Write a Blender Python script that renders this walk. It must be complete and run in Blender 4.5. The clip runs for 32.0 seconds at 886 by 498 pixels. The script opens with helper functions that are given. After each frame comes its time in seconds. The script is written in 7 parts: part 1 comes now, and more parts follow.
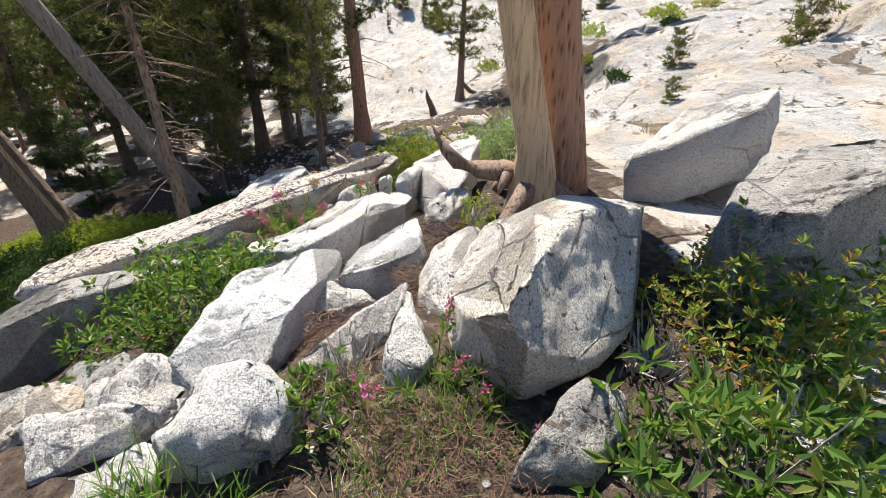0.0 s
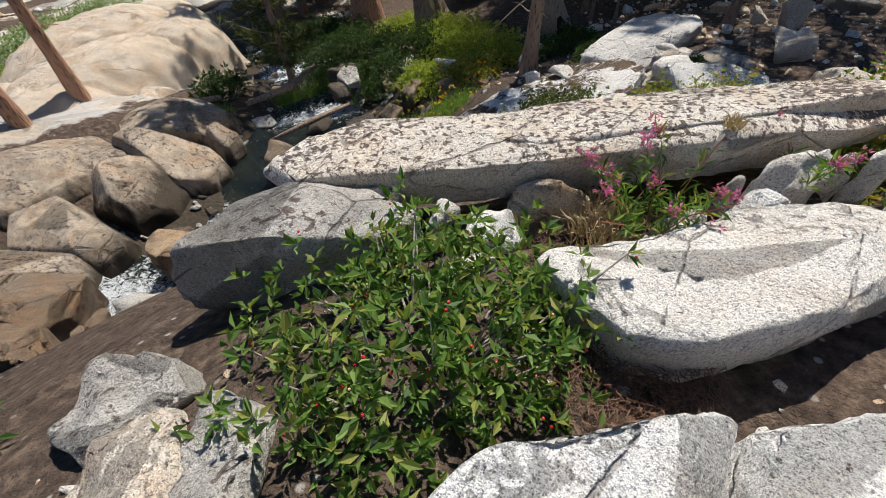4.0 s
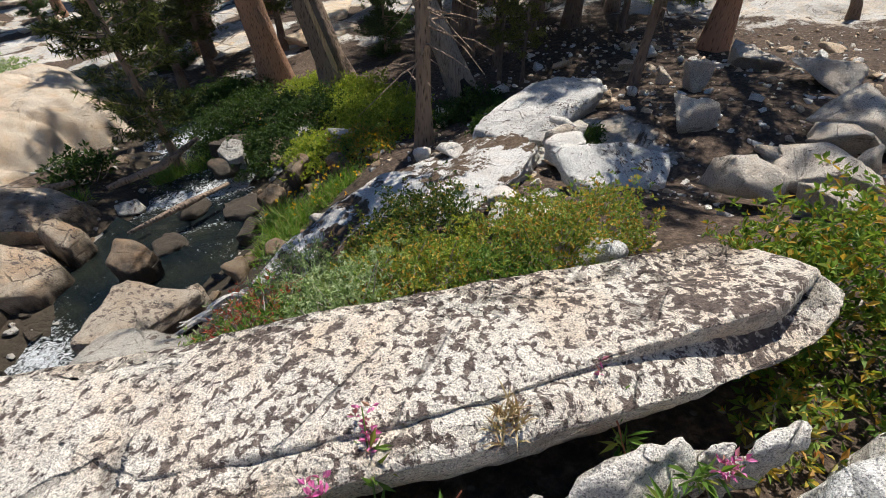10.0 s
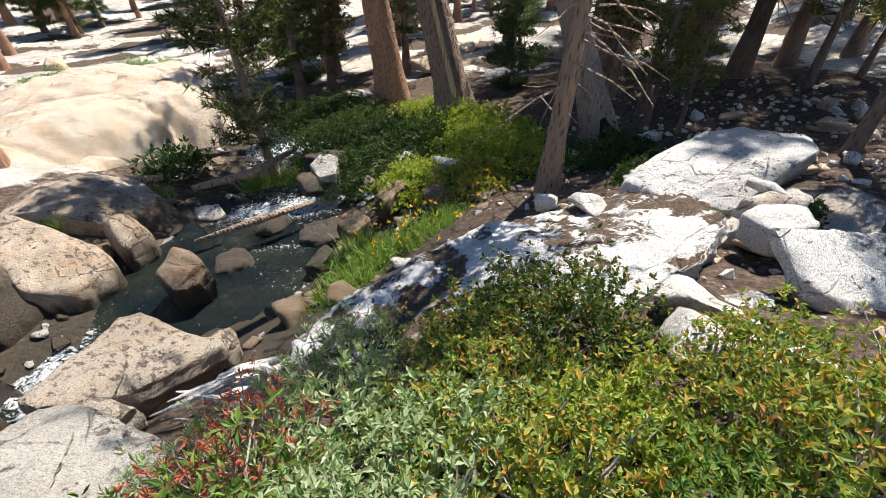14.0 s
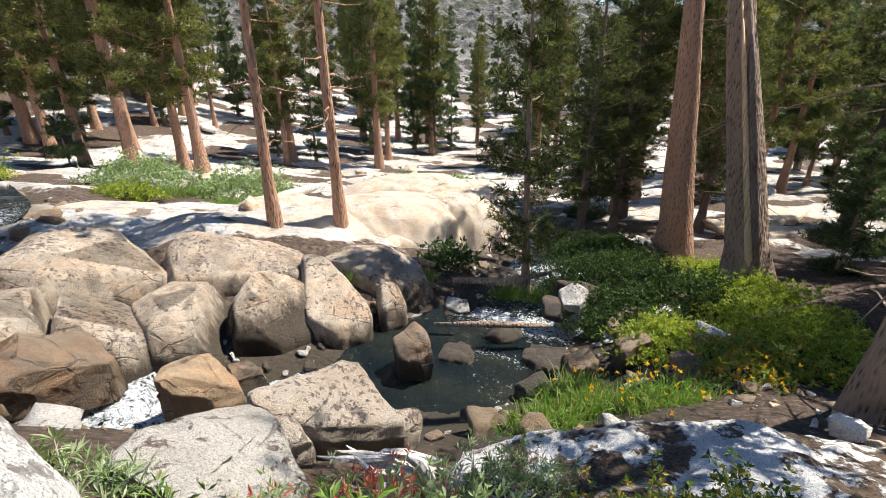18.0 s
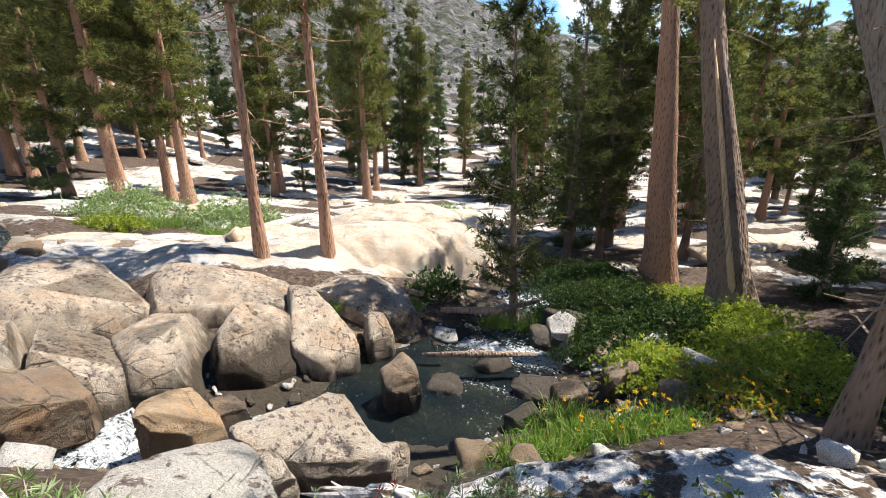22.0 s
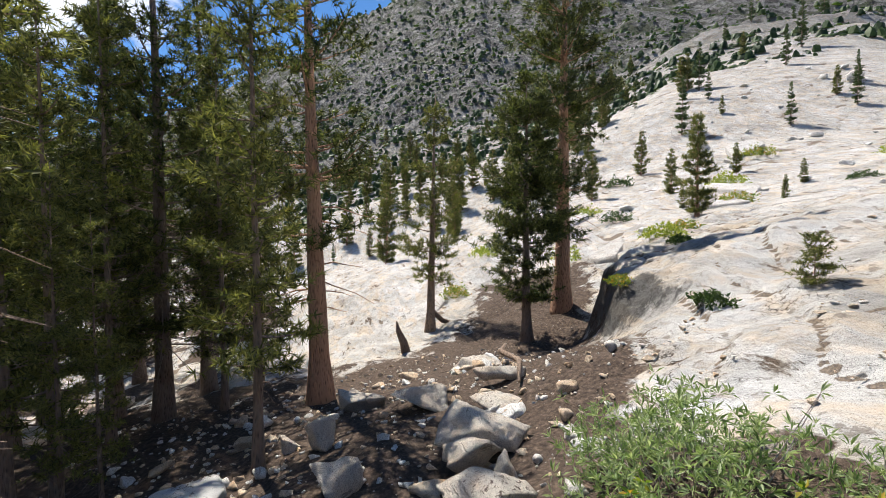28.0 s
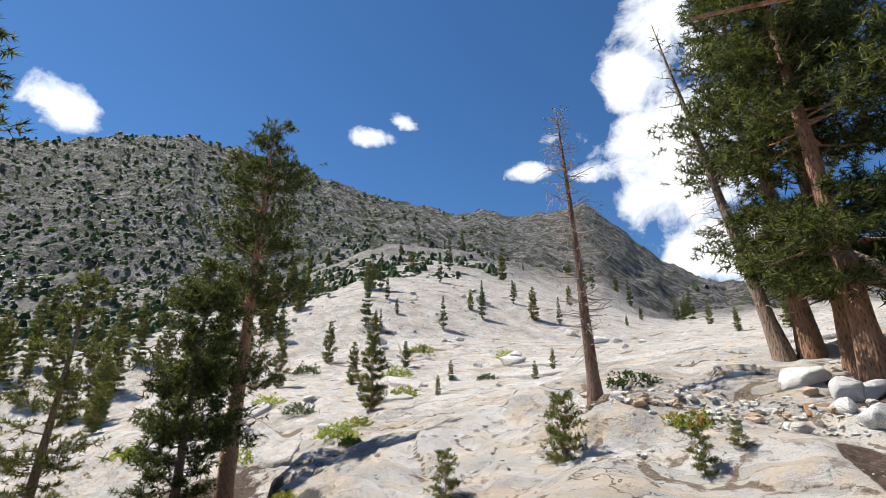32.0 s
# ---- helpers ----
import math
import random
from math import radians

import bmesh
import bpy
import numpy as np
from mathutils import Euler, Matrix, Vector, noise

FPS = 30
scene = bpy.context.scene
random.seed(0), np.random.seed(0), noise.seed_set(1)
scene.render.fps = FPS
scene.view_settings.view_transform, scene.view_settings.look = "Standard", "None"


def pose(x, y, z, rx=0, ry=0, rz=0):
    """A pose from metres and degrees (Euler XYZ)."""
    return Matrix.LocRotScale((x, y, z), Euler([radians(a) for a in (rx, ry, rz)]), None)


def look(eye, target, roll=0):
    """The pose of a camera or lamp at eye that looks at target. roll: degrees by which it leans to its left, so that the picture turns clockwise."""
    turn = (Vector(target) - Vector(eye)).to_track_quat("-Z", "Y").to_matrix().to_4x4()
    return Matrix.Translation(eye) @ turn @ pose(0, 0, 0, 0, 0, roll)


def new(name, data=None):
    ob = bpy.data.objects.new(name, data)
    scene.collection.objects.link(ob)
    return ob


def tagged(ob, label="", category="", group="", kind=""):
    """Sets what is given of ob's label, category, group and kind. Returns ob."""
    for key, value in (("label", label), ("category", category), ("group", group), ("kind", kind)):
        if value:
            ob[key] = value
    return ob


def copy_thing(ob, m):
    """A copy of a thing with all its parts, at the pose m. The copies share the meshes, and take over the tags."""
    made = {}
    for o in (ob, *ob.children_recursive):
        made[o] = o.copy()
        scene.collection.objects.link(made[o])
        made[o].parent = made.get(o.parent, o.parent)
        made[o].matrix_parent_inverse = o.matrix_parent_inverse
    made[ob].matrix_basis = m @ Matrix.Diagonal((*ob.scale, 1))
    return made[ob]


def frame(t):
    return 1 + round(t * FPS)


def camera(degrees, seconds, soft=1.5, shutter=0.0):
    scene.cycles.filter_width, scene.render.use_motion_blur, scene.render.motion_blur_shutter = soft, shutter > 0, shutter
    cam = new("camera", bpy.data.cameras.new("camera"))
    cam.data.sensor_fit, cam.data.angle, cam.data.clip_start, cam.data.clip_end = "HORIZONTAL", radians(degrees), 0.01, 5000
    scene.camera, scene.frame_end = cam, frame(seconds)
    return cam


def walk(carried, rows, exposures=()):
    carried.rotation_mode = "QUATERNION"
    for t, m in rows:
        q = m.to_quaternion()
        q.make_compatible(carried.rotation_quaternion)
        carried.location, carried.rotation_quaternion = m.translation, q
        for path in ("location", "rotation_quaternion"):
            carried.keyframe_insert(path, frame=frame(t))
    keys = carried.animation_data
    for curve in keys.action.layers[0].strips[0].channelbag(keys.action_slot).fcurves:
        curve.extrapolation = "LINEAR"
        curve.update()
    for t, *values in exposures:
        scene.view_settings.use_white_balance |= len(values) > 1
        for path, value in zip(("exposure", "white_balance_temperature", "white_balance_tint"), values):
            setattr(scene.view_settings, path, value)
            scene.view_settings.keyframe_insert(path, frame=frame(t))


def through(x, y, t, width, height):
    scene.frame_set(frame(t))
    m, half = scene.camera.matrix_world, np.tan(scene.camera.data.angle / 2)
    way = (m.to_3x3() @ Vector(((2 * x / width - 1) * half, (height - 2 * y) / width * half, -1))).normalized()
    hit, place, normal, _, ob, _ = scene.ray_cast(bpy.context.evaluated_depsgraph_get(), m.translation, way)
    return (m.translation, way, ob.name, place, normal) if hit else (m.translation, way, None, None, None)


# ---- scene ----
cam = camera(87.5, 32.0, soft=0.8)
# seconds, place of the eye, turn to the left, tilt up, lean (degrees)
ROWS = [
    (0, 0.001, 0.002, 1.361, -94.64, -29.21, 0.17),
    (0.5, 0.145, 0.102, 1.252, -87.03, -29.86, 0.30),
    (1, 0.399, 0.170, 1.021, -79.90, -32.61, -0.37),
    (1.5, 0.659, 0.282, 0.949, -74.81, -35.39, -0.21),
    (2, 1.077, 0.371, 0.881, -70.38, -39.16, 0.12),
    (2.5, 1.459, 0.465, 0.877, -67.20, -41.25, 1.17),
    (3, 1.613, 0.567, 0.899, -61.72, -43.93, 2.06),
    (3.4, 1.772, 0.714, 1.043, -55.45, -46.84, -0.60),
    (5.5, 2.634, 0.840, 1.008, -45.09, -50.56, -0.75),
    (6, 3.009, 0.817, 0.929, -46.09, -53.73, -0.78),
    (6.5, 3.242, 0.805, 0.824, -44.24, -55.44, -0.89),
    (7, 3.346, 0.799, 0.795, -42.66, -56.63, -1.06),
    (7.5, 3.371, 0.788, 0.813, -42.89, -56.72, -0.61),
    (8, 3.387, 0.762, 0.864, -48.79, -55.44, -0.42),
    (8.5, 3.443, 0.703, 0.920, -56.48, -53.58, -0.48),
    (9, 3.497, 0.691, 0.958, -60.19, -51.65, -0.63),
    (9.5, 3.660, 0.675, 0.925, -59.94, -48.09, -0.49),
    (10, 3.843, 0.756, 0.884, -56.60, -44.51, -0.47),
    (10.5, 3.994, 0.962, 0.825, -51.98, -42.84, -0.40),
    (11, 4.321, 1.266, 0.756, -49.16, -42.68, -0.17),
    (11.5, 4.504, 1.472, 0.686, -47.36, -43.42, -0.09),
    (12, 4.623, 1.716, 0.454, -44.74, -42.43, 0.06),
    (12.5, 4.717, 1.834, 0.166, -42.96, -41.50, 0.15),
    (13, 4.757, 1.845, 0.095, -41.93, -41.09, 0.06),
    (13.5, 4.769, 1.834, 0.071, -42.49, -40.58, 0.03),
    (15.5, 5.182, 1.849, -0.208, -34.97, -34.69, -0.74),
    (16, 5.164, 1.856, -0.202, -29.19, -32.10, -0.87),
    (16.5, 5.148, 1.859, -0.190, -23.24, -29.39, -0.75),
    (17, 5.135, 1.872, -0.182, -17.52, -27.07, -0.59),
    (17.5, 5.132, 1.866, -0.169, -11.70, -25.21, -0.56),
    (18, 5.122, 1.867, -0.164, -6.52, -23.52, -0.24),
    (18.5, 5.111, 1.864, -0.163, -2.47, -22.06, -0.04),
    (19, 5.110, 1.858, -0.158, 0.00, -21.04, 0.06),
    (19.5, 5.113, 1.854, -0.159, 1.28, -20.45, 0.14),
    (20, 5.116, 1.859, -0.163, 1.32, -20.38, 0.27),
    (20.5, 5.121, 1.861, -0.167, 0.45, -20.48, 0.25),
    (21, 5.121, 1.854, -0.168, -1.28, -20.43, 0.23),
    (21.5, 5.120, 1.853, -0.165, -4.15, -20.26, 0.12),
    (22, 5.131, 1.848, -0.166, -8.10, -19.84, -0.06),
    (22.5, 5.142, 1.848, -0.175, -12.61, -19.35, -0.24),
    (23, 5.154, 1.843, -0.185, -18.67, -18.84, -0.39),
    (23.5, 5.190, 1.821, -0.175, -26.28, -18.10, -0.62),
    (24, 5.249, 1.788, -0.164, -33.68, -17.53, -0.98),
    (24.5, 5.266, 1.655, -0.113, -41.08, -16.62, -0.86),
    (26.5, 5.048, 1.432, 0.168, -72.97, -8.93, 0.27),
    (27, 5.022, 1.296, 0.263, -82.60, -6.68, 0.17),
    (27.5, 4.985, 1.159, 0.467, -92.38, -4.58, -0.09),
    (28, 4.902, 1.010, 0.750, -102.64, -2.24, -0.38),
    (28.5, 4.823, 0.879, 0.976, -112.70, 0.27, -0.69),
    (29, 4.766, 0.765, 1.077, -121.75, 2.28, -0.95),
    (29.5, 4.729, 0.682, 1.097, -129.67, 4.24, -1.05),
    (30, 4.700, 0.638, 1.146, -136.00, 6.53, -0.95),
    (30.5, 4.675, 0.623, 1.191, -140.06, 9.06, -0.81),
    (31, 4.672, 0.646, 1.229, -142.43, 11.69, -0.64),
    (31.5, 4.668, 0.678, 1.266, -142.31, 15.00, -0.52),
    (32, 4.664, 0.729, 1.304, -139.05, 19.46, -0.38),
]


def aimed(x, y, z, turn, tilt, lean):
    a, b = radians(turn), radians(tilt)
    return look((x, y, z), (x - math.sin(a) * math.cos(b), y + math.cos(a) * math.cos(b), z + math.sin(b)), lean)


EXPOSURES = [(0, 0.9), (1, 0.9), (2, 0.72), (3, 0.5), (3.5, 0.45), (6, 0.5), (7, 0.45), (9, 0.38), (10, 0.5), (11, 0.55), (13, 0.95), (16, 1.12), (23, 1.15), (24, 1.3), (26.5, 1.35), (27, 1.2), (28, 0.72), (30, 0.4), (32, 0.55)]
walk(cam, [(r[0], aimed(*r[1:])) for r in ROWS], exposures=EXPOSURES)

# ---- light ----
SUN_TURN, SUN_HEIGHT = -73.0, 58.0
world = bpy.data.worlds.new("world")
scene.world = world
world.use_nodes = True
sky = world.node_tree.nodes.new("ShaderNodeTexSky")
sky.sky_type, sky.sun_disc, sky.altitude = "NISHITA", False, 2600
sky.ozone_density, sky.air_density, sky.dust_density = 4.0, 1.1, 0.3
sky.sun_elevation, sky.sun_rotation = radians(SUN_HEIGHT), radians(-SUN_TURN)
richer = world.node_tree.nodes.new("ShaderNodeHueSaturation")
richer.inputs["Saturation"].default_value = 1.18
world.node_tree.links.new(sky.outputs[0], richer.inputs["Color"])
world.node_tree.links.new(richer.outputs[0], world.node_tree.nodes["Background"].inputs[0])
world.node_tree.nodes["Background"].inputs[1].default_value = 0.09
sun = new("sun", bpy.data.lights.new("sun", "SUN"))
sun.data.energy, sun.data.angle, sun.data.color = 4.8, radians(0.55), (1.0, 0.95, 0.87)
h, a = radians(SUN_HEIGHT), radians(SUN_TURN)
sun.matrix_world = look((0, 0, 0), (math.sin(a) * math.cos(h), -math.cos(a) * math.cos(h), -math.sin(h)))

# ---- materials ----
def material(name, rough=0.8, spec=0.3):
    m = bpy.data.materials.new(name)
    m.use_nodes = True
    b = m.node_tree.nodes["Principled BSDF"]
    b.inputs["Roughness"].default_value = rough
    b.inputs["Specular IOR Level"].default_value = spec
    return m, m.node_tree, b


def node(tree, kind, **values):
    n = tree.nodes.new(kind)
    for key, value in values.items():
        n.inputs[key.replace("_", " ")].default_value = value
    return n


def place_of(tree, scale=1.0, squash=(1, 1, 1)):
    """World-sized coordinates, so that the grain of every thing has one size."""
    g = tree.nodes.new("ShaderNodeNewGeometry")
    mp = tree.nodes.new("ShaderNodeMapping")
    mp.inputs["Scale"].default_value = [scale * s for s in squash]
    tree.links.new(g.outputs["Position"], mp.inputs[0])
    return mp.outputs[0]


def own_place(tree, squash=(1, 1, 1)):
    g = tree.nodes.new("ShaderNodeTexCoord")
    mp = tree.nodes.new("ShaderNodeMapping")
    mp.inputs["Scale"].default_value = squash
    tree.links.new(g.outputs["Object"], mp.inputs[0])
    return mp.outputs[0]


def noise_of(tree, where, scale, detail=4.0, rough=0.55, twist=0.0):
    n = node(tree, "ShaderNodeTexNoise", Scale=scale, Detail=detail, Roughness=rough, Distortion=twist)
    tree.links.new(where, n.inputs["Vector"])
    return n.outputs["Fac"]


def cells_of(tree, where, scale, feature="F1"):
    n = node(tree, "ShaderNodeTexVoronoi", Scale=scale)
    n.feature = feature
    tree.links.new(where, n.inputs["Vector"])
    return n.outputs["Distance"]


def ramp(tree, fac, *stops):
    r = tree.nodes.new("ShaderNodeValToRGB")
    e = r.color_ramp.elements
    while len(e) < len(stops):
        e.new(0.5)
    for el, (at, c) in zip(e, stops):
        el.position = at
        el.color = (*c, 1) if hasattr(c, "__len__") else (c, c, c, 1)
    tree.links.new(fac, r.inputs[0])
    return r.outputs[0]


def mixed(tree, fac, a, b, how="MIX"):
    n = tree.nodes.new("ShaderNodeMix")
    n.data_type, n.blend_type = "RGBA", how
    for value, socket in ((fac, n.inputs[0]), (a, n.inputs[6]), (b, n.inputs[7])):
        if hasattr(value, "is_linked"):
            tree.links.new(value, socket)
        else:
            socket.default_value = (*value, 1) if hasattr(value, "__len__") else value
    return n.outputs[2]


def maths(tree, how, a, b=0.5):
    n = tree.nodes.new("ShaderNodeMath")
    n.operation = how
    for value, socket in ((a, n.inputs[0]), (b, n.inputs[1])):
        if hasattr(value, "is_linked"):
            tree.links.new(value, socket)
        else:
            socket.default_value = value
    return n.outputs[0]


def bumped(tree, bsdf, height, strength=0.5, distance=0.02):
    n = node(tree, "ShaderNodeBump", Strength=strength, Distance=distance)
    tree.links.new(height, n.inputs["Height"])
    tree.links.new(n.outputs[0], bsdf.inputs["Normal"])


def own_random(tree, island=False):
    if island:
        return tree.nodes.new("ShaderNodeNewGeometry").outputs["Random Per Island"]
    return tree.nodes.new("ShaderNodeObjectInfo").outputs["Random"]


def granite(name, light=(0.72, 0.7, 0.665), lichen=0.0, tan=0.0, wet=0.0, dark=0.0, soil=0.0, lichen_size=17.0, dark_below=None, yellow=0.0):
    """White speckled granite. lichen: how much of its top dark crusts cover; tan: iron stain; wet: dark and glossy;
    dark: weathered grey; soil: earth lying on it; dark_below: height below which it turns nearly black.
    """
    m, t, b = material(name, 0.88, 0.2)
    w = place_of(t)
    grain = noise_of(t, w, 260, 2, 0.75)
    mica = noise_of(t, w, 62, 4, 0.75)
    speck = ramp(t, grain, (0.34, 0.5), (0.43, 0.96), (0.56, 1.04), (0.66, 1.14))
    crystal = node(t, "ShaderNodeTexVoronoi", Scale=210.0)
    t.links.new(w, crystal.inputs["Vector"])
    grey = t.nodes.new("ShaderNodeSeparateColor")
    t.links.new(crystal.outputs["Color"], grey.inputs[0])
    fleck = ramp(t, grey.outputs[0], (0.05, 0.42), (0.12, 0.82), (0.4, 0.97), (0.7, 1.08))
    speck = mixed(t, 1.0, speck, fleck, "MULTIPLY")
    speck = mixed(t, 1.0, speck, ramp(t, mica, (0.34, 0.42), (0.43, 0.92), (0.58, 1.06)), "MULTIPLY")
    big = noise_of(t, w, 1.7, 6, 0.66)
    tone = ramp(t, big, (0.28, tuple(c * (0.75 - 0.3 * dark) for c in light)), (0.46, tuple(c * 0.96 for c in light)), (0.62, tuple(min(0.9, c * 1.07) for c in light)))
    c = mixed(t, 1.0, tone, speck, "MULTIPLY")
    stain = ramp(t, noise_of(t, w, 2.4, 5, 0.65, 0.6), (0.5 - 0.2 * tan, 0.0), (0.75 - 0.2 * tan, 1.0))
    c = mixed(t, maths(t, "MULTIPLY", stain, 0.2 + 0.7 * tan), c, mixed(t, 1.0, c, (0.8, 0.54, 0.31), "MULTIPLY"))
    crackle = cells_of(t, place_of(t, 1, (0.5, 1.2, 1.6)), 1.9, "DISTANCE_TO_EDGE")
    crackle = ramp(t, maths(t, "ADD", crackle, maths(t, "MULTIPLY", noise_of(t, w, 5, 5, 0.7), 0.16)), (0.078, 1.0), (0.092, 0.0))
    crackle = maths(t, "MULTIPLY", crackle, ramp(t, noise_of(t, w, 1.1, 2), (0.45, 0.0), (0.55, 1.0)))
    c = mixed(t, maths(t, "MULTIPLY", crackle, 0.5), c, (0.12, 0.1, 0.08))
    if dark:
        streak = ramp(t, noise_of(t, place_of(t, 1, (1, 1, 0.35)), 5, 6, 0.7, 0.8), (0.42, 0.0), (0.66, 1.0))
        c = mixed(t, maths(t, "MULTIPLY", streak, dark), c, (0.12, 0.115, 0.105))
    pits = noise_of(t, w, 42, 4, 0.7)
    rough_h = maths(t, "ADD", maths(t, "MULTIPLY", maths(t, "ADD", mica, pits), 0.75), noise_of(t, w, 9, 6, 0.75))
    rough_h = maths(t, "SUBTRACT", rough_h, maths(t, "MULTIPLY", crackle, 1.0))
    g = t.nodes.new("ShaderNodeNewGeometry")
    sep = t.nodes.new("ShaderNodeSeparateXYZ")
    t.links.new(g.outputs["Normal"], sep.inputs[0])
    if lichen:
        crust = noise_of(t, w, lichen_size, 6, 0.68, 0.4)
        wide = noise_of(t, w, 1.6, 3)
        crust = ramp(t, maths(t, "ADD", crust, maths(t, "MULTIPLY", wide, 0.35)), (0.855 - 0.36 * lichen, 0.0), (0.88 - 0.36 * lichen, 1.0))
        crust = maths(t, "MULTIPLY", crust, ramp(t, sep.outputs["Z"], (0.1, 0.12), (0.6, 1.0)))
        hue = ramp(t, noise_of(t, w, 45, 4, 0.7), (0.35, (0.07, 0.055, 0.048)), (0.65, (0.22, 0.17, 0.145)))
        c = mixed(t, crust, c, hue)
        moss = ramp(t, noise_of(t, w, 4.5, 5, 0.75), (0.725, 0.0), (0.745, 1.0))
        c = mixed(t, moss, c, (0.42, 0.46, 0.08))
    if yellow:
        c = mixed(t, ramp(t, noise_of(t, w, 7, 6, 0.7), (0.62 - 0.2 * yellow, 0.0), (0.66 - 0.2 * yellow, 1.0)), c, ramp(t, grain, (0.35, (0.3, 0.33, 0.03)), (0.65, (0.55, 0.56, 0.08))))
    if soil:
        lies = ramp(t, maths(t, "ADD", noise_of(t, w, 1.6, 6, 0.68), maths(t, "MULTIPLY", noise_of(t, w, 26, 3), 0.12)), (0.62 - 0.2 * soil, 0.0), (0.65 - 0.2 * soil, 1.0))
        lies = maths(t, "MULTIPLY", lies, ramp(t, sep.outputs["Z"], (0.75, 0.0), (0.9, 1.0)))
        c = mixed(t, lies, c, ramp(t, noise_of(t, w, 40, 4, 0.7), (0.35, (0.05, 0.035, 0.025)), (0.7, (0.2, 0.14, 0.095))))
    # nearly black below the given height, with an uneven edge
    if dark_below is not None:
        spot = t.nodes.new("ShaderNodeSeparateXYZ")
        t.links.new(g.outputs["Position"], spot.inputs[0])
        depth = maths(t, "SUBTRACT", dark_below, spot.outputs["Z"])
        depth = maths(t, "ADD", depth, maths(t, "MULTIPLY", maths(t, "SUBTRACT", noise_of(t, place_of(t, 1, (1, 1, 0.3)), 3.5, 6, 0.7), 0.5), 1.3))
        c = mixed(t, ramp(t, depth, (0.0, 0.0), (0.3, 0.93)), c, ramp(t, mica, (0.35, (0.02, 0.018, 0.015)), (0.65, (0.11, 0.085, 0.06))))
    if wet:
        c = mixed(t, wet, c, mixed(t, 1.0, c, (0.32, 0.27, 0.2), "MULTIPLY"))
        b.inputs["Roughness"].default_value = 0.85 - 0.55 * wet
        b.inputs["Specular IOR Level"].default_value = 0.3 + 0.4 * wet
    t.links.new(c, b.inputs["Base Color"])
    bumped(t, b, rough_h, 1.0, 0.03)
    return m


def bark(name, light, deep, scale=1.0, plate=0.5):
    m, t, b = material(name, 0.9, 0.15)
    w = own_place(t, (scale, scale, 0.22 * scale))
    ridges = cells_of(t, w, 26)
    fine = noise_of(t, w, 60, 4, 0.7)
    f = maths(t, "ADD", maths(t, "MULTIPLY", ridges, 1.3), maths(t, "MULTIPLY", fine, 0.45))
    c = ramp(t, f, (0.3, deep), (0.62, light), (0.85, tuple(v * 1.3 for v in light)))
    c = mixed(t, ramp(t, noise_of(t, own_place(t), 1.1, 3), (0.35, 0.0), (0.7, plate)), c, mixed(t, 0.5, light, (0.5, 0.47, 0.43)))
    t.links.new(c, b.inputs["Base Color"])
    bumped(t, b, f, 0.9, 0.03)
    return m


def dead_wood(name, light, deep, scale=1.0):
    m, t, b = material(name, 0.75, 0.2)
    w = own_place(t, (scale, scale, 0.06 * scale))
    f = noise_of(t, w, 34, 5, 0.65, 0.5)
    c = ramp(t, f, (0.3, deep), (0.5, light), (0.8, tuple(min(1, v * 1.25) for v in light)))
    t.links.new(c, b.inputs["Base Color"])
    bumped(t, b, f, 0.8, 0.02)
    return m


def leafy(name, *tints, gloss=0.35, through=0.35):
    """Leaves that differ from one another and let some light through."""
    m, t, b = material(name, 0.55, gloss)
    r = own_random(t, island=True)
    n = len(tints)
    c = ramp(t, r, *[((i + 0.5) / n, tint) for i, tint in enumerate(tints)])
    t.links.new(c, b.inputs["Base Color"])
    thin = t.nodes.new("ShaderNodeBsdfTranslucent")
    t.links.new(mixed(t, 1.0, c, (1.25, 1.3, 0.75), "MULTIPLY"), thin.inputs[0])
    mix = t.nodes.new("ShaderNodeMixShader")
    mix.inputs[0].default_value = through
    out = t.nodes["Material Output"]
    t.links.new(b.outputs[0], mix.inputs[1])
    t.links.new(thin.outputs[0], mix.inputs[2])
    t.links.new(mix.outputs[0], out.inputs[0])
    return m


def plain(name, colour, rough=0.7, size=40.0, spread=0.3):
    m, t, b = material(name, rough)
    c = ramp(t, noise_of(t, place_of(t), size, 4, 0.6), (0.3, tuple(v * (1 - spread) for v in colour)), (0.7, tuple(min(1, v * (1 + spread)) for v in colour)))
    t.links.new(c, b.inputs["Base Color"])
    return m


GRANITE = granite("white_granite", light=(0.78, 0.74, 0.68), lichen=0.015, tan=0.08)
GRANITE_CLEAN = granite("clean_granite", light=(0.82, 0.8, 0.765), lichen=0.04)
GRANITE_LICHEN = granite("lichen_granite", light=(0.8, 0.74, 0.65), lichen=0.44, tan=0.32, lichen_size=25.0)
GRANITE_TAN = granite("tan_granite", light=(0.7, 0.58, 0.44), tan=0.5, lichen=0.05)
GRANITE_GREY = granite("grey_granite", light=(0.56, 0.53, 0.48), dark=0.45, lichen=0.25)
GRANITE_WET = granite("wet_granite", light=(0.5, 0.4, 0.29), tan=0.6, wet=0.75)
GRANITE_SOIL = granite("soiled_granite", light=(0.72, 0.7, 0.67), soil=0.4, lichen=0.1)
BARK_BROWN = bark("brown_bark", (0.34, 0.195, 0.125), (0.08, 0.042, 0.026), plate=0.2)
BARK_GREY = bark("grey_bark", (0.24, 0.175, 0.13), (0.04, 0.03, 0.022), plate=0.08)
BARK_DEAD = bark("dead_bark", (0.17, 0.1, 0.07), (0.05, 0.032, 0.024))
BARK_OLD = bark("old_bark", (0.25, 0.14, 0.085), (0.06, 0.032, 0.02), plate=0.15)
BARK_DARK = bark("dark_bark", (0.15, 0.105, 0.08), (0.035, 0.025, 0.02))
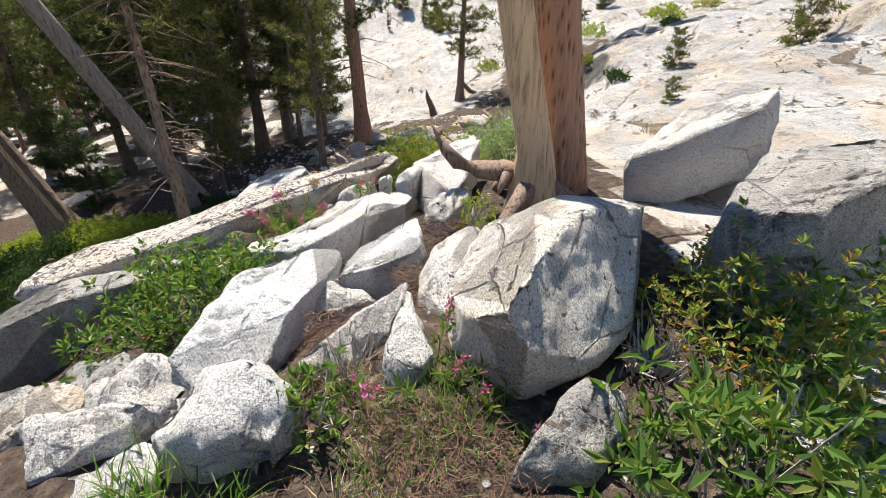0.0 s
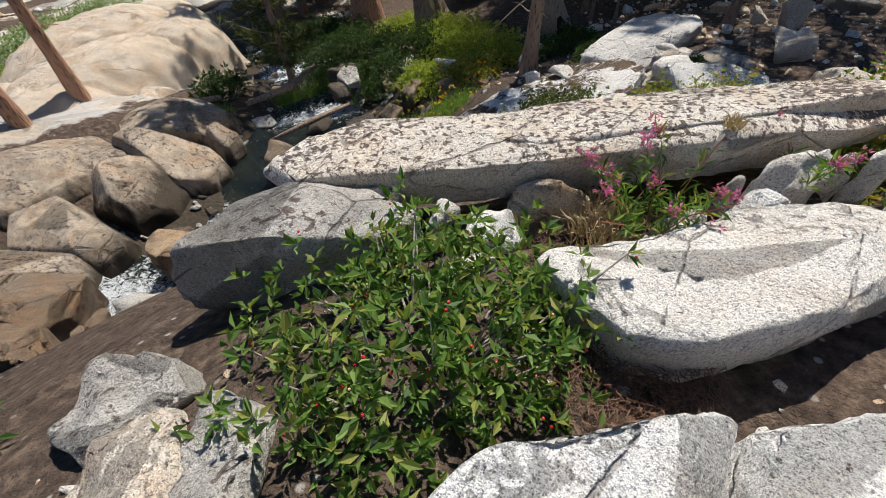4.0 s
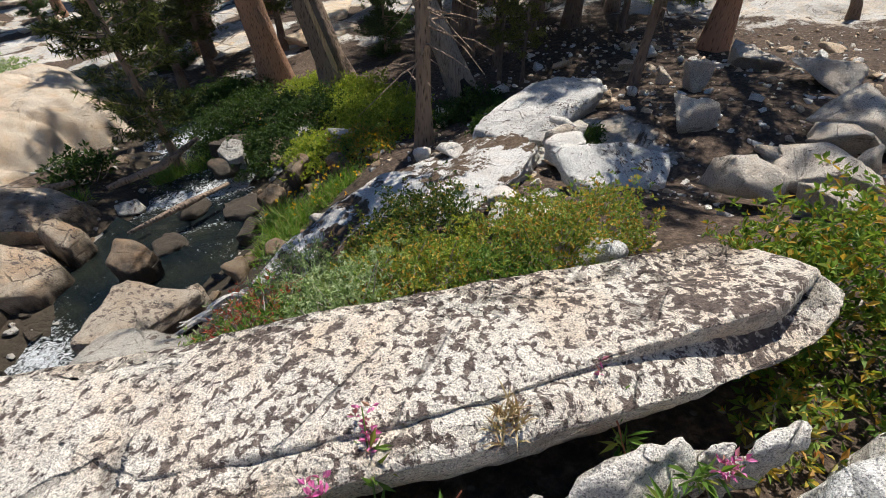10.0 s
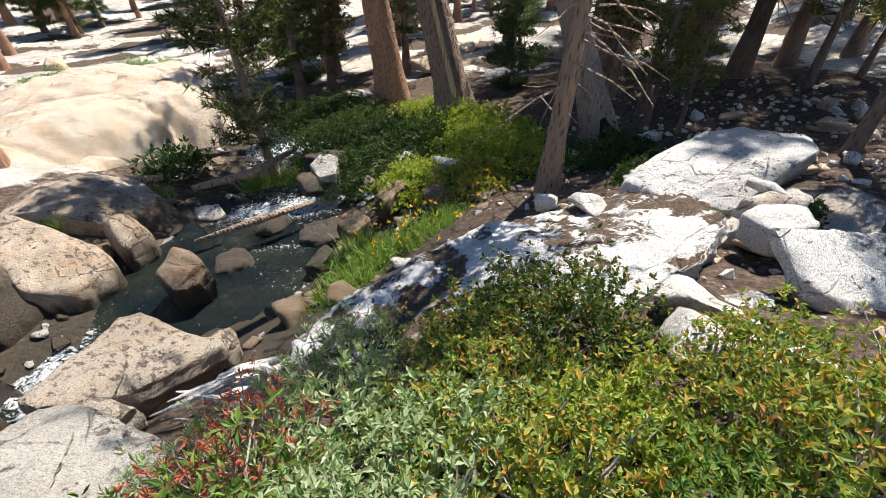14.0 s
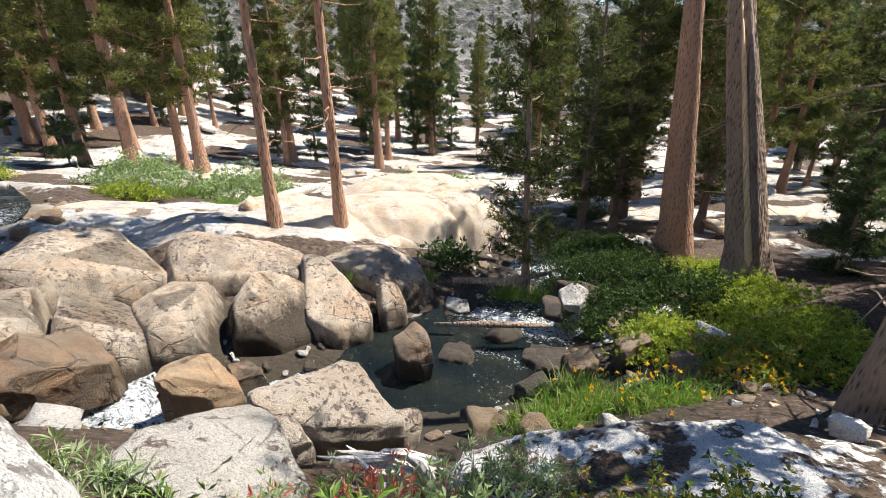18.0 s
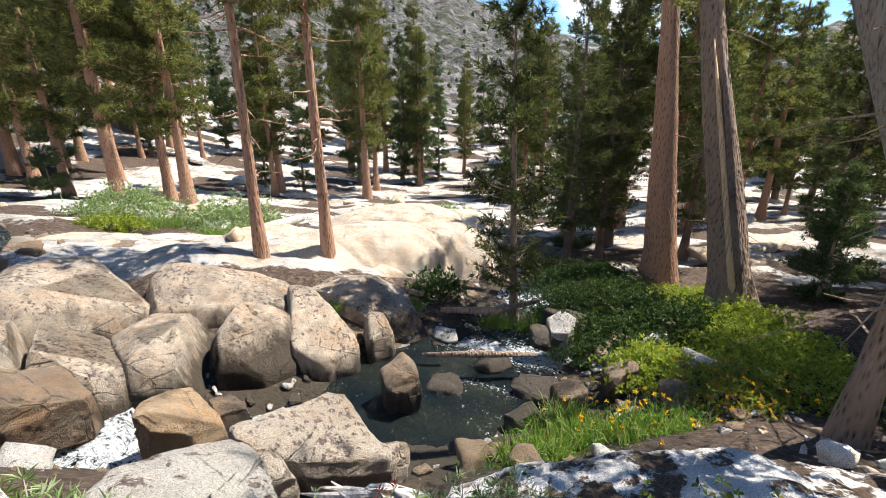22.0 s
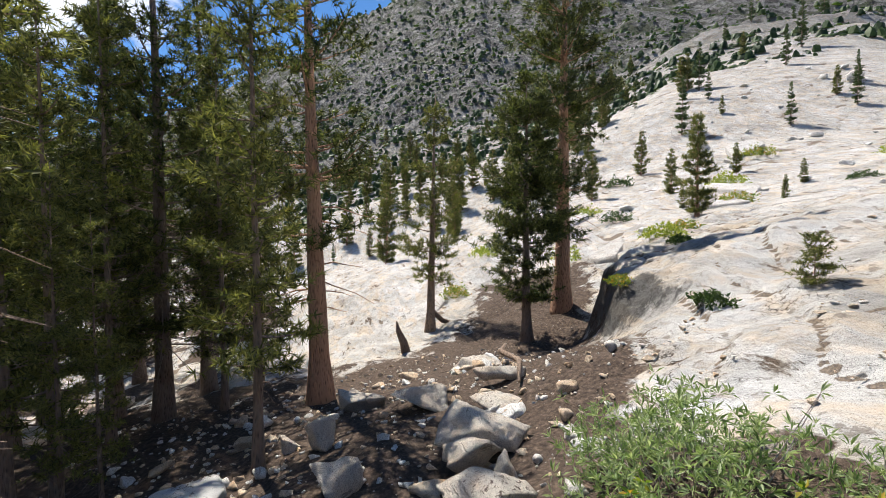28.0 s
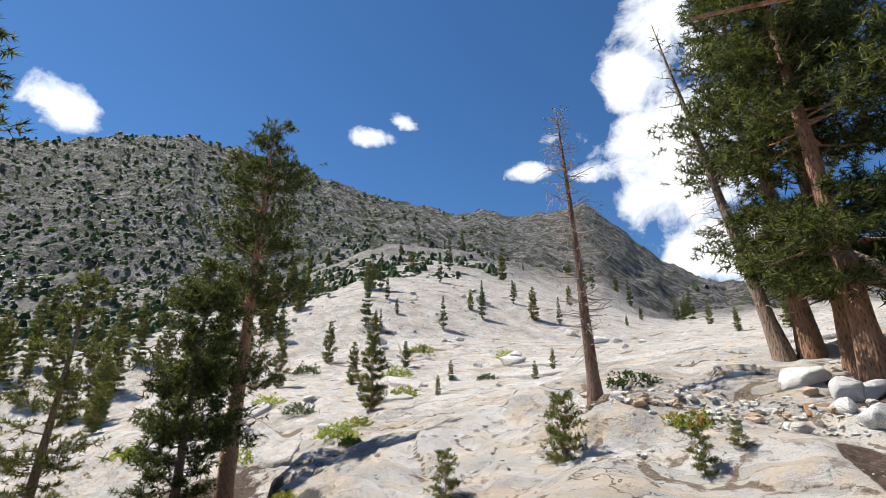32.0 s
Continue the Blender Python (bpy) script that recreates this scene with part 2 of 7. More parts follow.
WOOD_GREY = dead_wood("grey_dead_wood", (0.46, 0.43, 0.4), (0.1, 0.085, 0.075))
WOOD_PALE = dead_wood("bleached_dead_wood", (0.5, 0.47, 0.44), (0.14, 0.115, 0.1))
WOOD_BLOND = dead_wood("blond_dead_wood", (0.66, 0.48, 0.29), (0.27, 0.17, 0.1))
WOOD_DARK = dead_wood("weathered_dead_wood", (0.28, 0.25, 0.22), (0.06, 0.05, 0.045))
WOOD_ROOT = dead_wood("brown_root_wood", (0.3, 0.21, 0.15), (0.06, 0.04, 0.03))
WOOD_TWIG = dead_wood("bleached_twig", (0.42, 0.37, 0.33), (0.18, 0.14, 0.12))
CHAR = plain("charred_wood", (0.012, 0.011, 0.01), 0.9)
NEEDLES = leafy("pine_needles", (0.045, 0.055, 0.018), (0.14, 0.15, 0.045), (0.27, 0.265, 0.08), (0.08, 0.095, 0.03), (0.2, 0.2, 0.06), through=0.38)
NEEDLES_DARK = leafy("dark_needles", (0.025, 0.036, 0.012), (0.08, 0.095, 0.03), (0.18, 0.19, 0.055), (0.05, 0.065, 0.022), through=0.42)
NEEDLES_FIR = leafy("fir_needles", (0.035, 0.06, 0.025), (0.08, 0.12, 0.045), (0.14, 0.175, 0.065), through=0.35)
LEAF_GREEN = leafy("broad_green_leaf", (0.05, 0.11, 0.02), (0.12, 0.22, 0.04), (0.2, 0.3, 0.07), (0.08, 0.16, 0.03), (0.27, 0.29, 0.07), through=0.45)
# own dark green, lowered further to carry the trees' shade on the bank
LEAF_DARK_SHADED = leafy("dark_shaded_leaf", (0.02, 0.045, 0.01), (0.045, 0.085, 0.018), (0.08, 0.125, 0.026), (0.03, 0.06, 0.014), through=0.3)
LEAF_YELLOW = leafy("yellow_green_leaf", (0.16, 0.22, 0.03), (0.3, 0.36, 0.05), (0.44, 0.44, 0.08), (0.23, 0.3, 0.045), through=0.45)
LEAF_TURNING = leafy("turning_leaf", (0.08, 0.15, 0.025), (0.2, 0.28, 0.06), (0.6, 0.4, 0.07), (0.12, 0.2, 0.04), (0.22, 0.31, 0.07), (0.14, 0.22, 0.045), (0.55, 0.24, 0.06), (0.18, 0.27, 0.055), (0.3, 0.34, 0.08), through=0.42)
LEAF_FLOWERING = leafy("flowering_leaf", (0.07, 0.14, 0.02), (0.13, 0.22, 0.03), (0.2, 0.28, 0.045), (0.55, 0.3, 0.05), (0.1, 0.18, 0.025), (0.16, 0.25, 0.035), (0.24, 0.3, 0.05), through=0.4)
LEAF_SPECKLED = leafy("speckled_leaf", (0.03, 0.06, 0.014), (0.07, 0.12, 0.025), (0.12, 0.17, 0.04), (0.05, 0.09, 0.02), (0.36, 0.26, 0.05), (0.09, 0.14, 0.03), (0.04, 0.08, 0.018), through=0.35)
LEAF_WILLOW = leafy("grey_willow_leaf", (0.2, 0.28, 0.12), (0.33, 0.4, 0.22), (0.45, 0.5, 0.32), (0.17, 0.25, 0.09), through=0.42)
LEAF_RED = leafy("red_shoot", (0.5, 0.09, 0.06), (0.45, 0.14, 0.1), (0.3, 0.16, 0.08))
GRASS = leafy("grass_blade", (0.12, 0.24, 0.03), (0.18, 0.3, 0.05), (0.09, 0.18, 0.03), (0.3, 0.3, 0.1))
STRAW = leafy("dry_grass", (0.42, 0.33, 0.19), (0.5, 0.4, 0.24), (0.32, 0.2, 0.13), through=0.2)
PETAL = leafy("magenta_petal", (0.6, 0.12, 0.36), (0.72, 0.25, 0.5), (0.5, 0.1, 0.28), (0.35, 0.2, 0.15))
BERRY = plain("red_berry", (0.5, 0.02, 0.015), 0.35)
YELLOW_FLOWER = leafy("yellow_flower", (0.8, 0.5, 0.02), (0.75, 0.42, 0.02))

# ---- ground ----
# height of the ground: a tilted plain that levels out, with hills and hollows (x, y, height, width)
PLANE = (-0.497, -0.0879, -0.1983)
HILLS_NEAR = [(0, 0, -0.42, 1.6), (1.2, 0.8, 0.51, 1.6), (-2, 1.5, 0.20, 3), (2.2, -1.2, 0.09, 1.6), (3, 0.7, -0.33, 1.3), (4.6, 0.6, 0.31, 1.3), (3.2, 2.6, 0.47, 1.4), (5.2, 2, -0.19, 1.3), (4.2, 4, -0.49, 1.6), (6.5, 0.3, -0.18, 1.6), (6.6, 4.3, -0.36, 1.6), (5.5, 7.5, -1.12, 2), (2.2, 6.5, -1.27, 2), (-1.5, 7.5, -1.24, 2.5), (-4, 11, -0.42, 3), (9.2, 4.6, -0.29, 2), (8.8, 1.7, -0.38, 2), (9.4, 1.15, -0.3, 0.8), (12, 3.3, 0.15, 2.5), (12, 5.8, -0.65, 2.5), (12, 9.2, -0.13, 3), (12.6, 12.7, -0.53, 4), (7.7, 10, -0.60, 3)]
HILLS_SLAB = [(2.9, 10.3, 0.38, 2.2), (4, 14, -0.27, 3), (10.5, -1.3, -0.73, 2), (15, 1.4, -0.77, 3), (18, -4.5, -0.55, 3), (18.2, -6.2, -0.33, 3), (14.5, -8.4, 0.10, 3), (10.5, -5.9, -0.68, 3), (8.2, -6.5, 0.07, 2.5), (9.4, -10.2, 0.80, 4), (5.6, -9.1, -0.55, 3), (5.3, -4.1, -0.19, 2), (5.6, -12.5, 0.03, 4), (1, -5, -0.35, 4), (23, -1, -0.66, 5)]
HILLS_FAR = [(25, -4, -1.07, 5), (25, -16.6, -0.11, 8), (31, -34, -1.50, 14), (24, 9.2, -0.63, 6), (4.5, 38, -0.90, 12), (-4.5, 20, 0.15, 5), (32, 11, -1.36, 8), (-8, 2, 0.32, 6), (0, -14, 0.12, 8), (25, 50, -0.75, 18), (-22, 30, -2.18, 13), (60, -50, 8.83, 25), (70, 10, -0.66, 25), (2, 75, -0.67, 20), (-40, 60, 8.40, 20), (40, 90, 5.35, 25), (-20, -20, 0.92, 20), (20, 26, -0.15, 10), (8, 20, -0.77, 8)]


def ground_z(x, y):
    x, y = np.asarray(x, float), np.asarray(y, float)
    z = PLANE[0] + PLANE[1] * 60 * np.tanh(x / 60) + PLANE[2] * 60 * np.tanh(y / 60)
    for a, b, h, s in HILLS_NEAR + HILLS_SLAB + HILLS_FAR:
        z = z + h * np.exp(-((x - a) ** 2 + (y - b) ** 2) / (2 * s * s))
    return z


def waves(x, y, size, seed):
    """Soft repeatable unevenness between -1 and 1."""
    z, rng = 0 * x, np.random.RandomState(seed)
    for k in range(7):
        a, f, p = rng.uniform(0, 6.28), rng.uniform(0.6, 2.2) / size, rng.uniform(0, 6.28)
        z = z + np.sin((x * np.cos(a) + y * np.sin(a)) * f * 6.28 + p + 0.8 * np.sin((x * np.sin(a) - y * np.cos(a)) * f * 4 + p)) / 4
    return z


def blob(x, y, cx, cy, rx, ry, turn=0.0):
    a = radians(turn)
    u, v = (x - cx) * np.cos(a) + (y - cy) * np.sin(a), -(x - cx) * np.sin(a) + (y - cy) * np.cos(a)
    return np.exp(-(((u / rx) ** 2 + (v / ry) ** 2) ** 2))


def slab_zone(x, y):
    """1 on bare granite slabs, 0 on soil."""
    k = 1 / (1 + np.exp(np.clip((0.55 * (x - 14) + 1.0 * (y + 4.6)) * 0.9, -40, 40)))
    k = np.maximum(k, (1 / (1 + np.exp(np.clip((9 - np.hypot(x - 20, y + 2)) * 1.2, -40, 40)))) * (y < 0.35 * x - 9))
    for c in ((30, 0, 11, 7, -10), (1.5, 12.5, 7, 2.6, 15), (4.5, 15, 5, 3.0, 10), (8.3, 2.7, 2.7, 1.8, -25)):
        k = np.maximum(k, blob(x, y, *c))
    valley = np.clip((np.hypot(x - 5, y) - 15) / 4, 0, 1) * (y > 6)
    k = np.maximum(k, valley * np.clip(0.6 + 0.9 * waves(x, y, 7.0, 31), 0, 1))
    k = k * (1 - np.clip((8.5 - np.hypot(x - 1.5, y - 1.5)) / 2, 0, 1) * (y > -1.2 - 0.2 * x))
    for c in ((18.6, -3.9, 1.9, 1.0, -15), (13, -2.9, 2.4, 1.2, -20), (4.6, -7.2, 0.4, 1.2, 20), (3.2, -10.8, 2.2, 2.4, 0)):
        k = k * (1 - blob(x, y, *c))
    return k


STREAM = [(-9, 15, 2.2), (-4.2, 11.2, 1.5), (-2.9, 9.0, 0.7), (-1.3, 7.3, 0.6), (0.6, 6.2, 0.5), (2.2, 6.35, 0.5), (3.7, 6.7, 0.55), (4.7, 6.7, 1.0), (6.4, 6.8, 1.7), (7.8, 9.0, 1.2), (9.2, 12.5, 0.7), (10.4, 17, 0.6), (11, 24, 0.5)]


def stream_near(x, y):
    """Distance from the stream's line, less its half width there."""
    best = 0 * x + 1e9
    for (ax, ay, aw), (bx, by, bw) in zip(STREAM, STREAM[1:]):
        s = np.clip(((x - ax) * (bx - ax) + (y - ay) * (by - ay)) / ((bx - ax) ** 2 + (by - ay) ** 2), 0, 1)
        best = np.minimum(best, np.hypot(x - ax - s * (bx - ax), y - ay - s * (by - ay)) - aw - s * (bw - aw))
    return best


# skyline round the place: turn to the left (degrees) and height above the eye (degrees) of the far ridge and of the near domes
RIDGE = [(-180, 12), (-173, 12.6), (-170, 13.7), (-165.4, 16.1), (-161.7, 20.6), (-158, 23.7), (-147.8, 23.1), (-144.9, 24.3), (-140.3, 23.8), (-132.6, 25.4), (-125, 26.9), (-119.7, 28.6), (-107, 29.3), (-101, 27.8), (-93, 24.6), (-82, 18), (-70, 11), (-50, 5.5), (-40, 3.6), (-24, 4.0), (-13.5, 7.3), (-9.9, 9.6), (0, 13), (15, 16), (40, 17), (80, 14), (130, 12), (180, 12)]
DOME = [(-180, 9.6), (-166, 9.6), (-158, 14.3), (-153, 15.5), (-144, 18.7), (-136.5, 19.9), (-129, 19), (-123, 16.2), (-115, 14), (-105, 12), (-95, 9), (-80, 3), (-60, -3), (-20, -4), (20, 0), (45, 5), (90, 8), (180, 9.6)]
EYE = (4.9, 1.0, 0.8)


def mountain_z(x, y):
    dx, dy = x - EYE[0], y - EYE[1]
    r, turn = np.hypot(dx, dy), np.degrees(np.arctan2(-dx, dy))
    ridge = np.interp(turn, *np.transpose(RIDGE)) + 0.35 * waves(turn, 0 * turn, 5.0, 3) + 0.16 * waves(turn, 0 * turn, 1.1, 4)
    dome = np.interp(turn, *np.transpose(DOME)) + 0.3 * waves(turn, 0 * turn, 9.0, 5)
    z1, z2 = EYE[2] + 150 * np.tan(np.radians(dome)), EYE[2] + 520 * np.tan(np.radians(ridge))
    base = ground_z(EYE[0] + dx * np.minimum(1, 70 / r), EYE[1] + dy * np.minimum(1, 70 / r))
    up = np.where(r < 150, base + (z1 - base) * np.clip((r - 62) / 88, 0, 1) ** 0.9, 0)
    s = np.clip((r - 150) / 370, 0, 1)
    up = np.where((r >= 150) & (r < 520), z1 + (z2 - z1) * (0.55 * s + 0.45 * s * s), up)
    up = np.where(r >= 520, z2 - (r - 520) * 0.12, up)
    rough = np.clip((r - 80) / 100, 0, 1)
    crag = waves(x, y, 38.0, 6) * 3.2 + waves(x, y, 13.0, 8) * 1.3
    return up + rough * crag * np.where((r > 480) & (r < 560), 0.25, 1)


def rise(f, sharp):
    return 1 / (1 + np.exp(np.clip(-sharp * (f - 0.95), -40, 40)))


def stepped(x, y):
    """Sheets of the slab: flat treads with low broken risers, and where dirt gathers at their feet."""
    u = (0.35 * x + 0.94 * y + 1.3 * waves(x, y, 9.0, 21) + 0.16 * waves(x, y, 1.7, 23)) / 1.5
    v = (0.92 * x - 0.39 * y + 1.1 * waves(x, y, 7.0, 24) + 0.12 * waves(x, y, 1.3, 25)) / 2.6
    f, g = u - np.floor(u), v - np.floor(v)
    big = 0.35 + 0.65 * np.clip(waves(x, y, 5.0, 26) + 0.6, 0, 1)
    z = big * (0.085 * (f - rise(f, 110)) + 0.04 * (g - rise(g, 110))) + 0.1 * waves(x, y, 5.5, 28) + 0.012 * waves(x, y, 0.9, 22)
    dirt = np.maximum(np.exp(-((f - 0.02) / 0.045) ** 2) + np.exp(-((f - 1.0) / 0.03) ** 2), 0.8 * np.exp(-((g - 0.02) / 0.03) ** 2)) * big
    return z, dirt


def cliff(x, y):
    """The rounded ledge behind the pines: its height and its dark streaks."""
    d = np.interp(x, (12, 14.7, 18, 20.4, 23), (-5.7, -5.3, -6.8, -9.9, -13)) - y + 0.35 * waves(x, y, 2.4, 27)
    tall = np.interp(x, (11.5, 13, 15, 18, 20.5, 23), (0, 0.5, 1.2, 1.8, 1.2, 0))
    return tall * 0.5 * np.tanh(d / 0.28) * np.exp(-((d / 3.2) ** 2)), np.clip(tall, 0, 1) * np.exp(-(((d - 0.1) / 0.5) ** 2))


def full_z(x, y):
    """The ground with its hollows, steps and the stream's bed."""
    z = ground_z(x, y) + 0.09 * waves(x, y, 3.1, 1) + 0.03 * waves(x, y, 0.9, 2)
    near = np.clip((np.hypot(x - 4, y - 1) - 5) / 3, 0, 1)
    z = z + slab_zone(x, y) * stepped(x, y)[0] * near * 1.9 + cliff(x, y)[0]
    z = z - 0.35 / (1 + np.exp(np.clip(stream_near(x, y) * 5, -40, 40)))
    r = np.hypot(x - EYE[0], y - EYE[1])
    k = np.clip((r - 45) / 30, 0, 1)
    return z * (1 - k) + np.where(k > 0, mountain_z(x, y), 0) * k


PATCH = (3.5, 23.5, -16.5, -3.6)


def ground_mesh(name, gx, gy, drop):
    gz = full_z(gx, gy) - drop
    n, m = gx.shape
    i = np.arange(n * m).reshape(n, m)
    quads = np.stack([i[:-1, :-1], i[1:, :-1], i[1:, 1:], i[:-1, 1:]], -1).reshape(-1, 4)
    me = bpy.data.meshes.new(name)
    me.from_pydata(np.stack([gx, gy, gz], -1).reshape(-1, 3), [], quads.tolist())
    me.polygons.foreach_set("use_smooth", np.ones(len(quads), bool))
    wet = 1 / (1 + np.exp(np.clip((stream_near(gx, gy) - 0.6) * 5, -40, 40)))
    far = np.clip((np.hypot(gx - 5, gy - 1) - 85) / 130, 0, 1)
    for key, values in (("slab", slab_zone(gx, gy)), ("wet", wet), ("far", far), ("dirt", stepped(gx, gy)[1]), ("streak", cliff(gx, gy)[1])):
        me.attributes.new(key, "FLOAT", "POINT").data.foreach_set("value", values.ravel().astype(np.float32))
    return me


def ground_sheet():
    n = 480
    line = 9.0 * np.sinh(np.linspace(-1, 1, n) * 6.2)
    gx, gy = np.meshgrid(line * np.where(line > 0, 1.0, 0.9) + 6.0, line + 1.5, indexing="ij")
    x0, x1, y0, y1 = PATCH
    inside = np.minimum(np.minimum(gx - x0, x1 - gx), np.minimum(gy - y0, y1 - gy))
    return ground_mesh("ground", gx, gy, 0.5 * np.clip(inside / 0.8, 0, 1))


def slab_sheet():
    x0, x1, y0, y1 = PATCH
    gx, gy = np.meshgrid(np.arange(x0, x1, 0.085), np.arange(y0, y1, 0.085), indexing="ij")
    inside = np.minimum(np.minimum(gx - x0, x1 - gx), np.minimum(gy - y0, y1 - gy))
    return ground_mesh("granite_slab", gx, gy, 0.12 * np.clip(1 - inside / 0.4, 0, 1))


def ground_material():
    m, t, b = material("ground", 0.92, 0.2)
    w = place_of(t)

    def attr(name):
        a = t.nodes.new("ShaderNodeAttribute")
        a.attribute_name = name
        return a.outputs["Fac"]

    grain = noise_of(t, w, 70, 3, 0.7)
    big = noise_of(t, w, 0.45, 6, 0.6)
    rock = ramp(t, big, (0.3, (0.28, 0.262, 0.24)), (0.43, (0.43, 0.41, 0.38)), (0.56, (0.51, 0.495, 0.47)), (0.7, (0.57, 0.562, 0.55)))
    rock = mixed(t, 1.0, rock, ramp(t, grain, (0.36, 0.4), (0.46, 0.92), (0.68, 1.12)), "MULTIPLY")
    stain = ramp(t, noise_of(t, place_of(t, 1, (1, 2.2, 1)), 0.9, 5, 0.65, 0.8), (0.46, 0.0), (0.62, 0.6))
    rock = mixed(t, stain, rock, (0.54, 0.42, 0.29))
    bent = place_of(t, 1, (1, 1, 1))
    turned = bent.node
    turned.inputs["Rotation"].default_value = (0, 0, 0.45)
    turned.inputs["Scale"].default_value = (0.16, 0.8, 0.8)
    warp = noise_of(t, w, 0.5, 6, 0.62)
    joints = []
    for angle, spread, seed in ((0.45, 1.9, 0.0), (-0.9, 3.1, 5.0)):
        along = place_of(t, 1, (1, 1, 1))
        along.node.inputs["Rotation"].default_value = (0, 0, angle)
        split = t.nodes.new("ShaderNodeSeparateXYZ")
        t.links.new(along, split.inputs[0])
        s = maths(t, "PINGPONG", maths(t, "ADD", split.outputs["Y"], maths(t, "MULTIPLY", warp, 5.0 + seed)), spread)
        thin = ramp(t, s, (0.012, 1.0), (0.03, 0.0))
        joints.append(maths(t, "MULTIPLY", thin, ramp(t, noise_of(t, w, 0.7 + 0.2 * seed, 3), (0.46, 0.0), (0.52, 1.0))))
    crack = maths(t, "MAXIMUM", *joints)
    # thin sheets that have peeled off: low steps along crooked lines, with dirt at some of them
    peel = place_of(t, 1, (1, 1, 1))
    peel.node.inputs["Rotation"].default_value = (0, 0, 0.45)
    peel.node.inputs["Scale"].default_value = (0.55, 1.4, 1.0)
    level = maths(t, "MULTIPLY", noise_of(t, peel, 0.34, 8, 0.56), 17.0)
    flake = maths(t, "MULTIPLY", maths(t, "FLOOR", level), 0.16)
    rim = ramp(t, maths(t, "FRACT", level), (0.0, 1.0), (0.09, 0.0))
    rim = maths(t, "MULTIPLY", rim, ramp(t, noise_of(t, w, 1.3, 4, 0.6), (0.47, 0.0), (0.56, 0.9)))
    rock = mixed(t, rim, rock, (0.13, 0.1, 0.075))
    shade = ramp(t, maths(t, "FRACT", maths(t, "MULTIPLY", maths(t, "FLOOR", level), 0.37)), (0.0, 0.82), (1.0, 1.1))
    rock = mixed(t, 1.0, rock, shade, "MULTIPLY")
    rock = mixed(t, maths(t, "MULTIPLY", crack, 0.85), rock, (0.1, 0.08, 0.065))
    bent.node.inputs["Scale"].default_value = (0.35, 1.5, 1.0)
    pocket = ramp(t, noise_of(t, bent, 0.9, 7, 0.68), (0.63, 0.0), (0.66, 1.0))
    rock = mixed(t, pocket, rock, ramp(t, grain, (0.35, (0.05, 0.037, 0.028)), (0.65, (0.19, 0.14, 0.1))))
    scab = ramp(t, noise_of(t, w, 3.2, 5, 0.66), (0.6, 0.0), (0.64, 0.75))
    rock = mixed(t, scab, rock, (0.2, 0.17, 0.14))
    soil = ramp(t, noise_of(t, w, 12, 6, 0.7), (0.3, (0.03, 0.021, 0.016)), (0.5, (0.085, 0.06, 0.045)), (0.7, (0.2, 0.145, 0.105)))
    chips = ramp(t, cells_of(t, w, 9), (0.1, 1.0), (0.16, 0.0))
    soil = mixed(t, maths(t, "MULTIPLY", chips, ramp(t, noise_of(t, w, 1.5, 3), (0.45, 0.0), (0.6, 0.8))), soil, (0.5, 0.47, 0.43))
    rough_dirt = maths(t, "ADD", attr("dirt"), maths(t, "MULTIPLY", maths(t, "SUBTRACT", noise_of(t, w, 2.6, 6, 0.7), 0.5), 1.5))
    rock = mixed(t, ramp(t, rough_dirt, (0.5, 0.0), (0.62, 0.9)), rock, ramp(t, noise_of(t, w, 30, 4), (0.3, (0.06, 0.045, 0.035)), (0.7, (0.26, 0.19, 0.13))))
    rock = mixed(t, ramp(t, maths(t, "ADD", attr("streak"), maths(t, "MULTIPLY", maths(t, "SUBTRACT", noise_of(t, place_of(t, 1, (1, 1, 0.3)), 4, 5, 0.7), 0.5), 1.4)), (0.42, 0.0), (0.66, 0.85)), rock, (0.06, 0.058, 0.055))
    edge = maths(t, "ADD", attr("slab"), maths(t, "MULTIPLY", maths(t, "SUBTRACT", noise_of(t, w, 1.6, 5, 0.65), 0.5), 0.9))
    c = mixed(t, ramp(t, edge, (0.46, 0.0), (0.54, 1.0)), soil, rock)
    scrub = ramp(t, noise_of(t, place_of(t), 0.055, 7, 0.68), (0.52, 0.0), (0.57, 0.85))
    cliff = ramp(t, noise_of(t, place_of(t, 1, (1, 1, 0.5)), 0.16, 8, 0.78, 0.6), (0.38, (0.04, 0.038, 0.035)), (0.47, (0.12, 0.113, 0.103)), (0.55, (0.25, 0.237, 0.218)), (0.64, (0.38, 0.362, 0.337)))
    c = mixed(t, attr("far"), c, mixed(t, scrub, cliff, (0.075, 0.085, 0.045)))
    c = mixed(t, maths(t, "MULTIPLY", attr("wet"), 0.9), c, (0.05, 0.042, 0.03))
    t.links.new(c, b.inputs["Base Color"])
    small = maths(t, "SUBTRACT", maths(t, "ADD", maths(t, "MULTIPLY", grain, 0.3), noise_of(t, w, 7, 7, 0.7)), maths(t, "MULTIPLY", crack, 1.2))
    n1, n2, n3 = (node(t, "ShaderNodeBump", Strength=k, Distance=d) for k, d in ((0.9, 0.06), (1.0, 0.3), (1.0, 14.0)))
    t.links.new(small, n1.inputs["Height"])
    t.links.new(maths(t, "ADD", flake, maths(t, "MULTIPLY", noise_of(t, w, 1.6, 7, 0.62), 0.6)), n2.inputs["Height"])
    t.links.new(maths(t, "MULTIPLY", attr("far"), noise_of(t, place_of(t, 1, (1, 1, 0.45)), 0.07, 10, 0.7)), n3.inputs["Height"])
    t.links.new(n3.outputs[0], n2.inputs["Normal"])
    t.links.new(n2.outputs[0], n1.inputs["Normal"])
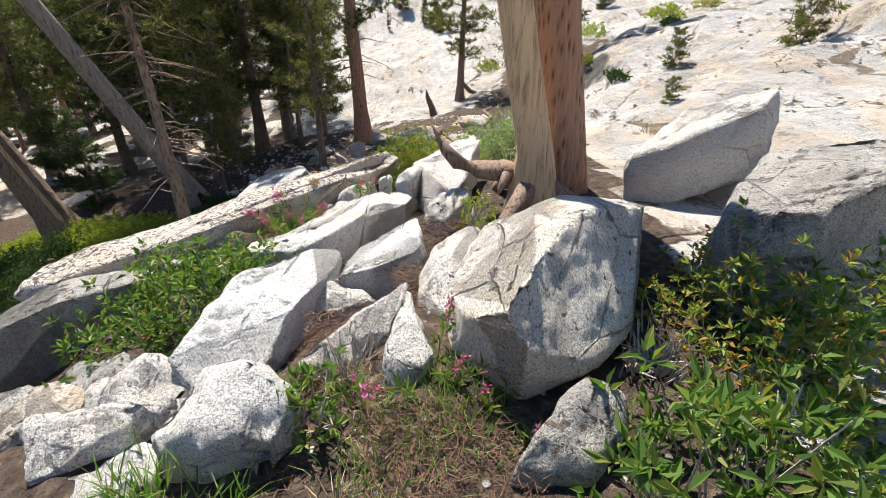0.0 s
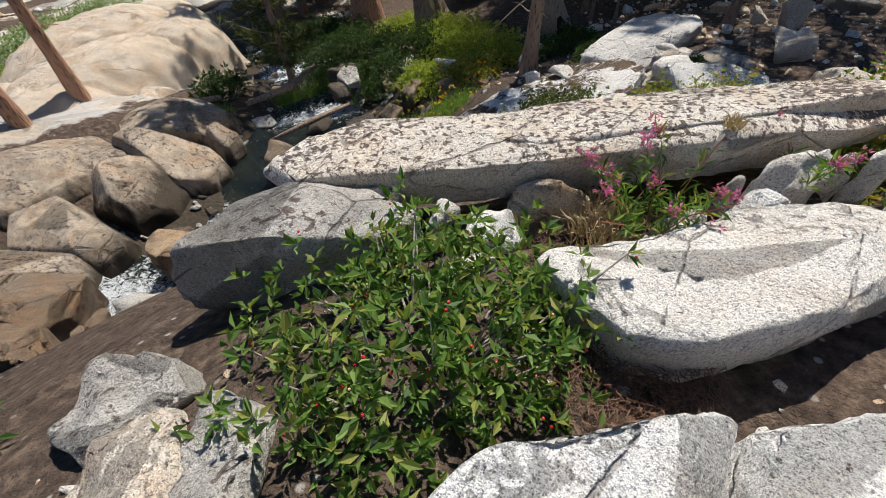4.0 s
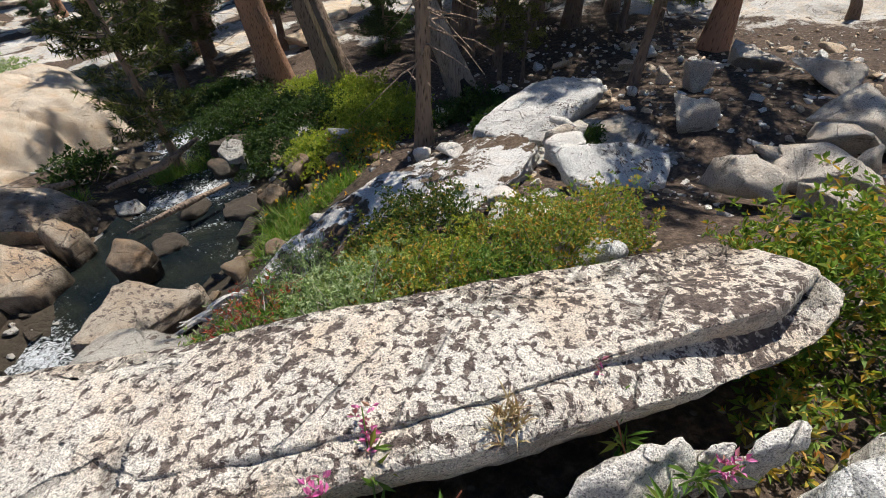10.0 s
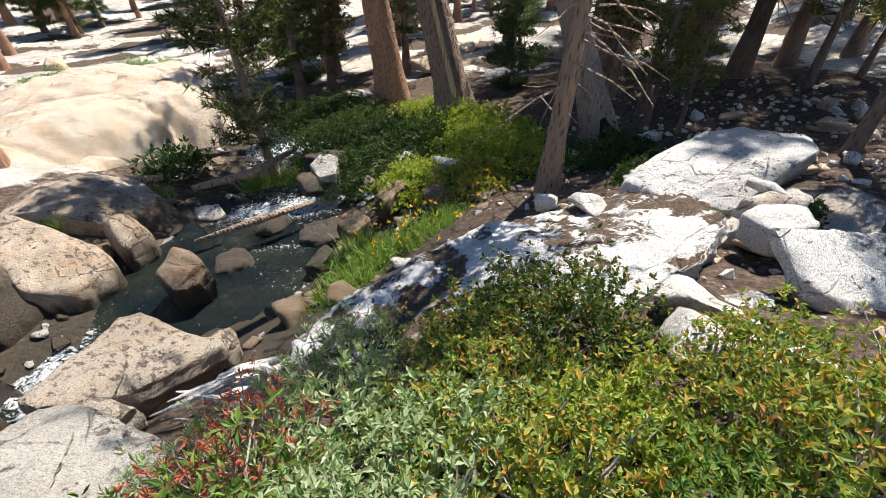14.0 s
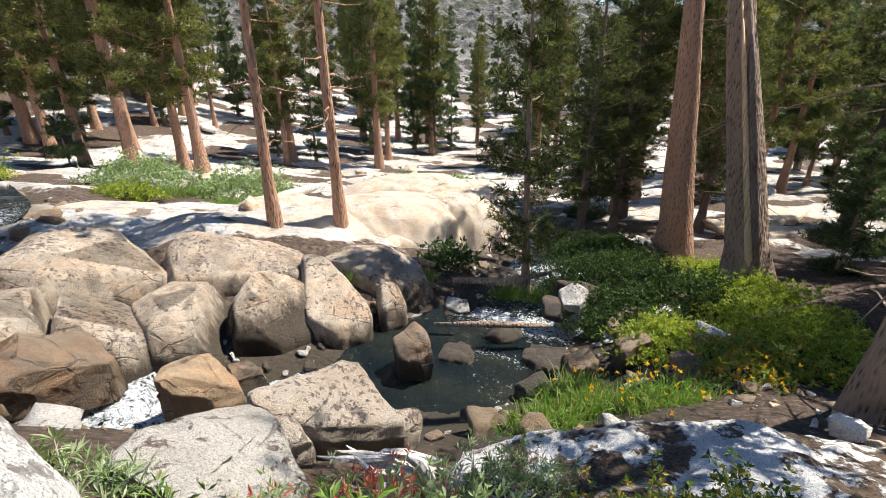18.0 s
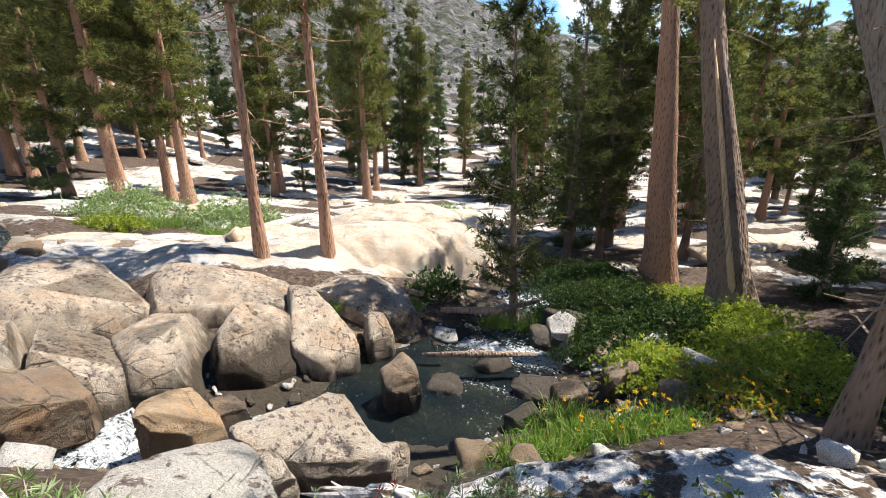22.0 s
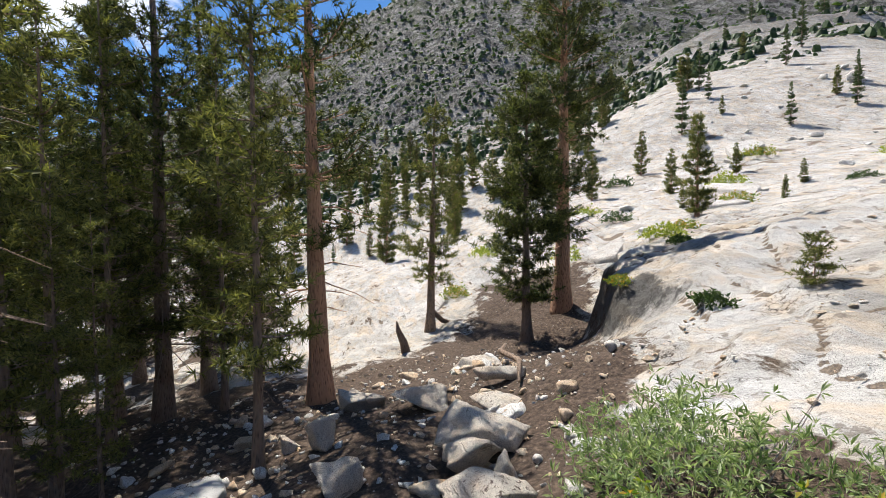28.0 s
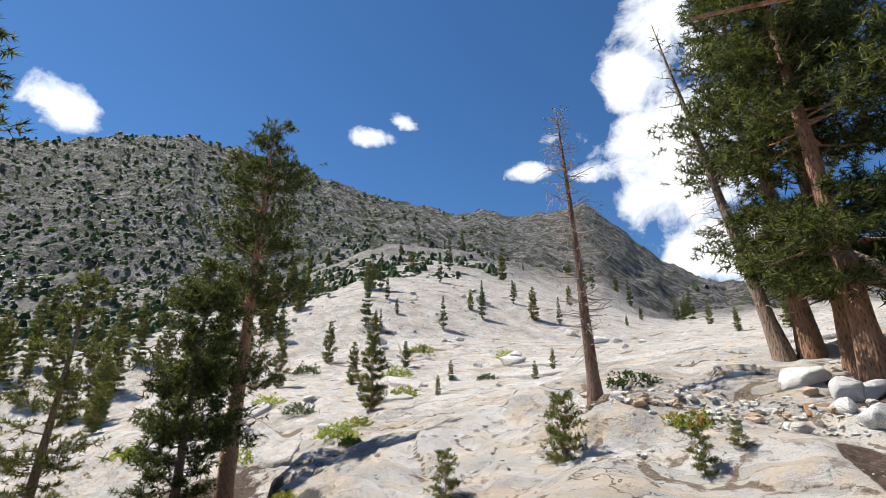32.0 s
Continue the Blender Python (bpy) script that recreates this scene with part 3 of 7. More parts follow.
    t.links.new(n1.outputs[0], b.inputs["Normal"])
    return m


ground = new("ground", ground_sheet())
ground.data.materials.append(ground_material())
slab_ground = new("ground_slab", slab_sheet())
slab_ground.data.materials.append(ground.data.materials[0])
tagged(slab_ground, "pale granite slab in broken sheets with dirt in its joints", "rock slab", kind="structure")
tagged(ground, "pale granite hillside with soil pockets and far rocky mountains", "ground", kind="structure")

# ---- makers ----
def part(name, bm, mat, parent=None, label=""):
    """One mesh object of a bmesh or a (points, faces) pair, under a thing or a part."""
    me = bpy.data.meshes.new(name)
    if isinstance(bm, tuple):
        me.from_pydata(bm[0], [], bm[1])
    else:
        bm.to_mesh(me)
        bm.free()
    me.materials.append(mat)
    ob = new(name, me)
    ob.parent = parent
    if label:
        tagged(ob, label)
    return ob


def smooth(ob):
    ob.data.polygons.foreach_set("use_smooth", np.ones(len(ob.data.polygons), bool))
    return ob


def tube(path, radii, sides=8, rough=0.0, seed=0, cap=True):
    """Points and faces of a round limb along a path."""
    path = np.asarray(path, float)
    rng = np.random.RandomState(seed)
    co, faces = [], []
    bumps = rng.uniform(-1, 1, sides)
    for i, (p, r) in enumerate(zip(path, radii)):
        d = path[min(i + 1, len(path) - 1)] - path[max(i - 1, 0)]
        d = d / (np.linalg.norm(d) + 1e-9)
        a = np.cross(d, (0.0, 1.0, 0.05) if abs(d[1]) < 0.9 else (1.0, 0, 0))
        a /= np.linalg.norm(a)
        b = np.cross(d, a)
        for k in range(sides):
            q = 6.2832 * k / sides
            rr = r * (1 + rough * (bumps[k] + 0.6 * rng.uniform(-1, 1)))
            co.append(p + rr * (math.cos(q) * a + math.sin(q) * b))
        if i:
            o, u = (i - 1) * sides, i * sides
            faces += [(o + k, o + (k + 1) % sides, u + (k + 1) % sides, u + k) for k in range(sides)]
    if cap:
        faces += [tuple(range(sides))[::-1], tuple(range(len(co) - sides, len(co)))]
    return co, faces


def joined(pieces):
    co, faces, n = [], [], 0
    for c, f in pieces:
        co += list(c)
        faces += [tuple(i + n for i in g) for g in f]
        n += len(c)
    return co, faces


def blades(spots, axes, count, length, width, spread, rng, bend=0.0):
    """Thin pointed blades that radiate from each spot round its axis: needle tufts and grass."""
    n = len(spots) * count
    p, d = np.repeat(spots, count, 0), np.repeat(axes, count, 0)
    d = d * (1 - spread) + spread * rng.normal(size=(n, 3)) * 0.75
    d /= np.linalg.norm(d, axis=1, keepdims=True) + 1e-9
    side = np.cross(d, rng.normal(size=(n, 3)))
    side *= width / 2 / (np.linalg.norm(side, axis=1, keepdims=True) + 1e-9)
    l = length * rng.uniform(0.6, 1.15, (n, 1))
    if not bend:
        co = np.stack([p - side, p + side, p + d * l], 1).reshape(-1, 3)
        return co, np.arange(3 * n).reshape(-1, 3).tolist()
    mid = p + d * l * 0.55
    tip = p + d * l + np.array([0, 0, -1.0]) * l * bend * rng.uniform(0.3, 1.2, (n, 1)) + d * [1, 1, 0] * l * bend * 0.5
    co = np.stack([p - side, p + side, mid + side * 0.8, mid - side * 0.8, tip], 1).reshape(-1, 3)
    i = np.arange(n)[:, None] * 5
    return co, (i + [0, 1, 2, 3]).tolist() + (i + [3, 2, 4]).tolist()


def leaves(spots, axes, count, length, width, rng, flat=0.5, fold=0.25):
    """Rosettes of folded pointed leaves round each shoot."""
    n = len(spots) * count
    p, d = np.repeat(spots, count, 0), np.repeat(axes, count, 0)
    d = d * (1 - flat) + flat * rng.normal(size=(n, 3))
    d /= np.linalg.norm(d, axis=1, keepdims=True) + 1e-9
    side = np.cross(d, np.repeat(axes, count, 0) + rng.normal(size=(n, 3)) * 0.5)
    side /= np.linalg.norm(side, axis=1, keepdims=True) + 1e-9
    up = np.cross(side, d)
    s = rng.uniform(0.55, 1.2, (n, 1))
    l, w = length * s, width * s
    p = p + d * l * 0.15
    mid = p + d * l * 0.45
    co = np.stack([p, mid + side * w / 2 + up * w * fold, p + d * l - up * l * 0.12, mid - side * w / 2 + up * w * fold], 1).reshape(-1, 3)
    i = np.arange(n)[:, None] * 4
    return co, (i + [0, 1, 2]).tolist() + (i + [0, 2, 3]).tolist()


def hull_rock(points, grain, soften=2, rough=0.02, seed=0, plates=0.0, cuts=0):
    """A rock: the hull of some corners, cut fine, its edges worn and its faces uneven."""
    bm = bmesh.new()
    for p in points:
        bm.verts.new(p)
    bmesh.ops.convex_hull(bm, input=bm.verts)
    bmesh.ops.delete(bm, geom=[v for v in bm.verts if not v.link_faces], context="VERTS")
    if cuts:
        pts = np.array([v.co for v in bm.verts])
        spread, rng = np.ptp(pts, 0) + 0.02, np.random.RandomState(seed + 500)
        for _ in range(cuts):
            n = Vector(rng.normal(size=3) * (1, 1, 0.7) + (0, 0, 0.25))
            n = Vector((n.x / spread[0], n.y / spread[1], n.z / spread[2])).normalized()
            along = [v.co.dot(n) for v in bm.verts]
            at = max(along) - rng.uniform(0.06, 0.15) * (max(along) - min(along))
            bmesh.ops.bisect_plane(bm, geom=bm.verts[:] + bm.edges[:] + bm.faces[:], plane_co=n * at, plane_no=n, clear_outer=True)
            bmesh.ops.convex_hull(bm, input=bm.verts)
    bmesh.ops.triangulate(bm, faces=bm.faces)
    for _ in range(7):
        long = [e for e in bm.edges if e.calc_length() > grain]
        if not long:
            break
        bmesh.ops.subdivide_edges(bm, edges=long, cuts=1)
        bmesh.ops.triangulate(bm, faces=[f for f in bm.faces if len(f.verts) > 3])
    for _ in range(soften):
        bmesh.ops.smooth_vert(bm, verts=bm.verts, factor=0.5, use_axis_x=True, use_axis_y=True, use_axis_z=True)
    bm.normal_update()
    size = max(v.co.length for v in bm.verts)
    off = Vector((seed * 3.7, seed * 1.3, seed * 5.1))
    for v in bm.verts:
        q = v.co + off
        k = noise.fractal(q * (1.3 / max(size, 0.2)), 1.0, 2.1, 3) * rough * 1.6 + noise.fractal(q * 7, 0.7, 2.1, 5) * rough * 0.45
        chip = noise.voronoi(q * (1.6 / max(size, 0.25)))[0]
        k += rough * 1.1 * (chip[0] - 0.4)
        if plates:
            s = q.z / plates
            k -= rough * 0.8 * max(0, 1 - abs(s - math.floor(s) - 0.5) * 6)
        v.co += v.normal * k
    for f in bm.faces:
        f.smooth = True
    return bm


def rock(name, at, corners, mat, label, grain=0.08, soften=2, rough=0.02, seed=1, turn=0.0, category="rock", plates=0.0, group="", cuts=0):
    ob = part(name, hull_rock(corners, grain, soften, rough * 1.35, seed, plates, cuts), mat)
    ob.matrix_world = pose(*at, 0, 0, turn)
    return tagged(ob, label, category, group)


def lump(rng, sx, sy, sz, n=18, boxy=0.55):
    """Corners of a chance boulder."""
    d = rng.normal(size=(n, 3))
    d /= np.linalg.norm(d, axis=1, keepdims=True)
    d = d / np.abs(d).max(1, keepdims=True) * boxy + d * (1 - boxy)
    return [Vector(v) for v in d * rng.uniform(0.8, 1.0, (n, 1)) * (sx / 2, sy / 2, sz / 2)]


def trunk_path(height, lean, bow, rng, n=12):
    s = np.linspace(0, 1, n)
    wob = np.cumsum(rng.normal(size=(n, 2)), 0) * 0.012 * height / n
    x, y = lean[0] * s * height + bow[0] * np.sin(s * 3.1416) + wob[:, 0], lean[1] * s * height + bow[1] * np.sin(s * 3.1416) + wob[:, 1]
    return np.stack([x, y, s * height], 1)


def pine(name, height, girth, crown_from, reach, needles, barks, seed, label, lean=(0, 0), bow=(0, 0), whorls=26, per=4, tufts=9, tuft=0.2, dead=14, layers=0.62, droop=0.15, category="pine tree", flare=1.35, pointed=0.75, group="conifers"):
    """A conifer: tapered trunk, limbs in whorls, needle tufts on their ends, dead twigs below the crown."""
    rng = np.random.RandomState(seed)
    tree = tagged(new(name), label, category, group)
    path = trunk_path(height, lean, bow, rng)
    s = np.linspace(0, 1, len(path))
    radii = girth / 2 * (1 - 0.93 * s ** 0.85)
    radii[0] *= flare
    foot = path[0] - (0, 0, 0.35)
    trunk = part("trunk", tube(np.vstack([foot, path]), np.r_[radii[0] * 1.1, radii], 14, 0.05, seed), barks, tree)
    smooth(trunk)
    limbs, spots, axes = [], [], []
    turn = rng.uniform(0, 6.28)
    whorls = int(whorls * layers)
    for w in range(whorls):
        q = (w + rng.uniform(-0.3, 0.3)) / whorls
        q = min(max(q, 0), 0.99)
        hs = crown_from + (1 - crown_from) * q
        for k in range(per):
            q = min(max(q + rng.uniform(-0.55, 0.55) / whorls, 0), 0.99)
            hs = crown_from + (1 - crown_from) * q
            p0 = np.array([np.interp(hs, s, path[:, k]) for k in range(3)])
            turn += 2.4 + rng.uniform(-0.4, 0.4)
            long = reach * ((1 - q) ** pointed * min(1, 0.45 + 2.2 * q)) * rng.uniform(0.4, 1.2) + 0.12
            out = np.array([math.cos(turn), math.sin(turn), 0])
            rise = 0.45 * q - droop + rng.uniform(-0.12, 0.2)
            c = np.linspace(0, 1, 4)[:, None]
            limb = p0 + out * long * c + np.array([0, 0, 1.0]) * long * (rise * c + 0.28 * c * c)
            limbs.append(tube(limb, np.linspace(0.012 + 0.014 * long, 0.006, 4), 4, cap=False))
            if needles is None:
                for a in rng.uniform(0.25, 1.0, 5):
                    p = np.array([np.interp(a, c[:, 0], limb[:, j]) for j in range(3)])
                    d = out * 0.5 + rng.normal(size=3) * 0.55
                    limbs.append(tube([p, p + d * long * 0.25, p + d * long * 0.42 - (0, 0, 0.1 * long)], [0.008, 0.006, 0.003], 3, cap=False))
            m = max(3, int(2.3 * tufts * long / reach))
            along = rng.uniform(0.3, 1.0, m) ** 0.6
            along[0] = 1.0
            off = rng.normal(size=(m, 3)) * (0.05 + long * 0.15) * (1, 1, 0.4)
            off[0] = 0
            at = np.array([[np.interp(a, c[:, 0], limb[:, j]) for j in range(3)] for a in along]) + off
            spots.append(at)
            ax = out * 0.7 + off / (np.linalg.norm(off, axis=1, keepdims=True) + 0.05) * 0.6 + (0, 0, 0.45)
            axes.append(ax / np.linalg.norm(ax, axis=1, keepdims=True))
    for _ in range(dead):
        hs = rng.uniform(0.12, crown_from + 0.2)
        p0 = np.array([np.interp(hs, s, path[:, k]) for k in range(3)])
        turn = rng.uniform(0, 6.28)
        out, long = np.array([math.cos(turn), math.sin(turn), rng.uniform(-0.35, 0.1)]), reach * rng.uniform(0.25, 0.8)
        c = np.linspace(0, 1, 4)[:, None]
        limbs.append(tube(p0 + out * long * c + np.array((0, 0, -0.15)) * long * c * c + rng.normal(size=(4, 3)) * 0.03, np.linspace(0.012 + 0.008 * long, 0.004, 4), 4, cap=False))
    tagged(part("branch_work", joined(limbs), WOOD_TWIG if needles is None else barks, tree), kind="stuff")
    if needles is not None:
        spots, axes = np.concatenate(spots), np.concatenate(axes)
        a = blades(spots, axes, 12, tuft, tuft * 0.15, 0.62, rng)
        b = blades(spots - axes * tuft * 0.55, axes, 9, tuft * 0.95, tuft * 0.15, 0.75, rng)
        tagged(part("crown", joined([a, b]), needles, tree), kind="stuff")
    return tree


def bush(name, at, size, shoots, per, leaf, mat, label, seed, stems=22, stem_mat=None, flat=0.55, berries=0, category="shrub", lift=0.0, group=""):
    """A shrub: woody stems from its foot, and rosettes of leaves over an uneven dome."""
    rng = np.random.RandomState(seed)
    thing = tagged(new(name), label, category, group)
    thing.matrix_world = pose(*at)
    sx, sy, sz = size
    d = rng.normal(size=(shoots, 3))
    d[:, 2] = np.abs(d[:, 2]) * 0.9 + 0.05
    d /= np.linalg.norm(d, axis=1, keepdims=True)
    far = rng.uniform(0.35, 1.0, (shoots, 1)) ** 0.5
    wob = 1 + 0.22 * np.sin(d[:, :1] * 5 + seed) * np.sin(d[:, 1:2] * 6 + seed * 2) + 0.12 * rng.normal(size=(shoots, 1))
    spots = d * far * wob * (sx / 2, sy / 2, sz) + (0, 0, lift)
    axes = d + (0, 0, 0.5) + 0.3 * rng.normal(size=(shoots, 3))
    axes /= np.linalg.norm(axes, axis=1, keepdims=True)
    sticks = []
    for k in range(stems):
        tip = spots[rng.randint(shoots)] * rng.uniform(0.85, 1.05)
        foot = np.array([tip[0] * 0.25, tip[1] * 0.25, -0.12]) + rng.normal(size=3) * 0.04
        mid = (foot + tip) / 2 + rng.normal(size=3) * 0.08 * sz
        sticks.append(tube([foot, mid, tip], [0.009, 0.006, 0.0025], 4, cap=False))
    tagged(part("stem_work", joined(sticks), stem_mat or WOOD_TWIG, thing), kind="stuff")
    tagged(part("foliage", leaves(spots, axes, per, leaf[0], leaf[1], rng, flat), mat, thing), kind="stuff")
    if berries:
        balls = []
        for k in range(berries):
            p = spots[rng.randint(shoots)] + rng.normal(size=3) * 0.02
            balls.append(tube([p - (0, 0, 0.005), p - (0, 0, 0.002), p + (0, 0, 0.002), p + (0, 0, 0.005)], [0.002, 0.0055, 0.0055, 0.002], 6))
        tagged(part("berry_cluster", joined(balls), BERRY, thing, "bright red berries"), kind="stuff")
    return thing

# ---- rocks ----
def ledge(name, top, drop, mat, label, splay=0.97, grain=0.07, soften=1, rough=0.022, seed=1, plates=0.0, category="boulder", crown=0.03, shift=(0, 0), wide=1.0, cuts=0):
    """A boulder known by the corners of its upper face; it goes down by drop and ends splay times as wide."""
    top = np.array(top, float)
    mid = top.mean(0)
    top = (top - mid) * (wide, wide, 1) + mid
    foot = (top - mid) * (splay, splay, 1) + mid - (0, 0, drop) + (*shift, 0)
    waist = (top - mid) * (1.03, 1.03, 1) + mid - (0, 0, 0.3 * drop) + (0.4 * shift[0], 0.4 * shift[1], 0)
    peak = (top - mid) * (0.45, 0.45, 0.6) + mid + (0, 0, crown)
    at = (mid[0], mid[1], mid[2] - drop)
    return rock(name, at, [Vector(p) - Vector(at) for p in np.vstack([top, waist, foot, peak])], mat, label, grain, soften, rough, seed, category=category, plates=plates, cuts=cuts)


OCHRE = granite("ochre_granite", light=(0.85, 0.79, 0.7), lichen=0.12, tan=0.3)
GRANITE_TANNED = granite("tan_stained_granite", light=(0.74, 0.66, 0.56), lichen=0.1, tan=0.35)
YELLOWED = granite("yellow_lichen_granite", light=(0.7, 0.67, 0.6), lichen=0.15, yellow=0.7)
SPOTTED_WHITE = granite("flecked_granite", light=(0.8, 0.78, 0.74), lichen=0.26, lichen_size=14.0)
SLOPING = granite("sloping_granite", light=(0.7, 0.68, 0.65), lichen=0.25, dark=0.15)
HOLLOW = granite("hollowed_granite", light=(0.5, 0.465, 0.41), dark=0.3, lichen=0.22, lichen_size=9.0)
SPOTTED = granite("spotted_granite", light=(0.45, 0.385, 0.31), lichen=0.35, tan=0.25)
BLOTCHED = granite("blotched_granite", light=(0.8, 0.77, 0.72), lichen=0.45, lichen_size=11.0)
ledge("granite_slab", [(2.89, 2.69, -0.42), (3.13, 2.72, -0.45), (3.52, 2.62, -0.49), (3.74, 2.5, -0.58), (4.12, 2.1, -0.58), (4.35, 1.8, -0.58), (4.58, 1.44, -0.58), (5.0, 0.98, -0.6), (5.68, 0.6, -0.66), (5.92, 0.42, -0.64), (5.88, 0.35, -0.5), (5.55, 0.14, -0.4), (5.2, 0.22, -0.33), (5.0, 0.65, -0.36), (4.45, 1.25, -0.38), (4.84, 0.48, -0.36), (4.36, 0.91, -0.36), (3.98, 1.28, -0.35), (3.66, 1.56, -0.36), (3.42, 1.8, -0.37), (3.2, 2.08, -0.37), (2.87, 2.45, -0.4)],
      0.27, GRANITE_LICHEN, "long pale granite slab crusted with dark brown lichen", splay=0.95, grain=0.045, soften=1, rough=0.02, seed=2, shift=(0.02, 0.03), crown=0.015, cuts=2)
ledge("granite_sheet", [(3.78, 1.65, -0.36), (3.92, 1.49, -0.36), (4.03, 1.39, -0.34), (4.17, 1.26, -0.34), (4.42, 1, -0.32), (4.7, 0.8, -0.3), (4.98, 0.57, -0.3), (5.22, 0.36, -0.3), (5.55, 0.25, -0.36), (5.7, 0.42, -0.48), (5.45, 0.6, -0.46), (5.0, 0.9, -0.45), (4.62, 1.28, -0.44), (4.35, 1.7, -0.43), (3.95, 2.1, -0.46), (3.6, 2.35, -0.46)],
      0.12, GRANITE_LICHEN, "upper sheet of the lichen-crusted slab above a dirt-filled crack", splay=1.0, grain=0.045, soften=0, rough=0.012, seed=3, crown=0.01, cuts=0)
ledge("lichen_boulder", [(2.12, 2.7, -0.45), (2.48, 2.2, -0.31), (2.8, 1.88, -0.38), (3.1, 1.88, -0.48), (3.05, 2.17, -0.45), (2.9, 2.42, -0.43), (2.5, 2.75, -0.5)],
      0.42, GRANITE_GREY, "grey granite block with dark lichen spots", splay=0.95, grain=0.05, soften=1, seed=4, cuts=2)
ledge("white_boulder", [(1.6, 1.1, 0), (1.81, 1.05, 0), (2.29, 0.96, -0.03), (2.69, 0.64, -0.1), (2.81, 0.51, -0.22), (2.12, 0.5, -0.07), (1.89, 0.58, -0.05), (1.57, 0.78, -0.04), (1.53, 0.95, -0.03)],
      0.3, GRANITE_CLEAN, "flat white granite boulder with small grey lichen spots", splay=0.82, grain=0.045, seed=5, crown=0.015, cuts=5)
ledge("white_boulder", [(2.36, 0.49, -0.13), (2.81, 0.46, -0.24), (3.34, -0.05, -0.23), (2.93, -0.12, -0.15), (2.74, -0.09, -0.16), (2.48, 0.24, -0.15)],
      0.34, GRANITE_CLEAN, "blocky white granite boulder with a worn edge", splay=0.98, grain=0.045, seed=6, crown=0.01, cuts=5)
ledge("white_boulder", [(2.09, 0.59, -0.2), (2.17, 0.44, -0.26), (2.33, 0.22, -0.28), (2.4, 0.5, -0.16)],
      0.2, GRANITE, "low end of the blocky granite boulder", grain=0.045, seed=56, crown=0.0, cuts=4)
ledge("white_boulder", [(2.93, 1.28, -0.33), (3.2, 1.22, -0.32), (3.43, 1.05, -0.33), (3.66, 0.95, -0.36), (3.96, 0.69, -0.38), (4.2, 0.45, -0.38), (4.36, 0.2, -0.34), (4.25, -0.02, -0.27), (3.95, 0.02, -0.2), (3.4, 0.35, -0.2), (3.02, 0.65, -0.22), (2.88, 0.95, -0.28)],
      0.36, GRANITE, "long white granite boulder with thin cracks", splay=0.93, grain=0.05, seed=7, soften=1, crown=0.02, cuts=6)
ledge("white_boulder", [(1.57, 0.56, -0.08), (1.72, 0.41, -0.05), (1.91, 0.21, -0.01), (2.08, 0.03, 0.02), (1.99, 0.03, -0.01), (1.75, 0.12, -0.05), (1.58, 0.36, -0.14)],
      0.26, GRANITE, "narrow wedge of white granite", splay=0.9, grain=0.04, seed=9, crown=0.005, cuts=4)
ledge("white_boulder", [(1.95, 0.02, 0.03), (1.58, 0.12, 0.06), (1.42, 0.1, 0.06), (1.61, -0.03, 0.09), (1.5, -0.08, 0.02), (1.4, 0.01, 0)],
      0.32, GRANITE, "small pointed granite rock", splay=1.15, grain=0.04, seed=10, cuts=5)
ledge("white_boulder", [(2.86, -0.49, -0.03), (2.71, -0.26, -0.06), (2.47, -0.06, -0.1), (2.19, -0.04, -0.12), (1.97, -0.15, -0.1), (1.94, -0.2, -0.06), (2.22, -0.27, -0.02)],
      0.36, GRANITE, "rounded granite rock among dry needles", splay=0.95, grain=0.045, seed=11, cuts=5)
rock("big_boulder", (1.9, -0.7, 0.0), [Vector(p) - Vector((1.9, -0.7, 0.0)) for p in ((2.73, -0.46, 0.0), (2.8, -0.62, 0.02), (1.94, -0.6, 0.42), (1.5, -0.72, 0.6), (1.16, -0.38, 0.49), (1.41, -0.22, 0.26), (1.85, -0.16, 0.09), (1.72, -0.93, 0.5), (2.24, -1.29, 0.33), (2.55, -1.4, 0.22), (2.45, -0.9, 0.32), (1.25, -0.62, 0.3), (1.32, -0.72, 0.1), (1.27, -0.4, -0.05), (1.62, -1.0, -0.05), (2.5, -1.38, -0.2), (2.75, -0.55, -0.3), (1.7, -0.14, -0.2))],
     OCHRE, "large blocky granite boulder stained ochre below", 0.05, 1, 0.018, 8, category="boulder", cuts=4)
ledge("white_boulder", [(1.2, 0.97, -0), (1.42, 0.9, 0.05), (1.48, 0.72, 0.1), (1.36, 0.6, 0.12), (1.27, 0.47, 0.05), (1.11, 0.5, -0), (1.12, 0.64, 0.02), (1.13, 0.88, -0.06)],
      0.34, GRANITE, "knobbly white boulder with dark lichen patches", grain=0.04, rough=0.032, seed=12, crown=0.03, cuts=6)
ledge("white_boulder", [(1.39, 1.64, -0.2), (1.53, 1.6, -0.2), (1.48, 1.39, -0.16), (1.4, 1.08, -0.07), (1.24, 1.2, -0.16), (1.2, 1.5, -0.27)],
      0.32, GRANITE, "split white boulder on the slope", grain=0.045, rough=0.025, seed=13, crown=0.01, cuts=5)
ledge("white_boulder", [(1.2, 1.5, -0.3), (1.24, 1.2, -0.19), (1.37, 1.03, -0.12), (1.18, 0.93, -0.15), (1.05, 0.97, -0.21), (1.03, 1.13, -0.26), (1.08, 1.4, -0.32)],
      0.3, GRANITE, "low broken half of the split boulder", grain=0.045, rough=0.025, seed=57, crown=0.01, cuts=5)
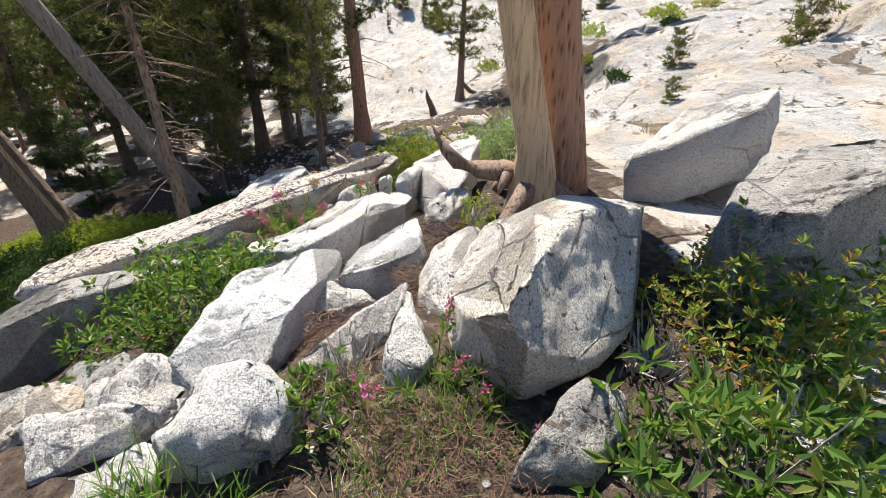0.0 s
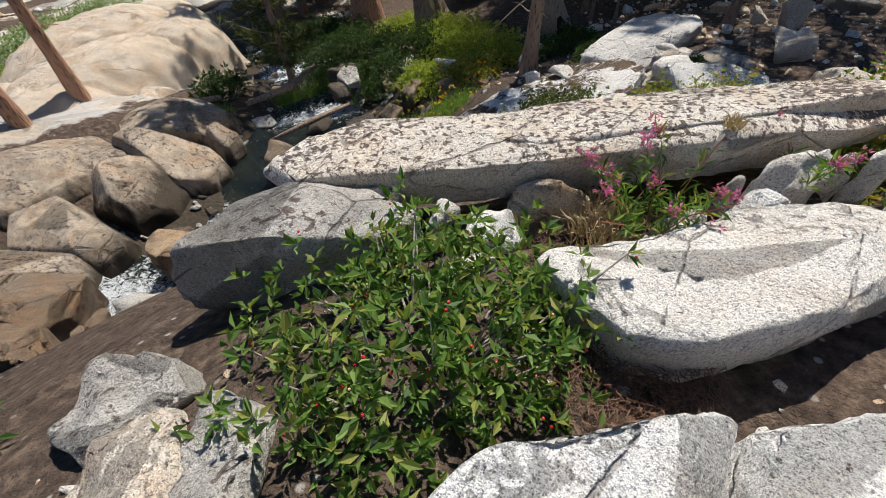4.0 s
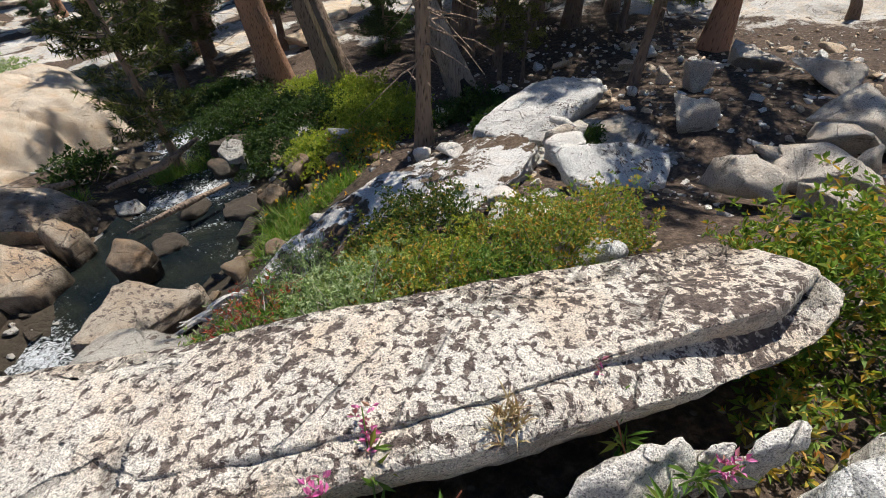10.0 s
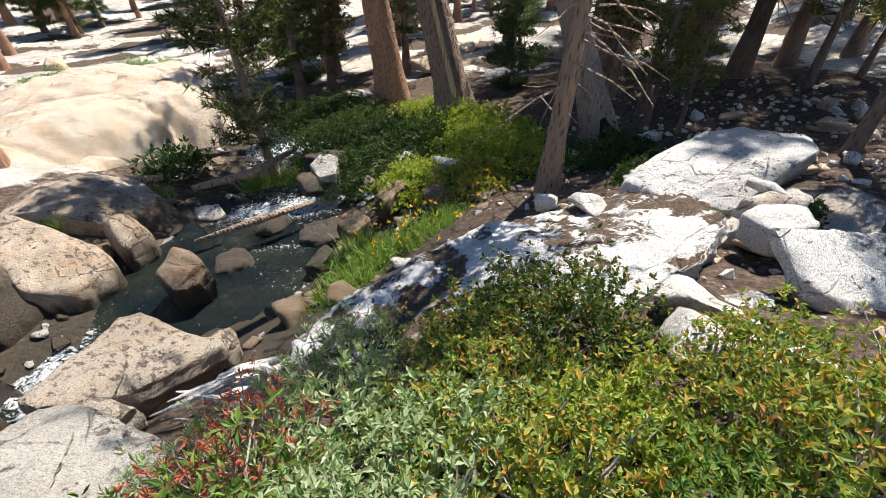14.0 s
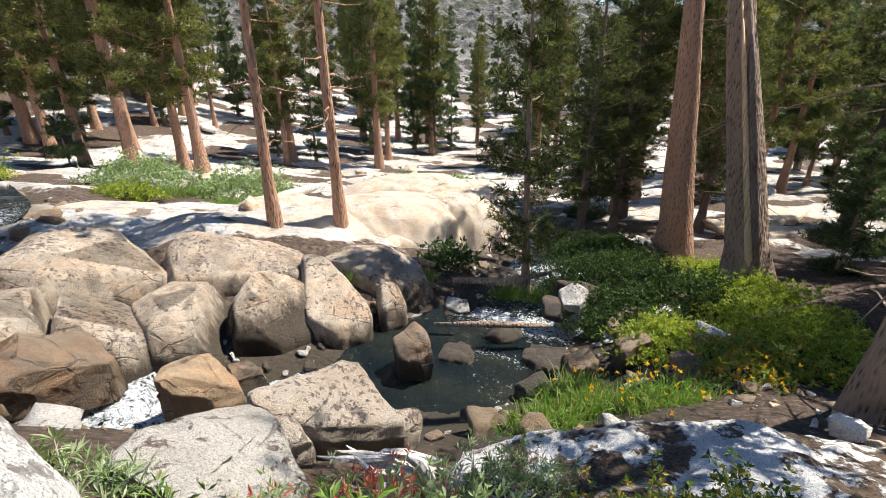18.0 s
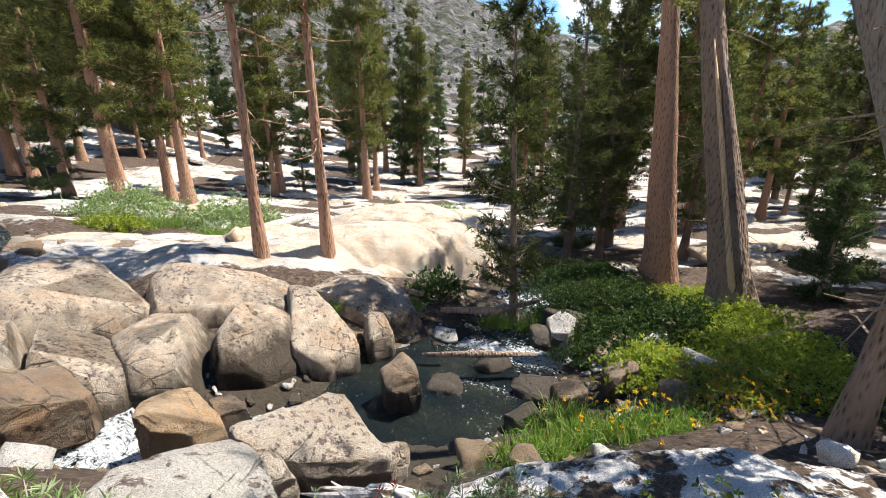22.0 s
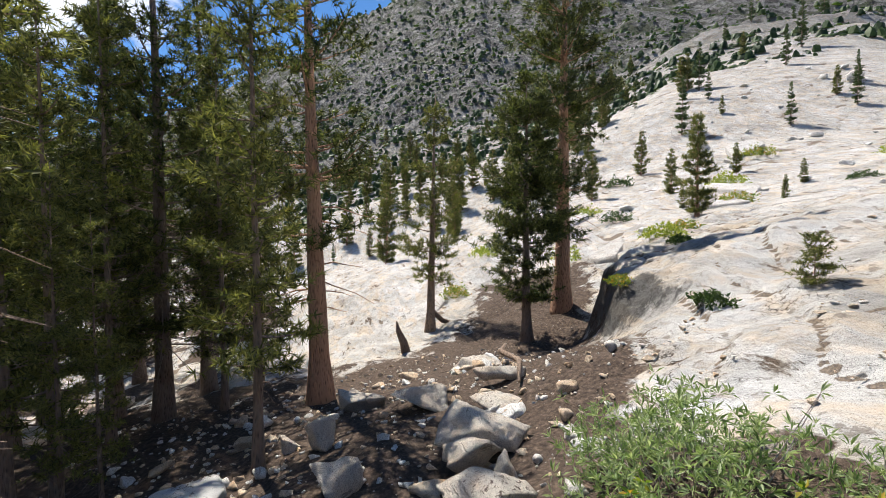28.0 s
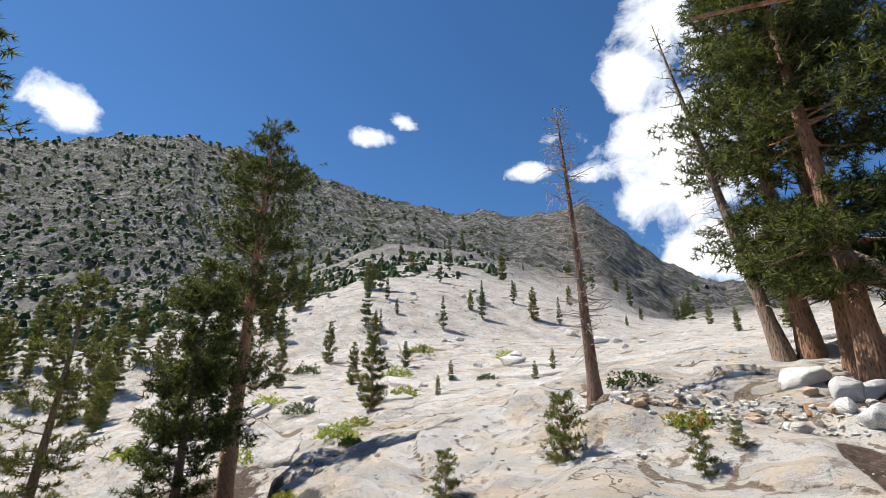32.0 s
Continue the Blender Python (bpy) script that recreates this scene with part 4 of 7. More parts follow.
ledge("white_boulder", [(1.49, 1.43, -0.2), (1.68, 1.4, -0.16), (1.62, 1.1, -0.03), (1.53, 1, -0.06), (1.38, 1.07, -0.1), (1.42, 1.2, -0.14)],
      0.3, GRANITE, "angular granite block with a broken edge", grain=0.045, rough=0.03, seed=62, crown=0.0, cuts=6)
ledge("white_boulder", [(1.52, 1.86, -0.34), (1.79, 1.99, -0.42), (1.97, 1.9, -0.42), (1.72, 1.58, -0.35), (1.55, 1.5, -0.29)],
      0.3, GRANITE_TANNED, "broken granite block with tan stains", grain=0.045, rough=0.03, seed=14, crown=0.01, cuts=6)
ledge("white_boulder", [(1.98, 1.86, -0.42), (2.1, 1.6, -0.34), (1.84, 1.42, -0.28), (1.7, 1.55, -0.34)],
      0.3, GRANITE_GREY, "granite block wedged before the slab", grain=0.045, rough=0.03, seed=63, crown=0.01, cuts=5)
ledge("white_boulder", [(1.55, 2.25, -0.52), (1.79, 2.38, -0.54), (2.05, 2.06, -0.5), (1.95, 1.95, -0.5), (1.6, 1.95, -0.46)],
      0.35, GRANITE_GREY, "weathered granite block above the stream", grain=0.05, rough=0.03, seed=15, cuts=5)
ledge("lichen_rock", [(1.26, 2.09, -0.5), (1.4, 2.06, -0.48), (1.45, 1.81, -0.42), (1.31, 1.65, -0.4), (1.16, 1.71, -0.46), (1.13, 1.96, -0.52)],
      0.3, GRANITE_GREY, "dark rock spotted with yellow-green lichen", grain=0.045, rough=0.03, seed=16, cuts=5)
ledge("lichen_rock", [(1.05, 1.82, -0.36), (1.13, 1.62, -0.33), (1.08, 1.38, -0.32), (0.95, 1.38, -0.33), (0.85, 1.6, -0.34), (0.9, 1.8, -0.36)],
      0.25, YELLOWED, "pale rock crusted with bright yellow-green lichen", grain=0.045, rough=0.03, seed=61, cuts=4)
ledge("white_boulder", [(4.64, 0.07, -0.42), (5.12, -0.08, -0.38), (5.66, -0.51, -0.3), (5.87, -0.88, -0.24), (5.11, -0.84, -0.1), (4.08, -0.53, -0.08), (3.79, -0.27, -0.2), (4.28, -0.11, -0.34)],
      0.5, GRANITE, "broad white boulder beside the slab", splay=0.95, grain=0.06, seed=17, crown=0.03, cuts=6)
ledge("white_boulder", [(3.67, -0.14, -0.26), (3.76, -0.3, -0.17), (3.67, -0.51, -0.1), (3.45, -0.42, -0.18), (3.39, -0.28, -0.28)],
      0.3, GRANITE, "small rounded white rock by the snag's root", grain=0.045, seed=18, cuts=4)
ledge("white_boulder", [(4.67, 0.12, -0.48), (4.85, 0.09, -0.42), (4.94, 0.02, -0.38), (5.14, -0.17, -0.36), (4.64, -0.15, -0.25), (4.47, -0.04, -0.3), (4.47, 0.05, -0.4)],
      0.5, GRANITE_CLEAN, "rounded white boulder at the slab's end", grain=0.05, seed=22, soften=3, cuts=3)
ledge("grey_boulder", [(3.56, -1.82, 0.17), (3.3, -2.07, 0.37), (3.21, -2.38, 0.55), (3.18, -2.67, 0.7), (3.76, -3.14, 0.65), (4.39, -2.97, 0.43), (4.3, -2.54, 0.33)],
      0.55, GRANITE, "shaded granite block near the dead snag", splay=0.97, grain=0.06, seed=19, crown=0.0, cuts=3)
ledge("grey_boulder", [(2.46, -2.05, 0.53), (2.6, -2.49, 0.54), (2.38, -2.7, 0.65), (1.58, -2.06, 0.68), (1.6, -1.79, 0.58), (1.85, -1.45, 0.44)],
      0.7, GRANITE_GREY, "weathered granite boulder dappled with shade", grain=0.07, seed=20, crown=0.01, cuts=4)
ledge("lichen_rock", [(1.14, -0.53, 0.11), (1.2, -0.66, 0.15), (1.15, -0.75, 0.1), (1.07, -0.7, 0), (0.93, -0.54, -0.06), (0.94, -0.3, 0), (1, -0.37, 0.06)],
      0.3, GRANITE_GREY, "grey rock with yellow-green lichen in the grass", splay=1.05, grain=0.04, seed=21, cuts=4)
ledge("wedged_stone", [(3.49, 1.66, -0.5), (3.57, 1.64, -0.48), (3.68, 1.48, -0.48), (3.78, 1.37, -0.48), (3.74, 1.32, -0.55), (3.62, 1.45, -0.58), (3.48, 1.64, -0.58)],
      0.25, GRANITE_TAN, "dark stone wedged beneath the slab", grain=0.045, seed=25, cuts=3)
ledge("wedged_stone", [(4.28, 0.75, -0.5), (4.41, 0.71, -0.45), (4.58, 0.6, -0.42), (4.7, 0.48, -0.43), (4.68, 0.43, -0.47), (4.62, 0.41, -0.52), (4.36, 0.6, -0.56)],
      0.26, GRANITE, "rounded stone wedged beneath the slab", grain=0.045, seed=23, soften=3)
ledge("wedged_stone", [(4.73, 0.33, -0.46), (4.84, 0.3, -0.44), (4.95, 0.19, -0.43), (4.9, 0.16, -0.5), (4.73, 0.31, -0.52)],
      0.24, GRANITE, "small stone wedged beneath the slab", grain=0.045, seed=24, soften=3)
ledge("wedged_stone", [(4.67, 0.44, -0.44), (4.74, 0.42, -0.42), (4.77, 0.35, -0.42), (4.68, 0.36, -0.5)],
      0.24, GRANITE, "rounded cobble wedged beneath the slab", grain=0.04, seed=54, soften=3)
ledge("wedged_stone", [(4.25, 0.83, -0.55), (4.35, 0.79, -0.52), (4.37, 0.75, -0.54), (4.27, 0.74, -0.6)],
      0.2, GRANITE_GREY, "dark pebble under the slab's belly", grain=0.04, seed=55)
ledge("white_rock", [(3.2, 1.68, -0.56), (3.37, 1.7, -0.55), (3.47, 1.61, -0.56), (3.43, 1.48, -0.58), (3.33, 1.48, -0.61), (3.21, 1.59, -0.6)],
      0.1, GRANITE_CLEAN, "bright flat stone lying in brown needles", splay=0.8, grain=0.035, seed=26, cuts=3)
ledge("white_rock", [(2.93, 1.6, -0.56), (3.12, 1.59, -0.56), (3.2, 1.49, -0.6), (2.97, 1.54, -0.62)],
      0.12, GRANITE, "loose granite stone beside the shrub", grain=0.035, seed=27, cuts=3)
ledge("white_rock", [(3.09, 1.8, -0.5), (3.24, 1.85, -0.47), (3.27, 1.79, -0.5), (3.17, 1.75, -0.57), (3.09, 1.81, -0.58)],
      0.16, GRANITE, "upright granite chip before the slab", grain=0.035, seed=58, cuts=3)
ledge("lichen_boulder", [(3.05, 2.19, -0.46), (3.16, 2.14, -0.45), (3.18, 2.05, -0.48), (3.13, 2.05, -0.54), (3.07, 2.13, -0.52)],
      0.2, GRANITE_LICHEN, "lichen-covered block in front of the slab", grain=0.04, seed=28, cuts=3)
ledge("white_rock", [(2.72, 2.35, -0.5), (2.82, 2.18, -0.5), (2.87, 2.09, -0.54), (2.75, 2.17, -0.58), (2.65, 2.3, -0.58)],
      0.2, GRANITE, "pale rock under the shrub's edge", grain=0.04, seed=59, cuts=4)
ledge("white_rock", [(3.79, 1.01, -0.55), (3.97, 0.85, -0.5), (3.89, 0.79, -0.55), (3.77, 0.91, -0.6)],
      0.16, GRANITE, "stone leaning under the slab", grain=0.04, seed=29, cuts=4)
ledge("white_boulder", [(3.94, 0.74, -0.52), (4.13, 0.75, -0.5), (4.19, 0.68, -0.44), (4.19, 0.52, -0.4), (4.05, 0.61, -0.38), (3.93, 0.7, -0.5)],
      0.28, GRANITE_CLEAN, "white boulder shoulder by the flowers", grain=0.045, seed=30, cuts=4)
ledge("white_block", [(8.19, 2.18, -1.89), (8.87, 1.79, -2.07), (9.55, 1.24, -2.2), (9.23, 1.06, -2.26), (8.86, 0.99, -2.33), (8.22, 1.52, -2.29), (8.07, 1.73, -2.15), (8.06, 1.95, -2.07)],
      0.3, SPOTTED_WHITE, "white granite block with dark lichen flecks", splay=0.75, grain=0.05, seed=41, soften=0, rough=0.02, crown=0.0, cuts=3)
ledge("white_rock", [(8.85, 2.49, -2.28), (9.06, 2.45, -2.27), (9.2, 2.16, -2.2), (8.91, 1.98, -2.14), (8.7, 2.18, -2.22)],
      0.25, GRANITE, "rounded white rock leaning on the block", grain=0.05, seed=42, soften=3)
ledge("sloping_slab", [(9.2, 3.73, -2.62), (10.15, 3.77, -2.65), (11.13, 3.69, -2.68), (11.61, 3.45, -2.68), (11.75, 2.72, -2.64), (11.08, 2.48, -2.49), (9.53, 2.69, -2.46), (9.08, 3.22, -2.55)],
      0.4, SLOPING, "sloping grey granite slab under the pines", splay=0.92, grain=0.08, seed=43, soften=1, crown=0.0, cuts=2)
ledge("white_boulder", [(7.11, 1.45, -1.81), (6.83, 1.27, -1.62), (6.61, 1.03, -1.48), (6.45, 0.91, -1.41), (6.18, 1.04, -1.35), (6.29, 1.17, -1.58), (6.42, 1.26, -1.66)],
      0.4, GRANITE_CLEAN, "bright white boulder below the slab", grain=0.05, seed=64, cuts=4)
ledge("white_rock", [(7.5, 2.36, -2.58), (7.77, 2.28, -2.34), (8.06, 2.01, -2.26), (7.82, 1.83, -2.25), (7.41, 2, -2.49)],
      0.3, GRANITE, "flat broken granite rock in dappled light", grain=0.05, seed=65, cuts=5)
ledge("white_rock", [(7.31, 1.98, -2.56), (7.46, 1.97, -2.4), (7.62, 1.8, -2.23), (7.52, 1.69, -2.17), (7.27, 1.66, -2.25)],
      0.28, GRANITE, "low broken rock beside the ledge", grain=0.05, seed=66, cuts=5)
ledge("white_rock", [(7.27, 1.62, -2.21), (7.47, 1.65, -2.18), (7.57, 1.58, -2.11), (7.26, 1.45, -1.96)],
      0.25, GRANITE, "pale broken stone at the shrub's edge", grain=0.045, seed=67, cuts=4)
ledge("grey_boulder", [(3.69, 3.73, -2.04), (3.71, 3.93, -2.07), (3.86, 4.14, -2.14), (4.01, 4.33, -2.21), (4.13, 4.38, -2.26), (4.34, 4.19, -2.27), (4.58, 3.79, -2.35), (4.64, 3.65, -2.38), (4.09, 3.4, -1.98)],
      0.9, HOLLOW, "grey boulder with a dark hollow above the stream", grain=0.05, seed=35, crown=0.02, cuts=3)
ledge("grey_boulder", [(3.99, 4.75, -2.52), (4.25, 5.05, -2.64), (4.6, 5.35, -2.73), (4.74, 5.35, -2.78), (4.91, 5.16, -2.93), (5.12, 4.82, -3), (4.8, 4.75, -2.86), (4.48, 4.59, -2.77), (4.06, 4.62, -2.51)],
      0.5, SPOTTED, "angular tan boulder leaning over the stream", splay=0.75, grain=0.05, seed=36, soften=0, crown=0.0, cuts=2)
ledge("grey_boulder", [(4.15, 4.55, -2.58), (4.26, 4.58, -2.6), (4.48, 4.44, -2.67), (4.29, 4.38, -2.62)],
      0.3, SPOTTED, "flat slab under the leaning boulder", grain=0.045, seed=68, cuts=2)
ledge("grey_boulder", [(5.01, 5.07, -3.14), (5.28, 5.21, -3.19), (5.26, 5.01, -3.22), (5.12, 4.92, -3.24)],
      0.3, SPOTTED, "small tan rock by the stream", grain=0.045, seed=37, cuts=3)
ledge("white_boulder", [(3.49, 3.19, -1.27), (3.49, 3.34, -1.35), (3.59, 3.38, -1.42), (3.72, 3.29, -1.48), (3.96, 3.18, -1.61), (4.06, 3.13, -1.67), (3.87, 2.78, -1.29)],
      0.8, BLOTCHED, "white boulder blotched with brown lichen", grain=0.05, seed=38, cuts=3)

# boulders along the stream: x, y, z of the middle, length, depth, height, turn
def boulders(rows, mat, label, seed, name="stream_boulder", boxy=0.5, rough=0.035, grain=0.1, soften=2, group="stream boulders"):
    rng = np.random.RandomState(seed)
    for x, y, z, sx, sy, sz, turn in rows:
        rock(name, (x, y, z), lump(rng, sx * (1.25 if name == "stream_boulder" else 1.1), sy * 1.2, sz * 1.18, 16 if name in ("stream_boulder", "white_rock") else 10, boxy), mat, label, max(0.06, grain * min(1, sx)), soften, rough * min(1.0, sx), rng.randint(99), turn, "boulder", group=group)


BEDROCK_LOW = granite("low_bedrock", light=(0.58, 0.48, 0.37), tan=0.4, dark=0.45, lichen=0.3, dark_below=-4.05)
BEDROCK = granite("stream_bedrock", light=(0.56, 0.465, 0.36), tan=0.4, dark=0.6, lichen=0.32, dark_below=-3.5)
STAINED = granite("stained_granite", light=(0.42, 0.31, 0.21), dark=0.5, tan=0.6, wet=0.45, dark_below=-3.8)


def outcrop(domes, x0, x1, y0, y1):
    """Swelling domes of one outcrop, parted by joints: x, y, top, two radii, turn, height of the flank."""
    gx, gy = np.meshgrid(np.arange(x0, x1, 0.045), np.arange(y0, y1, 0.045), indexing="ij")
    wx, wy = gx + 0.07 * waves(gx, gy, 0.8, 71), gy + 0.07 * waves(gx, gy, 0.8, 72)
    heights = []
    for x, y, top, a, b, turn, tall in domes:
        c, s = math.cos(radians(turn)), math.sin(radians(turn))
        u, v = ((wx - x) * c + (wy - y) * s) / a, (-(wx - x) * s + (wy - y) * c) / b
        r = 0.86 * (np.abs(u) ** 2.6 + np.abs(v) ** 2.6) ** (1 / 2.6)
        heights.append(top - 0.2 - tall * np.maximum(r, 0.05) ** 3.3)
    heights = np.sort(np.array(heights), 0)
    gap = heights[-1] - heights[-2]
    z = heights[-1] + np.log(np.exp(np.clip((heights - heights[-1]) * 16, -40, 0)).sum(0)) / 16 - 0.12 * np.exp(-gap / 0.03)
    z = z + 0.025 * waves(gx, gy, 0.7, 73) + 0.012 * waves(gx, gy, 0.16, 74)
    band = (0.5 * gx + gy + 0.4 * waves(gx, gy, 2.0, 75)) / 0.55
    band = band - np.floor(band)
    z = z - 0.03 * np.exp(-((band - 0.5) / 0.05) ** 2) * (waves(gx, gy, 1.6, 76) > 0)
    keep = z > full_z(gx, gy) - 0.35
    z = np.maximum(z, full_z(gx, gy) - 0.4)
    n, m = gx.shape
    i = np.arange(n * m).reshape(n, m)
    quads = np.stack([i[:-1, :-1], i[1:, :-1], i[1:, 1:], i[:-1, 1:]], -1)[(keep[:-1, :-1] | keep[1:, 1:])]
    return np.stack([gx, gy, z], -1).reshape(-1, 3).tolist(), quads.reshape(-1, 4).tolist()


# swelling domes of bedrock above the stream, known by their upper faces
DOMES = [
    [(2.65, 8.3, -3.33), (3.06, 8.76, -3.34), (3.62, 8.7, -3.51), (3.75, 8.01, -3.64), (3.39, 7.71, -3.69), (2.89, 7.64, -3.54)],
    [(1.5, 7.85, -3.36), (1.74, 8.55, -3.39), (2.58, 8.38, -3.37), (2.78, 7.71, -3.54), (2.45, 7.23, -3.49), (2.05, 7.13, -3.37)],
    [(3.57, 9.3, -3.36), (3.92, 9.26, -3.42), (4.59, 8.44, -3.76), (4.61, 8.14, -4.1), (4.17, 7.99, -3.84), (3.8, 8.12, -3.61)],
    [(3.65, 9.93, -3.74), (4.2, 10.41, -3.68), (4.99, 10.46, -3.73), (5.54, 10.05, -3.95), (5.68, 9.44, -4.12), (5.32, 9.06, -4.31), (4.72, 9.05, -4.01), (4.12, 9.19, -3.76)],
    [(1.34, 9.59, -3.02), (1.87, 10.04, -3.23), (2.93, 10.07, -3.49), (3.39, 9.88, -3.61), (3.49, 8.98, -3.59), (2.65, 8.84, -3.5), (1.77, 8.68, -3.38)],
    [(-0.34, 8.24, -2.83), (-0.42, 9.21, -2.8), (0.16, 10.08, -2.95), (0.83, 10, -3.12), (1.49, 8.88, -3.47), (0.91, 8.43, -3.24), (0.34, 8.02, -2.95)],
    [(0.06, 6.98, -2.81), (-0.12, 7.78, -2.81), (0.21, 8.05, -2.88), (0.93, 6.96, -3.02), (0.94, 6.44, -2.94), (0.56, 6.35, -2.8)],
    [(0.36, 7.78, -3.01), (0.96, 7.86, -3.28), (1.41, 7.92, -3.42), (2.05, 7.25, -3.55), (1.76, 6.84, -3.36), (1.1, 6.72, -3.06)],
    [(-2.24, 8.34, -2.34), (-2, 8.6, -2.47), (-1.51, 8.8, -2.67), (-0.95, 8.78, -2.9), (-0.67, 8.35, -2.92), (-0.51, 7.55, -2.86), (-1.14, 7.16, -2.6)],
    [(-0.75, 6.69, -2.49), (-0.66, 7.1, -2.64), (-0.26, 7.23, -2.78), (0.41, 6.48, -2.85), (0.17, 6.23, -2.65), (0.04, 5.92, -2.47)],
    [(4.81, 8.85, -3.83), (5.11, 8.96, -3.83), (5.26, 8.46, -4.02), (4.89, 8.36, -4.04)],
]
bedrock = tagged(new("stream_bedrock"), "rounded tan granite bedrock in swelling domes parted by dark joints", "rock outcrop")
for k, top in enumerate(DOMES):
    top = np.array(top)
    mid = top.mean(0)
    ring = [(top - mid) * (w, w, 0.9) + mid - (0, 0, d) for w, d in ((0.6, -0.09), (1.03, 0.01), (1.2, 0.3), (1.24, 1.6))]
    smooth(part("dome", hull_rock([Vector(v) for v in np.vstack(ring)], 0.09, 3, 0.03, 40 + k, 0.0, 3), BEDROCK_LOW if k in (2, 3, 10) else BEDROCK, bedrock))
RUSTED = granite("rusted_granite", light=(0.5, 0.38, 0.25), tan=0.55, dark=0.5, lichen=0.15)
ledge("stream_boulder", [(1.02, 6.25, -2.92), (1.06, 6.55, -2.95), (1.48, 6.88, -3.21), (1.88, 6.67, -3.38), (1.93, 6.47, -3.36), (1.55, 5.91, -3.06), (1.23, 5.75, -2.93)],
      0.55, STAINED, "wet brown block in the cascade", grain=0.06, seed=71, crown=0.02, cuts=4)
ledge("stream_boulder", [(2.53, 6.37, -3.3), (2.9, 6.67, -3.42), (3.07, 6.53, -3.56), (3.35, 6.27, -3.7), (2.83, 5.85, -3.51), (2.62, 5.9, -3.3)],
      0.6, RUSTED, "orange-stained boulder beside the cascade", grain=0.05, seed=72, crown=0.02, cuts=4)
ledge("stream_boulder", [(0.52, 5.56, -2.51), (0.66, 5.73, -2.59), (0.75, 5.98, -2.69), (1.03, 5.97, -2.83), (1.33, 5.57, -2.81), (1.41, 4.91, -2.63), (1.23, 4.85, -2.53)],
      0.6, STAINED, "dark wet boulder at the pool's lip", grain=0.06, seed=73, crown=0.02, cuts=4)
ledge("stream_boulder", [(5.04, 7.36, -3.9), (5.35, 7.55, -3.77), (5.58, 7.34, -3.85), (5.59, 7.04, -3.9), (5.35, 6.95, -4.04), (5.13, 7.06, -4.03)],
      0.5, STAINED, "rounded wet boulder where the stream drops", grain=0.05, seed=74, crown=0.03, cuts=4)
ledge("stream_boulder", [(5.8, 5.7, -4), (6.06, 5.85, -3.96), (6.45, 5.84, -3.9), (6.28, 5.53, -3.84)],
      0.3, STAINED, "low dark rock at the pool's edge", grain=0.05, seed=75, crown=0.0, cuts=3)
ledge("stream_boulder", [(2.91, 7, -3.88), (3.14, 7.21, -3.95), (3.42, 6.88, -3.98), (3.13, 6.66, -3.91)],
      0.4, STAINED, "wet slab below the cascade", grain=0.05, seed=76, crown=0.0, cuts=3)
ledge("stream_boulder", [(7.94, 8.7, -4.06), (8.24, 8.79, -4), (8.36, 8.51, -3.99), (8.12, 8.18, -4.06), (7.85, 8.3, -4.09)],
      0.5, GRANITE_GREY, "grey boulder among the bank shrubs", grain=0.06, seed=77, crown=0.02)
ledge("stream_boulder", [(7.29, 6.8, -3.96), (7.66, 6.85, -3.9), (7.66, 6.51, -3.89), (7.32, 6.46, -3.98)],
      0.4, STAINED, "wet rock at the shaded bank", grain=0.06, seed=78, crown=0.0, cuts=3)
ledge("stream_boulder", [(8.07, 6.97, -3.9), (8.47, 6.95, -3.79), (8.53, 6.67, -3.75), (8.05, 6.63, -3.85)],
      0.4, STAINED, "flat wet rock in the side channel", grain=0.06, seed=79, crown=0.0, cuts=3)
ledge("stream_boulder", [(6.63, 6.63, -4.18), (7, 6.71, -4.11), (7.03, 6.48, -4.09), (6.71, 6.39, -4.19)],
      0.4, STAINED, "dark rock beside the green tuft", grain=0.06, seed=80, crown=0.0, cuts=3)
WARM = granite("warm_granite", light=(0.64, 0.55, 0.44), tan=0.4)
tagged(smooth(part("dome_outcrop", outcrop([(4.6, 13.3, -3.45, 2.4, 1.2, 12, 1.0), (6.9, 14.0, -3.65, 1.3, 1.3, 0, 1.2), (3.2, 12.1, -3.4, 1.2, 0.7, 10, 0.6), (5.6, 15.2, -3.45, 2.2, 1.2, 8, 0.9), (2.2, 13.6, -3.45, 1.3, 0.9, 15, 0.7), (7.7, 15.6, -3.8, 1.0, 1.4, 0, 1.2), (5.0, 11.7, -3.95, 0.7, 0.4, 20, 0.5)], 0.6, 9.2, 10.9, 17.0), WARM)), "broad sunlit granite dome across the stream", "rock outcrop")
boulders([(6.1, 7.7, -4.55, 0.8, 0.6, 0.35, 0), (7.3, 7.4, -4.45, 0.7, 0.6, 0.3, 60)], STAINED, "wet brown boulder in the stream", 33, boxy=0.7, soften=1)
boulders([(8.4, 9.0, -4.35, 0.7, 0.55, 0.5, -25), (7.9, 8.45, -4.3, 0.7, 0.5, 0.4, -23), (6.9, 8.3, -4.6, 0.6, 0.5, 0.3, 0)], STAINED, "dark boulder half in the stream", 34)

